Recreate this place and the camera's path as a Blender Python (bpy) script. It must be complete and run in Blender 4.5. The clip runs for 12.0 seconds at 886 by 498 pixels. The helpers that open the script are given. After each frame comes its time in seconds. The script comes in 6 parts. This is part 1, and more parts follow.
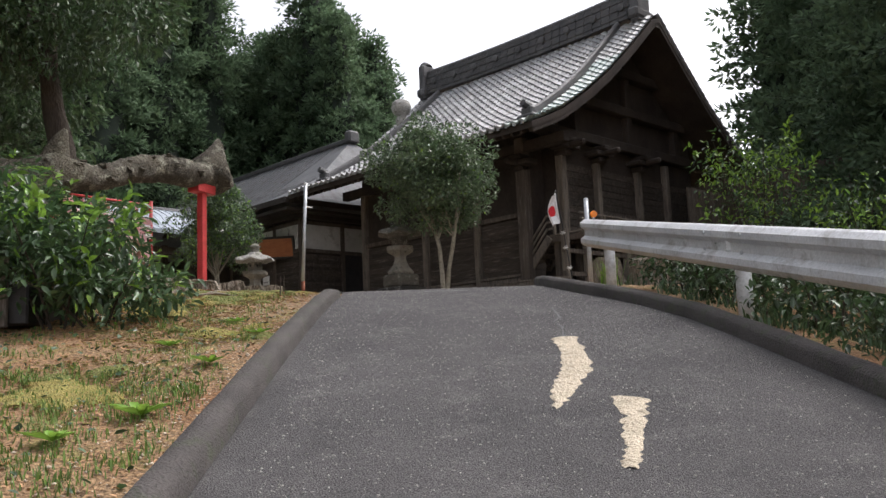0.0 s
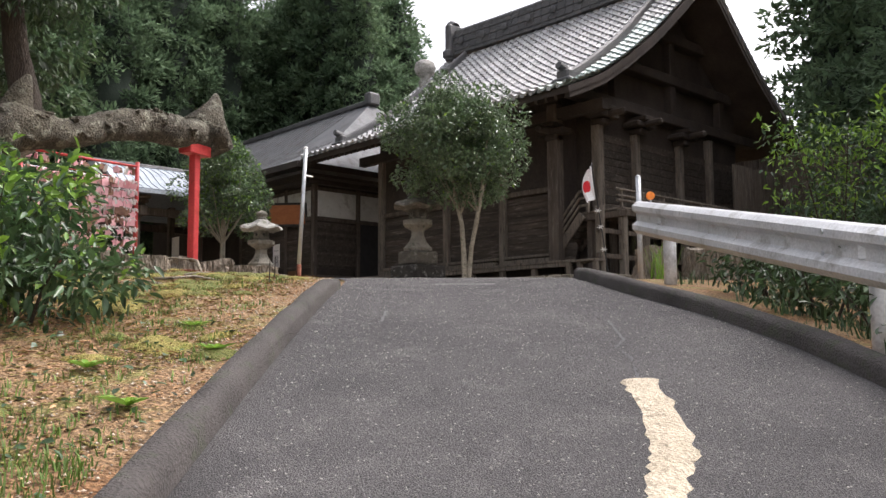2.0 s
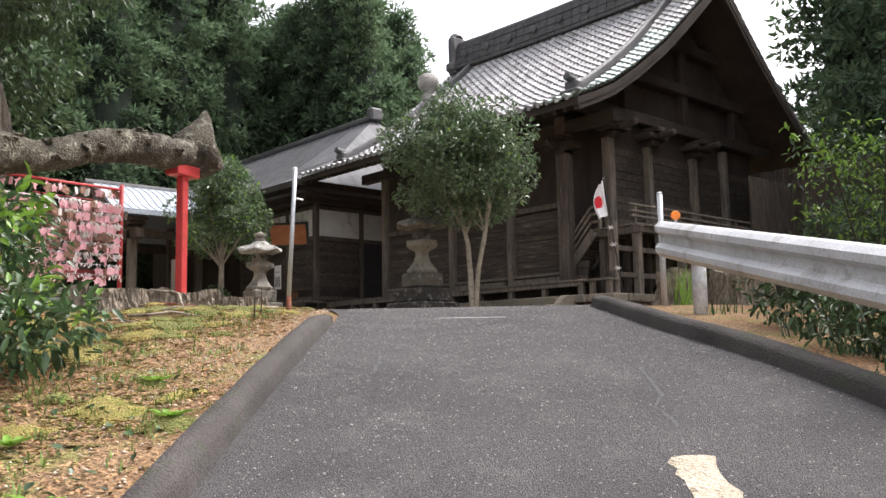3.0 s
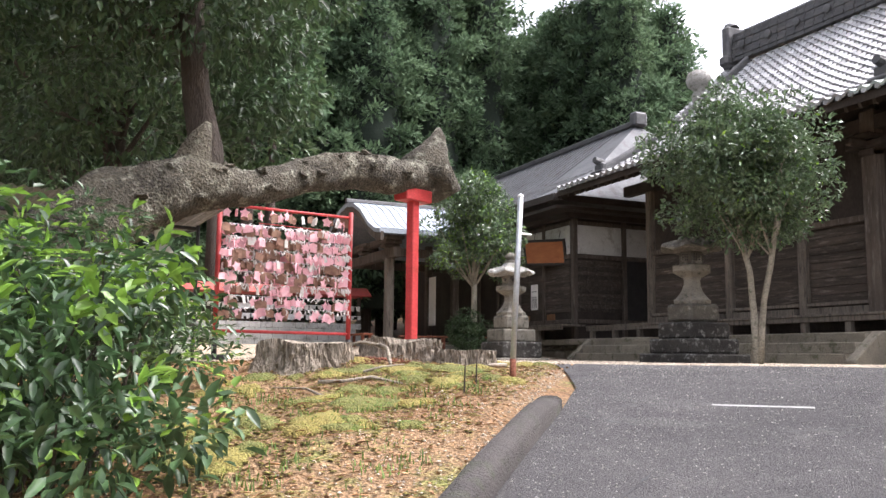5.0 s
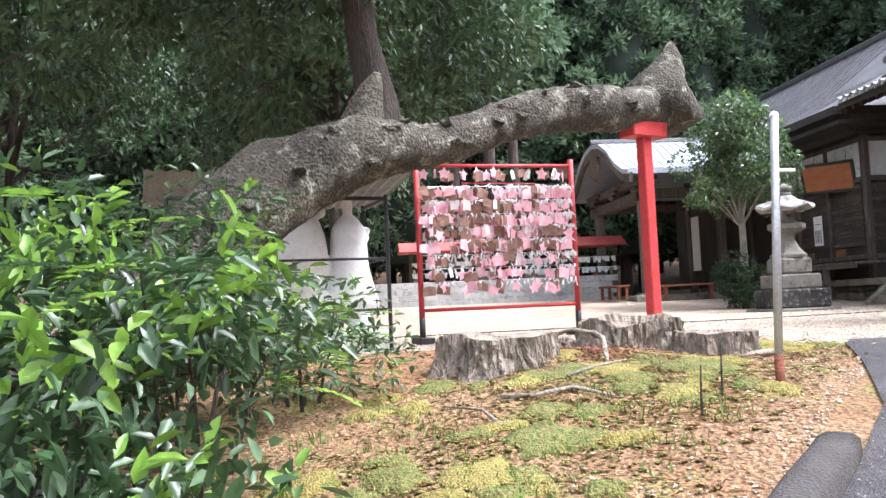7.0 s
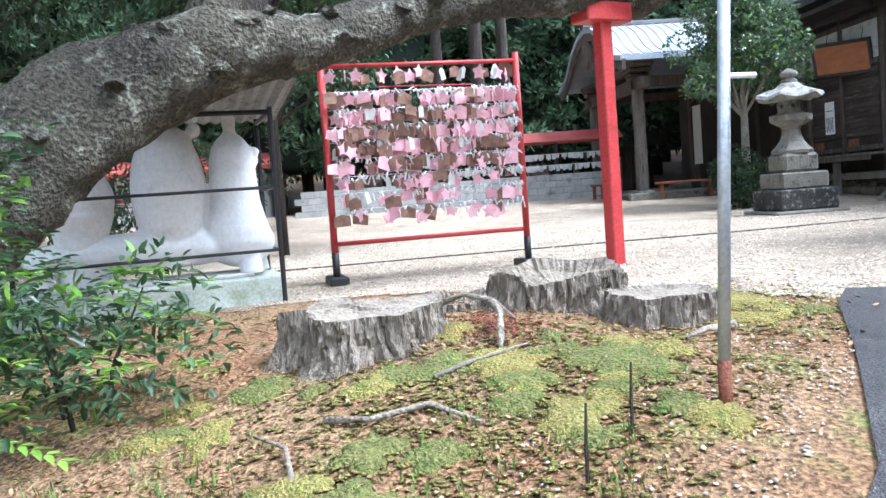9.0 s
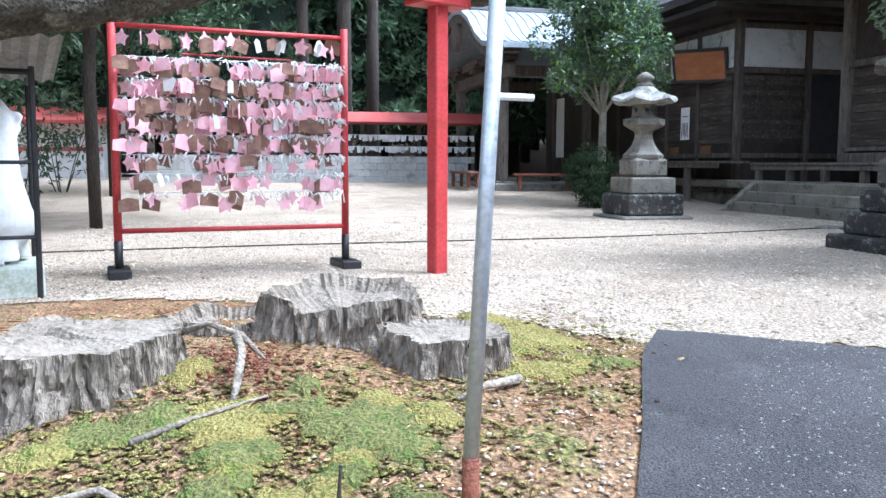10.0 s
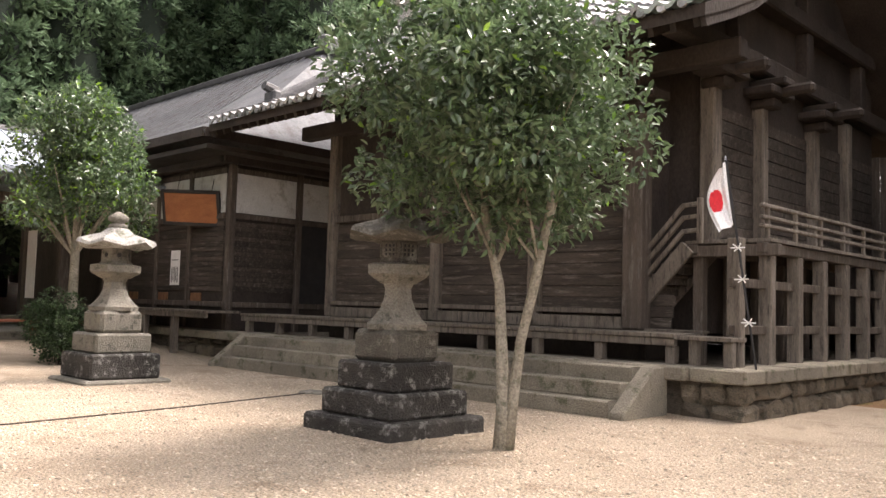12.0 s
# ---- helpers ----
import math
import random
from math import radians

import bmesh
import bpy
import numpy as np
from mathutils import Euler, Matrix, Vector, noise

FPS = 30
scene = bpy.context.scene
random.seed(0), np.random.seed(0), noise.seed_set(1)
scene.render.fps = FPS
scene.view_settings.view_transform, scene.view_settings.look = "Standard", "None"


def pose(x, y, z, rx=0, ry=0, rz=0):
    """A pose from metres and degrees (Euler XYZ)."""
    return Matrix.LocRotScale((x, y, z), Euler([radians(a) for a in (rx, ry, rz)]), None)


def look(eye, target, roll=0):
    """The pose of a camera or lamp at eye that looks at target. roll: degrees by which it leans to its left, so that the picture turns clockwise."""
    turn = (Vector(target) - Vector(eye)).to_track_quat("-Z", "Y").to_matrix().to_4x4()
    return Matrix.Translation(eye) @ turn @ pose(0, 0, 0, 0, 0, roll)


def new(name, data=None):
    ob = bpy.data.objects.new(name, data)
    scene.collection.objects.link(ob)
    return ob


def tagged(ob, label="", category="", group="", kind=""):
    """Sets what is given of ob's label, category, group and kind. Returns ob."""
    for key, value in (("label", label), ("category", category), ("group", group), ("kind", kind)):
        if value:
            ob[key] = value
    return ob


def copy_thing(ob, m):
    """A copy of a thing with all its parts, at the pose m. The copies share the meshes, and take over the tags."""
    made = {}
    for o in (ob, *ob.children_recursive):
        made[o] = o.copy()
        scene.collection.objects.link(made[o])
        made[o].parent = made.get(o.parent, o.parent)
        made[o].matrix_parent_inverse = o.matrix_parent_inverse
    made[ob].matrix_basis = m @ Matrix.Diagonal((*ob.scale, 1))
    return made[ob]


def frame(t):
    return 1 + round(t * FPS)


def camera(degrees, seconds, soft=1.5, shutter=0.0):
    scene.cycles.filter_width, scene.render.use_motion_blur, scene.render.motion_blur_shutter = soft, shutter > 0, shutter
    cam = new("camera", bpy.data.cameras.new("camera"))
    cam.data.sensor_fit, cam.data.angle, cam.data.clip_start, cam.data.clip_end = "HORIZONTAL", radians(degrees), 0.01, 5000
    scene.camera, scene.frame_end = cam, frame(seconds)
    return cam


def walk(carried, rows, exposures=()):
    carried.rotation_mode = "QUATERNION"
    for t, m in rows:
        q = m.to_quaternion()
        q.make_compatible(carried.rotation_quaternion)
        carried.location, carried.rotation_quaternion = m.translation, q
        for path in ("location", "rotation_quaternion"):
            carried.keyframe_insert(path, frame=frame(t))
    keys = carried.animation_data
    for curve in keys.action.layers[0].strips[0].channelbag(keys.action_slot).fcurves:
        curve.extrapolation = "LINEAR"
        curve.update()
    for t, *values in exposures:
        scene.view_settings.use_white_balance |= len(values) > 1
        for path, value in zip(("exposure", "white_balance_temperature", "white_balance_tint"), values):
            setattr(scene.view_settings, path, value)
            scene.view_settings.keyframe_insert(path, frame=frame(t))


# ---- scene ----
cam = camera(55.1, 12.0)
PATH = [
    (0, (14.824, -12.912, -1.202), (13.401, -11.532, -0.93), -2.4),
    (0.5, (14.475, -12.554, -1.106), (12.975, -11.247, -0.898), -1.6),
    (1, (14.112, -12.214, -0.989), (12.648, -10.855, -0.876), -1.9),
    (1.5, (13.795, -11.87, -0.859), (12.368, -10.476, -0.719), -0.5),
    (2, (13.402, -11.59, -0.76), (11.94, -10.24, -0.563), -0.3),
    (2.5, (13.076, -11.27, -0.643), (11.624, -9.914, -0.414), -1.5),
    (4.5, (11.673, -9.926, -0.102), (9.973, -8.896, 0.119), 1.6),
    (5, (11.257, -9.563, 0.073), (9.447, -8.751, 0.324), 0.6),
    (5.5, (10.806, -9.266, 0.223), (8.93, -8.678, 0.59), 0.0),
    (6, (10.429, -8.984, 0.311), (8.508, -8.618, 0.734), 1.4),
    (6.5, (9.993, -8.73, 0.388), (8.043, -8.389, 0.668), -3.1),
    (7, (9.608, -8.485, 0.433), (7.624, -8.269, 0.565), -2.6),
    (9, (7.992, -7.35, 0.765), (6.003, -7.18, 0.642), -4.2),
    (9.5, (7.664, -7.018, 0.865), (5.681, -6.813, 0.713), -4.7),
    (10, (7.272, -6.697, 0.939), (5.337, -6.233, 0.743), 0.2),
    (10.5, (6.963, -6.322, 1.048), (5.144, -5.492, 1.021), 1.1),
    (11, (6.591, -5.961, 1.164), (4.979, -4.792, 1.351), 1.7),
    (11.5, (6.3, -5.682, 1.249), (4.839, -4.355, 1.567), 2.7),
    (12, (5.949, -5.422, 1.288), (4.55, -4.0, 1.424), 1.7),
]
walk(cam, [(t, look(eye, target, roll)) for t, eye, target, roll in PATH], [
    (0, 1.05, 6400, 14), (0.5, 1.3, 6450, 15), (1.0, 1.45, 6500, 16), (1.5, 1.42, 6500, 16), (2.5, 1.55, 6500, 15), (4.5, 2.05, 6500, 17), (5.5, 1.95, 6050, 19), (6.5, 2.12, 6500, 23), (7.0, 2.3, 5850, 18),
    (9.0, 2.1, 5200, 9), (10.0, 2.05, 5050, 9), (10.5, 2.2, 5150, 11), (11.0, 2.45, 5300, 13), (11.5, 2.6, 5950, 20), (12.0, 2.25, 7000, 19)])

# ---- light ----
world = bpy.data.worlds.new("world")
scene.world = world
world.use_nodes = True
wt = world.node_tree
wt.nodes.clear()
sky = wt.nodes.new("ShaderNodeTexSky")
sky.sky_type = "NISHITA"
sky.sun_disc = False
sky.sun_elevation, sky.sun_rotation = radians(50), radians(20)
sky.dust_density, sky.air_density, sky.ozone_density = 4.0, 1.0, 0.5
veil = wt.nodes.new("ShaderNodeHueSaturation")
veil.inputs["Saturation"].default_value = 0.22
wbg = wt.nodes.new("ShaderNodeBackground")
wbg.inputs["Strength"].default_value = 0.15
wout = wt.nodes.new("ShaderNodeOutputWorld")
wt.links.new(sky.outputs[0], veil.inputs["Color"])
wt.links.new(veil.outputs[0], wbg.inputs["Color"])
wt.links.new(wbg.outputs[0], wout.inputs["Surface"])
sun_data = bpy.data.lights.new("sun", "SUN")
sun_data.energy, sun_data.angle, sun_data.color = 1.2, radians(20), (1.0, 0.96, 0.9)
sun = new("sun", sun_data)
sun.matrix_world = look((6, 18, 30), (0, 0, 0))

# ---- helpers of this scene ----
rng = np.random.default_rng(7)


def mesh_of(name, verts, faces, mats, smooth=False, slots=None):
    me = bpy.data.meshes.new(name)
    me.from_pydata([tuple(map(float, v)) for v in verts], [], [tuple(map(int, f)) for f in faces])
    for m in mats if isinstance(mats, (list, tuple)) else [mats]:
        me.materials.append(m)
    if slots is not None:
        me.polygons.foreach_set("material_index", list(map(int, slots)))
    if smooth:
        me.polygons.foreach_set("use_smooth", [True] * len(me.polygons))
    me.update()
    return me


def part(name, bm, material, parent=None, label="", smooth=False):
    """Links a bmesh as one mesh object, under a thing or a part."""
    me = bpy.data.meshes.new(name)
    bm.normal_update()
    bm.to_mesh(me)
    bm.free()
    me.materials.append(material)
    if smooth:
        me.polygons.foreach_set("use_smooth", [True] * len(me.polygons))
    ob = new(name, me)
    if parent:
        ob.parent = parent
    return tagged(ob, label)


def thing(name, label, category, at=(0, 0, 0), rz=0, group="", kind=""):
    ob = new(name)
    ob.empty_display_size = 0.2
    ob.matrix_world = pose(*at, 0, 0, rz)
    return tagged(ob, label, category, group, kind)


def BM():
    return bmesh.new()


def box(bm, x0, x1, y0, y1, z0, z1, bevel=0.0, m=None):
    c = Matrix.Translation(((x0 + x1) / 2, (y0 + y1) / 2, (z0 + z1) / 2)) @ Matrix.Diagonal((x1 - x0, y1 - y0, z1 - z0, 1))
    vs = bmesh.ops.create_cube(bm, size=1, matrix=(m @ c) if m else c)["verts"]
    if bevel:
        es = list({e for v in vs for e in v.link_edges})
        bmesh.ops.bevel(bm, geom=es, offset=bevel, segments=1, affect="EDGES")
    return bm


def beam(bm, a, b, w, h, bevel=0.0):
    """A squared timber from a to b, w wide and h high."""
    a, b = Vector(a), Vector(b)
    d = b - a
    m = Matrix.Translation((a + b) / 2) @ d.to_track_quat("X", "Z").to_matrix().to_4x4()
    return box(bm, -d.length / 2, d.length / 2, -w / 2, w / 2, -h / 2, h / 2, bevel, m)


def tube(bm, pts, radii, seg=10, cap=True, wobble=0.0, seed=0):
    """A round, tapering limb along points."""
    pts = [Vector(p) for p in pts]
    if not isinstance(radii, (list, tuple)):
        radii = [radii] * len(pts)
    rings, ref = [], Vector((0.12, 0.31, 0.94)).normalized()
    for i, p in enumerate(pts):
        t = (pts[min(i + 1, len(pts) - 1)] - pts[max(i - 1, 0)]).normalized()
        x = t.cross(ref)
        if x.length < 0.2:
            x = t.cross(Vector((1, 0, 0)))
        x.normalize()
        y = t.cross(x)
        ring = []
        for k in range(seg):
            a = 2 * math.pi * k / seg
            r = radii[i]
            if wobble:
                q = p + (x * math.cos(a) + y * math.sin(a)) * r
                r *= 1 + wobble * noise.noise(q * 2.3 + Vector((seed, 0, 0))) + 0.5 * wobble * noise.noise(q * 7 + Vector((seed, 3, 0)))
            ring.append(bm.verts.new(p + (x * math.cos(a) + y * math.sin(a)) * r))
        rings.append(ring)
    for a, b in zip(rings, rings[1:]):
        for k in range(seg):
            bm.faces.new((a[k], a[(k + 1) % seg], b[(k + 1) % seg], b[k]))
    if cap:
        bm.faces.new(rings[0][::-1])
        bm.faces.new(rings[-1])
    return bm


def thicken(bm, t):
    bm.normal_update()
    bmesh.ops.solidify(bm, geom=bm.faces[:], thickness=t)


def lathe(bm, prof, seg=16, at=(0, 0, 0), turn=0.0):
    """A turned body from (radius, height) pairs; four segments give a square one."""
    rings = []
    for r, z in prof:
        rings.append([bm.verts.new((at[0] + r * math.cos(turn + 2 * math.pi * k / seg), at[1] + r * math.sin(turn + 2 * math.pi * k / seg), at[2] + z)) for k in range(seg)])
    for a, b in zip(rings, rings[1:]):
        for k in range(seg):
            bm.faces.new((a[k], a[(k + 1) % seg], b[(k + 1) % seg], b[k]))
    bm.faces.new(rings[0][::-1])
    bm.faces.new(rings[-1])
    return bm


def mat(name, c1, c2, scale=6.0, rough=0.8, bump=0.15, fine=60.0, metal=0.0, c3=None, stretch=(1, 1, 1), rand=0.0, spec=0.4, trans=0.0, big=0.7, objrand=0.0, blur=0.45):
    """Two-scale procedural surface: broad stains from c1 to c2, fine grain, spots of c3 and relief."""
    m = bpy.data.materials.new(name)
    m.use_nodes = True
    nt = m.node_tree
    N, L = nt.nodes, nt.links
    b = N["Principled BSDF"]
    geo = N.new("ShaderNodeTexCoord")
    mp = N.new("ShaderNodeMapping")
    mp.inputs["Scale"].default_value = stretch
    L.new(geo.outputs["Object"], mp.inputs["Vector"])
    n1 = N.new("ShaderNodeTexNoise")
    n1.inputs["Scale"].default_value, n1.inputs["Detail"].default_value, n1.inputs["Roughness"].default_value = scale, 6, 0.62
    L.new(mp.outputs[0], n1.inputs["Vector"])
    r1 = N.new("ShaderNodeValToRGB")
    r1.color_ramp.elements[0].position, r1.color_ramp.elements[1].position = 0.5 - blur / 2.2, 0.5 + blur / 2.2
    r1.color_ramp.elements[0].color, r1.color_ramp.elements[1].color = (*c1, 1), (*c2, 1)
    L.new(n1.outputs["Fac"], r1.inputs["Fac"])
    n2 = N.new("ShaderNodeTexNoise")
    n2.inputs["Scale"].default_value, n2.inputs["Detail"].default_value = fine, 3
    L.new(mp.outputs[0], n2.inputs["Vector"])
    col = r1.outputs["Color"]
    if c3:
        n3 = N.new("ShaderNodeTexNoise")
        n3.inputs["Scale"].default_value, n3.inputs["Detail"].default_value, n3.inputs["Roughness"].default_value = scale * 2.7, 5, 0.7
        L.new(mp.outputs[0], n3.inputs["Vector"])
        r3 = N.new("ShaderNodeValToRGB")
        r3.color_ramp.elements[0].position, r3.color_ramp.elements[1].position = 0.53, 0.66
        L.new(n3.outputs["Fac"], r3.inputs["Fac"])
        mx = N.new("ShaderNodeMix")
        mx.data_type = "RGBA"
        L.new(r3.outputs["Color"], mx.inputs[0])
        L.new(col, mx.inputs[6])
        mx.inputs[7].default_value = (*c3, 1)
        col = mx.outputs[2]
    g = N.new("ShaderNodeMapRange")
    g.inputs[1].default_value, g.inputs[2].default_value, g.inputs[3].default_value, g.inputs[4].default_value = 0.3, 0.7, 1 - 0.35 * big, 1 + 0.35 * big
    L.new(n2.outputs["Fac"], g.inputs[0])
    val = g.outputs[0]
    if rand or objrand:
        src = N.new("ShaderNodeNewGeometry").outputs["Random Per Island"] if rand else N.new("ShaderNodeObjectInfo").outputs["Random"]
        g2 = N.new("ShaderNodeMapRange")
        k = rand or objrand
        g2.inputs[3].default_value, g2.inputs[4].default_value = 1 - k, 1 + k
        L.new(src, g2.inputs[0])
        mu = N.new("ShaderNodeMath")
        mu.operation = "MULTIPLY"
        L.new(val, mu.inputs[0])
        L.new(g2.outputs[0], mu.inputs[1])
        val = mu.outputs[0]
    hv = N.new("ShaderNodeHueSaturation")
    L.new(col, hv.inputs["Color"])
    L.new(val, hv.inputs["Value"])
    L.new(hv.outputs[0], b.inputs["Base Color"])
    b.inputs["Roughness"].default_value, b.inputs["Metallic"].default_value = rough, metal
    b.inputs["Specular IOR Level"].default_value = spec
    if trans:
        tr = N.new("ShaderNodeBsdfTranslucent")
        L.new(hv.outputs[0], tr.inputs["Color"])
        ms = N.new("ShaderNodeMixShader")
        ms.inputs[0].default_value = trans
        L.new(b.outputs[0], ms.inputs[1])
        L.new(tr.outputs[0], ms.inputs[2])
        L.new(ms.outputs[0], N["Material Output"].inputs["Surface"])
    if bump:
        ad = N.new("ShaderNodeMath")
        ad.operation = "MULTIPLY_ADD"
        L.new(n1.outputs["Fac"], ad.inputs[0])
        ad.inputs[1].default_value = 1.5
        L.new(n2.outputs["Fac"], ad.inputs[2])
        bp = N.new("ShaderNodeBump")
        bp.inputs["Strength"].default_value, bp.inputs["Distance"].default_value = min(1, bump * 3), 0.02 * max(bump, 0.1) * 5
        L.new(ad.outputs[0], bp.inputs["Height"])
        L.new(bp.outputs[0], b.inputs["Normal"])
    return m


# ---- materials ----
M_ASPHALT = mat("asphalt", (0.058, 0.055, 0.055), (0.108, 0.102, 0.1), 0.9, 0.85, 0.3, 130, c3=(0.12, 0.113, 0.11), big=2.4)
M_CHIP = mat("stone_chip", (0.24, 0.23, 0.21), (0.42, 0.4, 0.37), 9, 0.8, 0.1, 80, rand=0.5)
M_KERB = mat("kerb_concrete", (0.042, 0.037, 0.035), (0.085, 0.076, 0.07), 2.2, 0.9, 0.25, 70, c3=(0.055, 0.06, 0.04))
M_PATCH = mat("mortar_patch", (0.42, 0.36, 0.26), (0.6, 0.52, 0.4), 5, 0.9, 0.3, 60, c3=(0.3, 0.25, 0.18))
M_SOIL = mat("mossy_soil", (0.22, 0.108, 0.048), (0.29, 0.2, 0.11), 0.9, 0.95, 0.5, 38, c3=(0.19, 0.185, 0.055), big=1.9)
M_MOSS = mat("moss", (0.14, 0.15, 0.04), (0.21, 0.2, 0.06), 5, 0.95, 0.5, 60, c3=(0.09, 0.15, 0.02), big=1.4)
M_GRAVEL = mat("gravel", (0.38, 0.3, 0.215), (0.54, 0.45, 0.345), 0.5, 0.9, 0.6, 46, c3=(0.33, 0.255, 0.18), big=1.7)
M_PEBBLE = mat("pebble", (0.36, 0.29, 0.21), (0.62, 0.54, 0.43), 9, 0.85, 0.1, 60, rand=0.4)
M_OLDWOOD = mat("weathered_timber", (0.055, 0.043, 0.034), (0.13, 0.105, 0.085), 2.0, 0.85, 0.2, 40, stretch=(3, 3, 0.35), c3=(0.16, 0.14, 0.12))
M_OLDWOOD_H = mat("weathered_boards", (0.035, 0.028, 0.022), (0.085, 0.068, 0.055), 2.0, 0.85, 0.2, 40, stretch=(0.35, 3, 3), c3=(0.14, 0.12, 0.1), objrand=0.25)
M_DARKWOOD = mat("dark_timber", (0.024, 0.018, 0.015), (0.058, 0.045, 0.037), 1.6, 0.8, 0.2, 30, stretch=(1, 1, 0.5))
M_GREYWOOD = mat("grey_timber", (0.1, 0.083, 0.068), (0.215, 0.185, 0.152), 2.4, 0.9, 0.2, 45, stretch=(3, 3, 0.4), c3=(0.06, 0.052, 0.044))
M_TILE = mat("roof_tile", (0.25, 0.255, 0.265), (0.42, 0.425, 0.43), 1.4, 0.42, 0.08, 50, rand=0.3, c3=(0.2, 0.21, 0.2), spec=0.6)
M_TILE_ONE = mat("roof_tile_piece", (0.25, 0.255, 0.265), (0.42, 0.425, 0.43), 1.4, 0.42, 0.08, 50, objrand=0.3, c3=(0.2, 0.21, 0.2), spec=0.6)
# same tile, with the outward-sloping verge's reflected sheen put into its colour
M_TILE_SHEEN = mat("verge_tile_sheen", (0.27, 0.335, 0.325), (0.4, 0.47, 0.455), 1.4, 0.4, 0.08, 50, objrand=0.22, c3=(0.21, 0.26, 0.25), spec=0.6)
M_TILEDARK = mat("dark_ridge_tile", (0.045, 0.045, 0.048), (0.1, 0.1, 0.1), 2.2, 0.55, 0.15, 40, rand=0.25)
M_METALROOF = mat("grey_sheet_roof", (0.09, 0.094, 0.1), (0.15, 0.154, 0.16), 0.8, 0.7, 0.03, 20, spec=0.25, c3=(0.085, 0.08, 0.08))
M_BLUEROOF = mat("blue_sheet_roof", (0.26, 0.3, 0.34), (0.36, 0.4, 0.44), 0.8, 0.65, 0.03, 20, spec=0.3)
M_PLASTER = mat("white_plaster", (0.5, 0.5, 0.48), (0.66, 0.66, 0.64), 1.2, 0.9, 0.05, 30, c3=(0.42, 0.41, 0.38), big=0.3)
M_RED = mat("red_paint", (0.36, 0.03, 0.03), (0.5, 0.06, 0.06), 2.5, 0.5, 0.06, 40, c3=(0.33, 0.04, 0.03), big=0.5)
M_REDROOF = mat("red_sheet", (0.36, 0.06, 0.055), (0.48, 0.12, 0.1), 1.5, 0.5, 0.06, 30)
# real black paint, and the shade of the openings put into colour
M_BLACK = mat("black_paint_and_shade", (0.012, 0.012, 0.013), (0.03, 0.028, 0.028), 4, 0.45, 0.05, 40)
M_STONE = mat("old_granite", (0.15, 0.142, 0.115), (0.28, 0.26, 0.22), 2.4, 0.9, 0.3, 55, c3=(0.075, 0.075, 0.06), big=0.8)
M_CORRUGATED = mat("corrugated_sheet", (0.22, 0.225, 0.22), (0.34, 0.345, 0.335), 1.5, 0.6, 0.05, 30, c3=(0.17, 0.16, 0.15), spec=0.3)
M_STONEMID = mat("mid_dark_granite", (0.07, 0.064, 0.054), (0.16, 0.148, 0.122), 2.6, 0.9, 0.35, 55, c3=(0.24, 0.23, 0.2), big=0.8)
M_STONEPALE = mat("lichen_white_granite", (0.24, 0.235, 0.21), (0.5, 0.49, 0.46), 3.0, 0.9, 0.35, 55, c3=(0.13, 0.135, 0.09), big=1.2)
M_PLINTH = mat("pale_green_concrete", (0.44, 0.5, 0.42), (0.58, 0.62, 0.55), 1.4, 0.9, 0.1, 40, c3=(0.36, 0.38, 0.28), big=0.5)
M_STONEDARK = mat("dark_stained_stone", (0.026, 0.024, 0.022), (0.07, 0.065, 0.058), 2.6, 0.9, 0.35, 50, c3=(0.26, 0.26, 0.24))
M_STEP = mat("step_stone", (0.17, 0.15, 0.12), (0.3, 0.27, 0.21), 1.6, 0.92, 0.3, 50, c3=(0.1, 0.1, 0.06), objrand=0.2)
M_RUBBLE = mat("rubble_stone", (0.11, 0.09, 0.066), (0.22, 0.185, 0.14), 2.4, 0.92, 0.4, 50, c3=(0.06, 0.056, 0.04), objrand=0.3)
M_GALV = mat("galvanised_steel", (0.42, 0.44, 0.46), (0.58, 0.6, 0.62), 3, 0.4, 0.04, 60, metal=0.55, c3=(0.38, 0.4, 0.42), big=0.4)
M_RAIL = mat("guardrail_white", (0.52, 0.53, 0.54), (0.7, 0.71, 0.72), 1.6, 0.5, 0.04, 50, c3=(0.4, 0.4, 0.39), metal=0.1, big=0.4)
M_RUST = mat("rust", (0.14, 0.045, 0.025), (0.25, 0.09, 0.05), 9, 0.85, 0.2, 60)
M_ORANGE = mat("orange_reflector", (0.85, 0.22, 0.02), (0.9, 0.28, 0.03), 4, 0.3, 0.0, 20)
M_BARK = mat("lichen_bark", (0.045, 0.039, 0.03), (0.125, 0.112, 0.082), 1.9, 0.97, 0.9, 34, c3=(0.26, 0.255, 0.2), big=1.5)
M_TRUNK = mat("tree_bark", (0.035, 0.026, 0.02), (0.075, 0.06, 0.048), 3, 0.95, 0.5, 30, stretch=(2, 2, 0.4))
M_PALEBARK = mat("pale_bark", (0.2, 0.18, 0.14), (0.34, 0.31, 0.25), 5, 0.9, 0.2, 40, c3=(0.14, 0.14, 0.1))
M_STUMP = mat("stump_wood", (0.15, 0.12, 0.09), (0.3, 0.255, 0.2), 3.0, 0.97, 0.6, 16, stretch=(2.2, 2.2, 0.6), c3=(0.075, 0.061, 0.044), big=1.1)
M_STUMPTOP = mat("stump_cut_face", (0.2, 0.165, 0.125), (0.34, 0.295, 0.235), 2.2, 0.95, 0.3, 40, c3=(0.13, 0.105, 0.078), big=0.6)
M_LEAF = mat("camellia_leaf", (0.065, 0.115, 0.052), (0.13, 0.19, 0.098), 1.3, 0.28, 0.0, 20, rand=0.5, trans=0.28, spec=0.7)
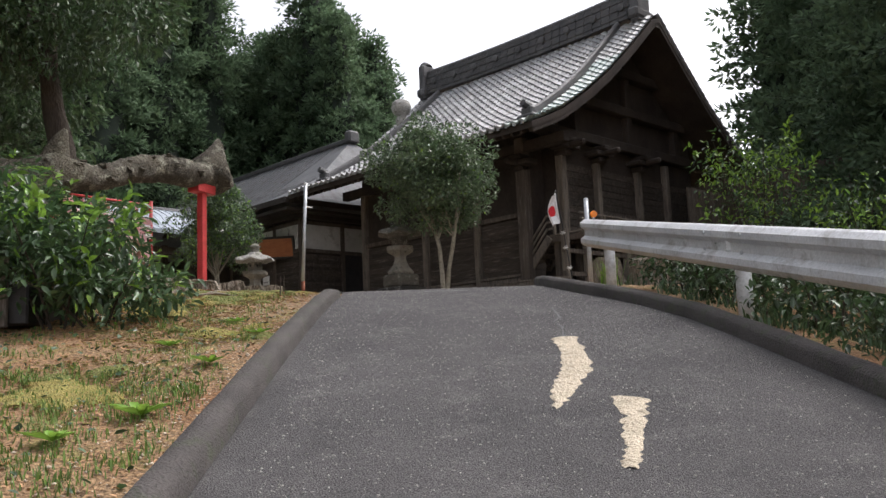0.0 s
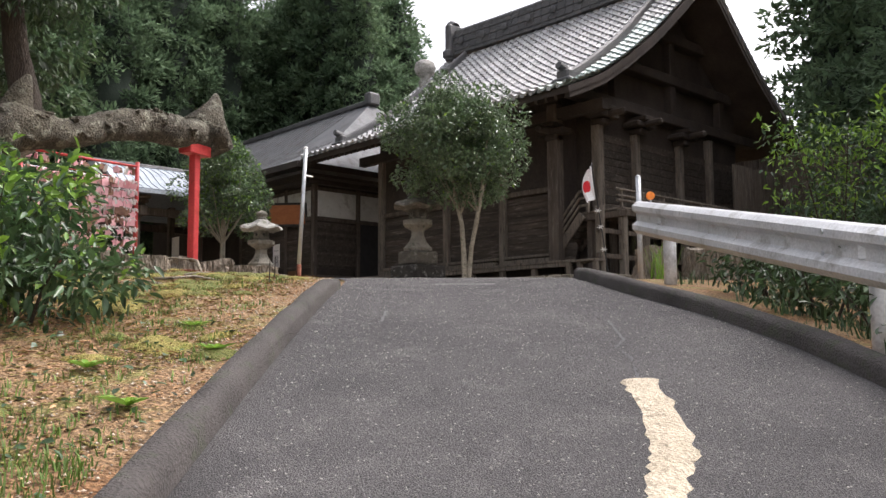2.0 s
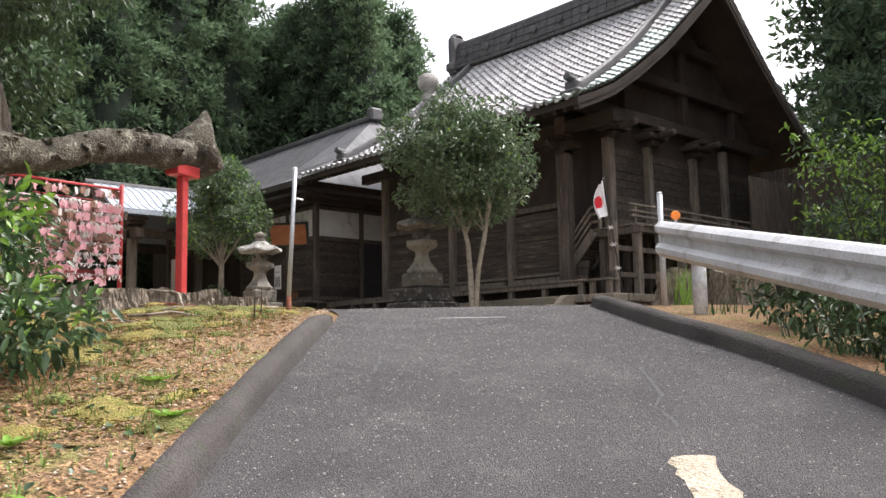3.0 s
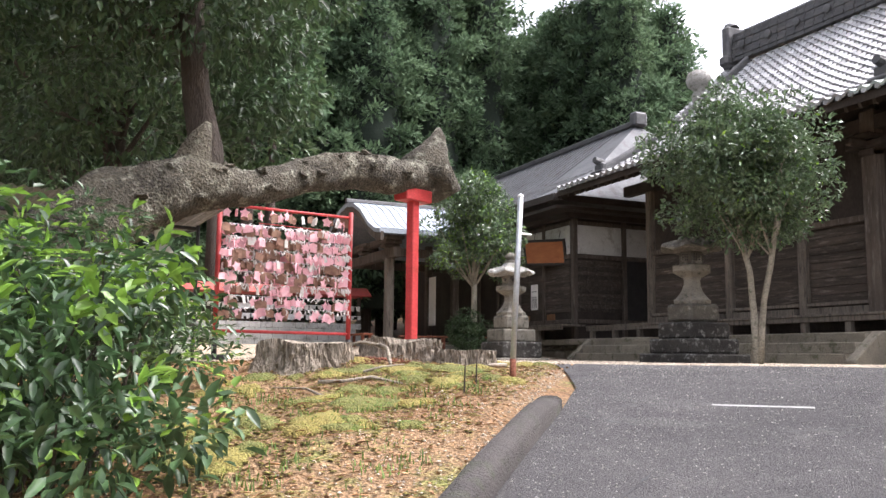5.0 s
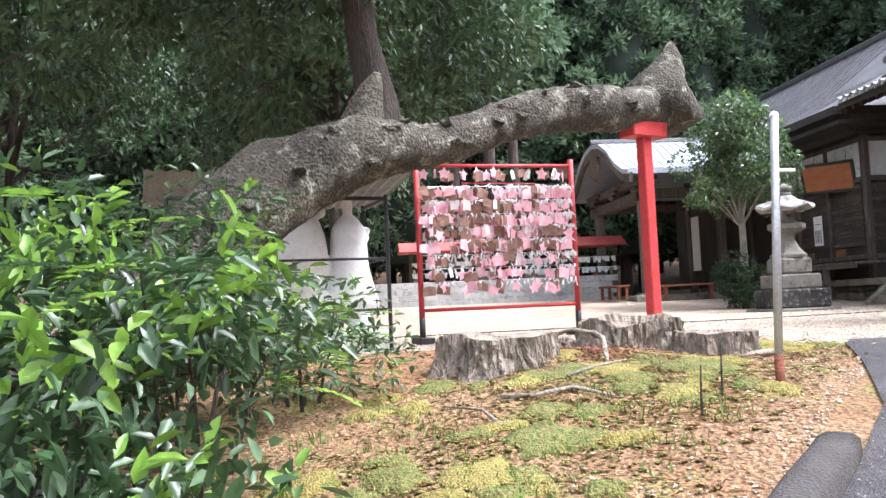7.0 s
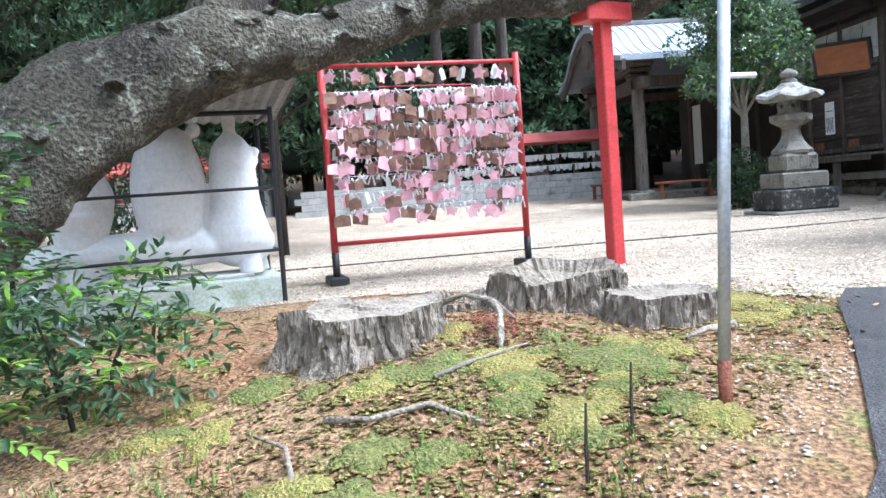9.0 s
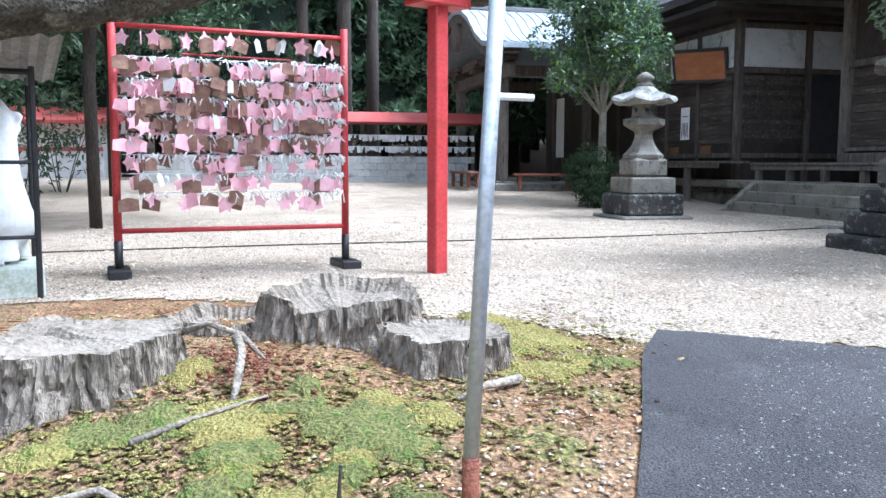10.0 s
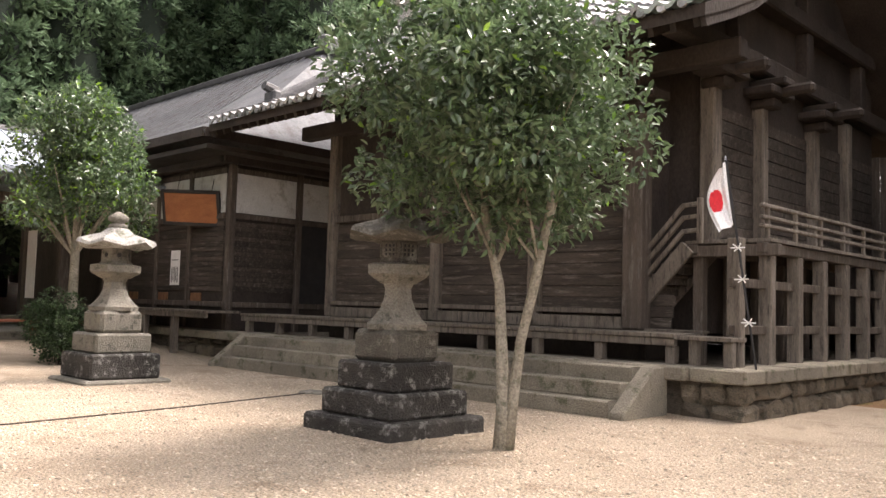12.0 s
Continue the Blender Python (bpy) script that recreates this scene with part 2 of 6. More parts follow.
M_BUSHLEAF = mat("bush_leaf", (0.032, 0.07, 0.028), (0.068, 0.12, 0.048), 1.2, 0.36, 0.0, 20, rand=0.5, trans=0.28, spec=0.55)
M_NEWLEAF = mat("young_leaf", (0.13, 0.27, 0.035), (0.23, 0.37, 0.06), 2, 0.4, 0.0, 20, rand=0.35, trans=0.35, spec=0.45)
M_DARKLEAF = mat("dark_leaf", (0.03, 0.058, 0.024), (0.062, 0.1, 0.042), 0.5, 0.42, 0.0, 20, rand=0.5, trans=0.35, spec=0.4)
M_CEDAR = mat("cedar_spray", (0.066, 0.112, 0.066), (0.125, 0.185, 0.1), 0.25, 0.65, 0.0, 10, rand=0.35, trans=0.4, spec=0.15)
# near-black green: the shade deep in the cedar crowns, as a colour
M_CROWNSHADE = mat("crown_shade", (0.01, 0.017, 0.011), (0.024, 0.037, 0.025), 0.8, 0.9, 0.3, 12)
M_GRASS = mat("grass_blade", (0.09, 0.16, 0.03), (0.17, 0.24, 0.06), 1.5, 0.6, 0.0, 20, rand=0.4, trans=0.3)
M_DRYLEAF = mat("dry_leaf", (0.26, 0.125, 0.055), (0.44, 0.28, 0.155), 3, 0.9, 0.0, 30, rand=0.5)
M_WHITE = mat("white_statue_paint", (0.72, 0.73, 0.72), (0.82, 0.82, 0.81), 1.5, 0.6, 0.05, 30, c3=(0.66, 0.67, 0.65), big=0.2)
M_PAPER = mat("paper", (0.7, 0.69, 0.67), (0.8, 0.8, 0.78), 5, 0.8, 0.0, 30, rand=0.15, big=0.2)
M_PINK = mat("pink_plaque", (0.72, 0.34, 0.4), (0.88, 0.58, 0.63), 8, 0.7, 0.0, 30, rand=0.25, big=0.2)
M_PLAQUE = mat("bare_wood_plaque", (0.12, 0.058, 0.045), (0.33, 0.2, 0.14), 8, 0.7, 0.0, 40, rand=0.5, big=0.4)
M_BOARD = mat("orange_board", (0.27, 0.09, 0.035), (0.4, 0.15, 0.055), 2.5, 0.6, 0.05, 30, stretch=(1, 1, 3))
M_KICK = mat("worn_kick_board", (0.12, 0.06, 0.03), (0.26, 0.13, 0.06), 4, 0.8, 0.1, 30, stretch=(3, 1, 1))
M_FLAGRED = mat("red_cloth", (0.6, 0.02, 0.03), (0.68, 0.03, 0.04), 3, 0.8, 0.0, 60)
M_FLAGWHITE = mat("white_cloth", (0.74, 0.74, 0.74), (0.8, 0.8, 0.8), 3, 0.85, 0.0, 60)
M_BLOCK = mat("concrete_block", (0.33, 0.33, 0.31), (0.45, 0.45, 0.43), 1.5, 0.9, 0.15, 40, c3=(0.24, 0.24, 0.22), objrand=0.1)

# ---- ground ----
UK = np.array([-400, -60, -30, -22, -16, -13, -11, -9, -7.5, -6, -4.5, 400.0])
ZK = np.array([-9, -6.5, -4.6, -3.02, -1.69, -1.03, -0.64, -0.30, -0.10, -0.02, 0.0, 0.0])


def ss(a, b, x):
    t = np.clip((x - a) / (b - a), 0, 1)
    return t * t * (3 - 2 * t)


def uv_of(x, y):
    return -0.76 * x + 0.65 * y, 0.65 * x + 0.76 * y


def xy_of(u, v):
    return -0.76 * u + 0.65 * v, 0.65 * u + 0.76 * v


def ground_z(x, y):
    u, v = uv_of(np.asarray(x, float), np.asarray(y, float))
    z = sum(np.interp(u + k, UK, ZK) for k in (-0.8, -0.4, 0, 0.4, 0.8)) / 5
    drop = ss(2.9, 6.5, v) * ss(-6, -9, u) * 1.3
    lawn = 0.09 * np.exp(-((np.asarray(x) - 3.2) ** 2 + (np.asarray(y) + 7.0) ** 2) / 2.6)
    xa, ya = np.asarray(x, float), np.asarray(y, float)
    rough = (0.022 * np.sin(xa * 2.1 + 1.3 * np.sin(ya * 1.7)) * np.sin(ya * 2.6 + 0.8) + 0.012 * np.sin(xa * 6.3 + 2 * np.sin(ya * 4.1)) * np.sin(ya * 7.2)) * ss(-1.15, -1.7, v) * ss(0.2, 1.6, xa)
    rise = 0.42 * ss(-9, -18, xa)
    hill = 7.0 * ss(26, 60, np.asarray(y, float)) + 5.0 * ss(-34, -70, np.asarray(x, float))
    return z - drop + lawn * ss(-0.9, -1.4, v) + rough + rise + hill


def axis_steps(lo, hi, step, far):
    mid = np.arange(lo, hi + 1e-6, step)
    g = step * 1.5 ** np.arange(1, 26)
    a = np.cumsum(g)
    a = a[a < far]
    return np.concatenate([(lo - a)[::-1], mid, hi + a])


def sheet(name, xs, ys, material, lift=0.0, rough=0.0, keep=None, under=0.0):
    X, Y = np.meshgrid(xs, ys, indexing="ij")
    Z = ground_z(X, Y) + lift - under * ss(-0.6, -2.6, X) * (Y < 7.4) * (Y > -29) * (X > -44)
    if rough:
        Z = Z + rough * np.array([[noise.fractal(Vector((a * 0.9, b * 0.9, 0)), 0.6, 2.1, 4) for a, b in zip(ra, rb)] for ra, rb in zip(X, Y)])
    n, k = X.shape
    idx = np.arange(n * k).reshape(n, k)
    f = np.stack([idx[:-1, :-1], idx[1:, :-1], idx[1:, 1:], idx[:-1, 1:]], -1).reshape(-1, 4)
    if keep is not None:
        cx, cy = X.ravel()[f].mean(1), Y.ravel()[f].mean(1)
        f = f[keep(cx, cy)]
    return new(name, mesh_of(name, np.stack([X.ravel(), Y.ravel(), Z.ravel()], 1), f, material, True))


ground = sheet("ground", axis_steps(-4, 18, 0.22, 900), axis_steps(-20, 2, 0.22, 900), M_SOIL, -0.008, 0.0, None, 0.15)
tagged(ground, "brown mossy soil with dry leaves and grass", "ground", kind="structure")


def strip(name, us, left, right, n, material, lift, kind_label):
    """A draped strip along the road between two side lines."""
    V, F = [], []
    for i, u in enumerate(us):
        a, b = left(u), right(u)
        for k in range(n + 1):
            v = a + (b - a) * k / n
            x, y = xy_of(u, v)
            V.append((x, y, float(ground_z(x, y)) + lift))
    for i in range(len(us) - 1):
        for k in range(n):
            p = i * (n + 1) + k
            F.append((p, p + 1, p + n + 2, p + n + 1))
    return tagged(new(name, mesh_of(name, V, F, material, True)), kind_label, name, kind="structure")


def road_left(u):
    return float(np.interp(u, [-60, -25, -15, -9, -8, -6.8, -5.6, -5.0], [-1.3, -1.3, -1.0, -0.82, -0.84, -1.1, -1.4, -1.46]))


def road_right(u):
    return float(np.interp(u, [-60, -25, -15, -12.3, -11.2, -10.5, -9.8, -9.0, -8.0, -7.2, -5.0], [2.52, 2.52, 2.48, 2.43, 2.3, 2.17, 2.02, 1.92, 1.86, 1.9, 2.6]))


road_us = list(np.arange(-60, -24, 2.0)) + list(np.arange(-24, -4.99, 0.25))
strip("road", road_us, road_left, road_right, 16, M_ASPHALT, 0.012, "worn dark grey asphalt lane climbing to the yard")


def kerb(name, us, side, sign):
    V, F = [], []
    prof = [(0.0, -0.12), (0.01, 0.08), (0.04, 0.115), (0.09, 0.125), (0.15, 0.115), (0.185, 0.08), (0.21, -0.12)]
    for u in us:
        for o, h in prof:
            v = side(u) + sign * o
            x, y = xy_of(u, v)
            xr, yr = xy_of(u, side(u))
            h = h if h < 0 or sign > 0 else h * (0.55 + 0.45 * float(ss(-8.7, -9.5, u)))
            w = 0.012 * noise.noise(Vector((u * 1.7, o * 9, sign)))
            V.append((x, y, float(ground_z(xr, yr)) + 0.02 + h + w))
    k = len(prof)
    for i in range(len(us) - 1):
        for j in range(k - 1):
            p = i * k + j
            F.append((p, p + 1, p + k + 1, p + k))
    F.append(tuple(range(k)))
    F.append(tuple(range(len(us) * k - k, len(us) * k))[::-1])
    return tagged(new(name, mesh_of(name, V, F, M_KERB, True)), "rounded dark asphalt kerb along the lane edge", "kerb", kind="structure")


kerb("kerb_1", list(np.arange(-60, -24, 2.0)) + list(np.arange(-24, -8.7, 0.2)), road_left, -1)
kerb("kerb_2", list(np.arange(-60, -24, 2.0)) + list(np.arange(-24, -7.3, 0.2)), road_right, 1)


def yard(cx, cy):
    u, v = uv_of(cx, cy)
    w = 0.12 * np.sin(cx * 3.1) + 0.1 * np.sin(cy * 4.3 + 1)
    on = (cx < np.interp(cy, [-30, -12, -8.4, -7.2, -6.2, -5.2, -4.5, -2.6, 0.5, 3, 5], [-0.5, 0.3, 0.9, 1.0, 1.9, 2.4, 3.1, 4.2, 6.0, 6.4, 6.2]) + w) & (cy < 8) & (cy > -30) & (cx > -45)
    return on


gravel = sheet("gravel_yard", np.concatenate([np.arange(-45, -6, 0.8), np.arange(-6, 7.4, 0.13)]), np.concatenate([np.arange(-30, -12, 0.8), np.arange(-12, 8.1, 0.13)]), M_GRAVEL, 0.0, 0.0, yard)
tagged(gravel, "pale tan gravel covering the shrine yard", "gravel", kind="structure")

# ---- the hall with the tiled gable roof ----
ROOF_Y = [3.62, 4.3, 5.06, 6.1, 7.33, 8.7, 10.2]
ROOF_Z = [4.95, 5.22, 5.57, 6.22, 7.1, 8.25, 9.6]


def roof_z(y):
    d = 10.2 - abs(np.asarray(y, float) - 10.2)
    return np.interp(d, ROOF_Y, ROOF_Z)


RX0, RX1 = -10.05, 1.28
hall = thing("shrine_hall", "old dark timber hall with grey tiled gable roof", "hall")


def roof_shell(y_list, x0, x1, thick, material, name, label, parent):
    V, F = [], []
    n = len(y_list)
    for x in (x0, x1):
        for y in y_list:
            V.append((x, y, float(roof_z(y))))
        for y in y_list:
            V.append((x, y, float(roof_z(y)) - thick))
    for i in range(n - 1):
        a = i
        F += [(a, a + 1, a + 1 + 2 * n, a + 2 * n), (a + n, a + n + 2 * n, a + 1 + 3 * n, a + 1 + n), (a, a + n, a + 1 + n, a + 1), (a + 2 * n, a + 1 + 2 * n, a + 1 + 3 * n, a + 3 * n)]
    F += [(0, 2 * n, 3 * n, n), (n - 1, 2 * n - 1, 4 * n - 1, 3 * n - 1)]
    ob = new(name, mesh_of(name, V, F, material))
    ob.parent = parent
    return tagged(ob, label)


ys = [3.66 + 0.35 * i for i in range(38)]
roof_shell([y for y in ys if y < 16.8], RX0 + 0.05, RX1 - 0.05, 0.16, M_DARKWOOD, "roof", "dark timber roof boarding", hall)


def block(parent, name, material, b, bevel=0.0, label=""):
    bm = BM()
    box(bm, *b, bevel)
    return part(name, bm, material, parent, label)


def gable(x, y0, y1):
    bm = BM()
    gy = list(np.linspace(y0, y1, 22))
    lo = [bm.verts.new((x, y, 1.0)) for y in gy]
    hi = [bm.verts.new((x, y, float(roof_z(y)) - 0.15)) for y in gy]
    for i in range(len(gy) - 1):
        bm.faces.new((lo[i], lo[i + 1], hi[i + 1], hi[i]))
    thicken(bm, 0.12)
    return part("gable_wall", bm, M_DARKWOOD, hall, "dark boarded gable wall")


gable(-0.3, 6.7, 14.2)
gable(-8.5, 5.9, 14.2)
block(hall, "front_wall", M_DARKWOOD, (-8.5, -0.95, 5.88, 5.98, 0.58, 5.7))
block(hall, "return_wall", M_DARKWOOD, (-0.99, -0.35, 6.62, 6.72, 0.58, 6.2))
block(hall, "side_wall", M_DARKWOOD, (-1.0, -0.9, 5.98, 6.62, 0.58, 5.8))
block(hall, "back_wall", M_DARKWOOD, (-8.4, -0.4, 14.2, 14.3, 0.58, 6.5))
# boards of the front wall, each proud by its own few millimetres
for x0, x1 in ((-8.4, -5.37), (-5.15, -3.03), (-2.81, -1.05)):
    z = 1.34
    while z < 2.95:
        block(hall, "board", M_OLDWOOD_H, (x0, x1, 5.845 + 0.012 * rng.random(), 5.88, z, z + 0.17), 0.006)
        z += 0.18
    block(hall, "sill", M_GREYWOOD, (x0, x1, 5.72, 5.88, 1.26, 1.34), 0.01)
    block(hall, "lintel", M_OLDWOOD, (x0, x1, 5.76, 5.9, 3.0, 3.14), 0.01)
    block(hall, "skirting", M_GREYWOOD, (x0 + 0.05, x1 - 0.05, 5.62, 5.9, 1.03, 1.22), 0.01)
z = 2.5
while z < 4.6:
    block(hall, "board", M_OLDWOOD_H, (-0.3, -0.262 + 0.012 * rng.random(), 6.74, 14.1, z, z + 0.2), 0.006)
    z += 0.21


def column(x, y, z0, z1, w, material):
    return block(hall, "column", material, (x - w / 2, x + w / 2, y - w / 2, y + w / 2, z0, z1), w * 0.12)


for x in (-8.4, -5.26, -2.92):
    column(x, 5.84, 1.02, 5.2, 0.24, M_GREYWOOD)
column(-0.92, 5.72, 1.02, 5.3, 0.34, M_OLDWOOD)
for y, z1, w in ((6.62, 5.0, 0.26), (8.35, 5.0, 0.22), (10.6, 5.2, 0.22), (12.3, 5.2, 0.22)):
    column(-0.2, y, 2.3, z1, w, M_GREYWOOD)
# beams, brackets and rafters under the eaves
block(hall, "eave_beam", M_DARKWOOD, (-9.4, 0.75, 5.6, 5.86, 4.86, 5.16), 0.02)
for x in (-5.26, -2.92, -0.92):
    bm = BM()
    for k, (w, h) in enumerate(((0.34, 0.16), (0.9, 0.15), (0.42, 0.14))):
        box(bm, x - w / 2, x + w / 2, 5.5 - 0.06 * k, 5.9, 4.3 + 0.17 * k, 4.3 + 0.17 * k + h, 0.03)
    box(bm, x - 0.09, x + 0.09, 5.0, 5.9, 4.47, 4.64, 0.04)
    part("bracket", bm, M_DARKWOOD, hall)
for y in (6.62, 8.35, 10.6):
    bm = BM()
    for k, (w, h) in enumerate(((0.34, 0.16), (0.9, 0.15), (0.42, 0.14))):
        box(bm, -0.3, 0.12 + 0.1 * k, y - w / 2, y + w / 2, 4.75 + 0.17 * k, 4.75 + 0.17 * k + h, 0.03)
    box(bm, -0.3, 0.72, y - 0.09, y + 0.09, 4.92, 5.1, 0.05)
    part("bracket", bm, M_DARKWOOD, hall)
for z, y0, y1 in ((5.3, 5.3, 15.0), (6.5, 6.9, 13.5), (7.8, 8.4, 12.0)):
    block(hall, "gable_beam", M_DARKWOOD, (-0.32, 0.02, y0, y1, z, z + 0.3), 0.03)
for y in (7.4, 10.2, 13.0):
    block(hall, "gable_strut", M_DARKWOOD, (-0.3, -0.06, y - 0.14, y + 0.14, 5.6, float(roof_z(y)) - 0.3), 0.02)
for i in range(36):
    x = RX0 + 0.2 + i * 0.312
    bm = BM()
    for y0, y1 in ((3.75, 5.06), (5.06, 6.3)):
        beam(bm, (x, y0, float(roof_z(y0)) - 0.22), (x, y1, float(roof_z(y1)) - 0.22), 0.08, 0.11)
    part("rafter", bm, M_DARKWOOD, hall)
for x in (RX1 - 0.1, RX0 + 0.1):
    yy = list(np.linspace(3.7, 16.7, 40))
    for a, b in zip(yy, yy[1:]):
        bm = BM()
        beam(bm, (x, a, float(roof_z(a)) - 0.2), (x, b, float(roof_z(b)) - 0.2), 0.07, 0.17)
        part("verge_board", bm, M_DARKWOOD, hall)

# ---- roof tiles ----
TW, TL = 0.283, 0.262


def tile_mesh(material):
    """One wavy roof tile: x across, y up the slope, z out of the roof."""
    V, F = [], []
    n = 6
    for y, lift in ((-0.02, 0.045), (0.29, -0.005)):
        for k in range(n + 1):
            s = k / n
            V.append((TW * 1.04 * (s - 0.5), y, lift + 0.075 * (0.5 + 0.5 * math.cos(2 * math.pi * s + 0.5)) ** 1.4))
    for k in range(n + 1):
        V.append((V[k][0], V[k][1], V[k][2] - 0.06))
    for k in range(n):
        F.append((k, k + 1, k + n + 2, k + n + 1))
        F.append((k + 1, k, 2 * n + 2 + k, 2 * n + 3 + k))
    return mesh_of("tile", V, F, material)


def tile_matrix(x, y, z, a, back=False):
    if back:
        return Matrix.Translation((x, 20.4 - y, z)) @ Matrix.Rotation(math.pi, 4, "Z") @ Matrix.Rotation(a, 4, "X")
    return pose(x + rng.normal(0, 0.003), y, z + abs(rng.normal(0, 0.004)), math.degrees(a) + rng.normal(0, 0.5), 0, rng.normal(0, 0.6))


tile_rows = []
y = 3.58
while y < 10.0:
    yc = max(y, 3.66)
    ang = math.atan2(float(roof_z(yc + 0.2)) - float(roof_z(yc)), 0.2)
    tile_rows.append((y, float(roof_z(yc)) + 0.015, ang))
    y += TL * math.cos(ang)
tile_x = [RX1 - 0.18 - TW * i for i in range(int((RX1 - RX0 - 0.2) / TW))]
tile_field = new("tile_field", None)
tile_field.parent = hall
tagged(tile_field, "weathered grey clay roof tiles")
tile_one_mesh = tile_mesh(M_TILE_ONE)
tile_sheen_mesh = tile_mesh(M_TILE_SHEEN)
one = tile_mesh(M_TILE)
base_v = np.array([v.co for v in one.vertices])
base_f = [tuple(p.vertices) for p in one.polygons]
TILE_PIECES, VV, FF = [], [], []
for i, x in enumerate(tile_x):
    for r, (y, z, a) in enumerate(tile_rows):
        ms = []
        if i < 14 and r < 21:
            TILE_PIECES.append(tile_matrix(x, y, z, a))
        else:
            ms.append(tile_matrix(x, y, z, a))
        if i < 5:
            ms.append(tile_matrix(x, y, z, a, True))
        for m in ms:
            m = np.array(m)
            o = len(VV) * len(base_v)
            VV.append(base_v @ m[:3, :3].T + m[:3, 3])
            FF += [tuple(o + k for k in f) for f in base_f]
rest = new("tile_rest", mesh_of("tile_rest", np.concatenate(VV), FF, M_TILE))
rest.parent = tile_field
tagged(rest, "weathered grey clay roof tiles", kind="stuff")


def ridge_z(q):
    return 10.28 + 0.1 * (abs(q + 4.4) / 5) ** 2


rx = list(np.linspace(RX0 + 0.55, RX1 - 0.62, 30))
for k in range(6):
    for a, b in zip(rx, rx[1:]):
        w = 0.5 - 0.03 * k + 0.05 * (k % 2) + 0.015 * rng.random()
        bm = BM()
        beam(bm, (a, 10.2, ridge_z(a) - 0.6 + 0.135 * k), (b - 0.012, 10.2, ridge_z(b) - 0.6 + 0.135 * k), w, 0.125, 0.012)
        part("ridge_tile", bm, M_TILEDARK, hall)
for q in np.linspace(RX0 + 1.2, RX1 - 1.2, 9):
    bm = BM()
    lathe(bm, [(0.13, 0), (0.13, 0.05), (0.08, 0.07)], 10)
    bmesh.ops.transform(bm, matrix=pose(q, 9.96, ridge_z(q) - 0.2, 90), verts=bm.verts)
    part("ridge_roundel", bm, M_TILEDARK, hall)
for a, b in zip(rx, rx[1:]):
    bm = BM()
    tube(bm, [(a, 10.2, ridge_z(a) + 0.24), (b - 0.02, 10.2, ridge_z(b) + 0.24)], 0.15, 8)
    part("ridge_cap", bm, M_TILEDARK, hall)
for x in (-9.5, 0.62):
    bm = BM()
    box(bm, x - 0.16, x + 0.16, 9.82, 10.58, 9.5, 10.95, 0.06)
    box(bm, x - 0.2, x + 0.2, 9.7, 10.7, 9.6, 9.95, 0.08)
    tube(bm, [(x, 10.2, 10.85), (x + (0.2 if x > 0 else -0.2), 10.2, 11.05)], [0.26, 0.2], 10)
    part("ridge_end", bm, M_TILEDARK, hall, "dark ornamental ridge-end tile")
for x in (-9.1, 0.34):
    yy = list(np.linspace(4.7, 9.95, 18))
    for a, b in zip(yy, yy[1:]):
        bm = BM()
        lean = 0.0857 if x < -4 else -0.0857
        xa, xb = x + lean * (a - 4.7), x + lean * (b - 4.7)
        beam(bm, (xa, a, float(roof_z(a)) + 0.13), (xb, b, float(roof_z(b)) + 0.13), 0.2, 0.18)
        tube(bm, [(xa, a, float(roof_z(a)) + 0.25), (xb, b + 0.01, float(roof_z(b)) + 0.25)], 0.095, 8)
        part("descending_ridge", bm, M_TILEDARK, hall)
    bm = BM()
    z = float(roof_z(4.6))
    box(bm, x - 0.2, x + 0.2, 4.5, 4.72, z + 0.05, z + 0.38, 0.05)
    box(bm, x - 0.3, x + 0.3, 4.42, 4.66, z + 0.03, z + 0.16, 0.05)
    tube(bm, [(x, 4.68, z + 0.38), (x, 4.38, z + 0.46)], [0.12, 0.1], 8)
    part("ridge_ornament", bm, M_TILEDARK, hall, "dark ridge-end ornament tile")
for x in tile_x:
    bm = BM()
    lathe(bm, [(0.035, 0), (0.06, 0.005), (0.06, 0.05)], 8)
    bmesh.ops.transform(bm, matrix=pose(x - TW * 0.42, 3.6, 4.99, 90), verts=bm.verts)
    part("eave_tile_end", bm, M_TILE_ONE, hall)

# ---- stone base, steps and rubble wall ----
podium = thing("stone_podium", "low rubble stone podium under the halls", "podium")
block(podium, "core", M_RUBBLE, (-24, 1.1, 4.6, 15.5, -0.3, 0.57))
for x in np.arange(-24, 1.3, 0.85):
    block(podium, "cap_stone", M_STEP, (x, min(x + 0.84, 1.4), 4.3 if x < 0.1 else 4.42, 4.98, 0.45, 0.62 + 0.012 * rng.random()), 0.018)
for y in np.arange(4.98, 13, 0.9):
    block(podium, "cap_stone", M_STEP, (0.75, 1.42, y, y + 0.89, 0.45, 0.62 + 0.01 * rng.random()), 0.018)


def rubble(x0, x1, z0, z1, at, axis):
    """Uneven stones that fill one face of the wall."""
    z = z0
    while z < z1 - 0.05:
        h = min(0.2 + 0.14 * rng.random(), z1 - z)
        x = x0
        while x < x1 - 0.05:
            w = min(0.24 + 0.42 * rng.random(), x1 - x)
            p = 0.03 + 0.05 * rng.random()
            bm = BM()
            if axis == "x":
                box(bm, x + 0.008, x + w - 0.008, at - p, at + 0.2, z + 0.006, z + h - 0.006, 0.06)
            else:
                box(bm, at - 0.2, at + p, x + 0.008, x + w - 0.008, z + 0.006, z + h - 0.006, 0.06)
            for v in bm.verts:
                v.co += Vector(rng.normal(0, 0.018, 3))
            part("stone", bm, M_RUBBLE, podium)
            x += w
        z += h


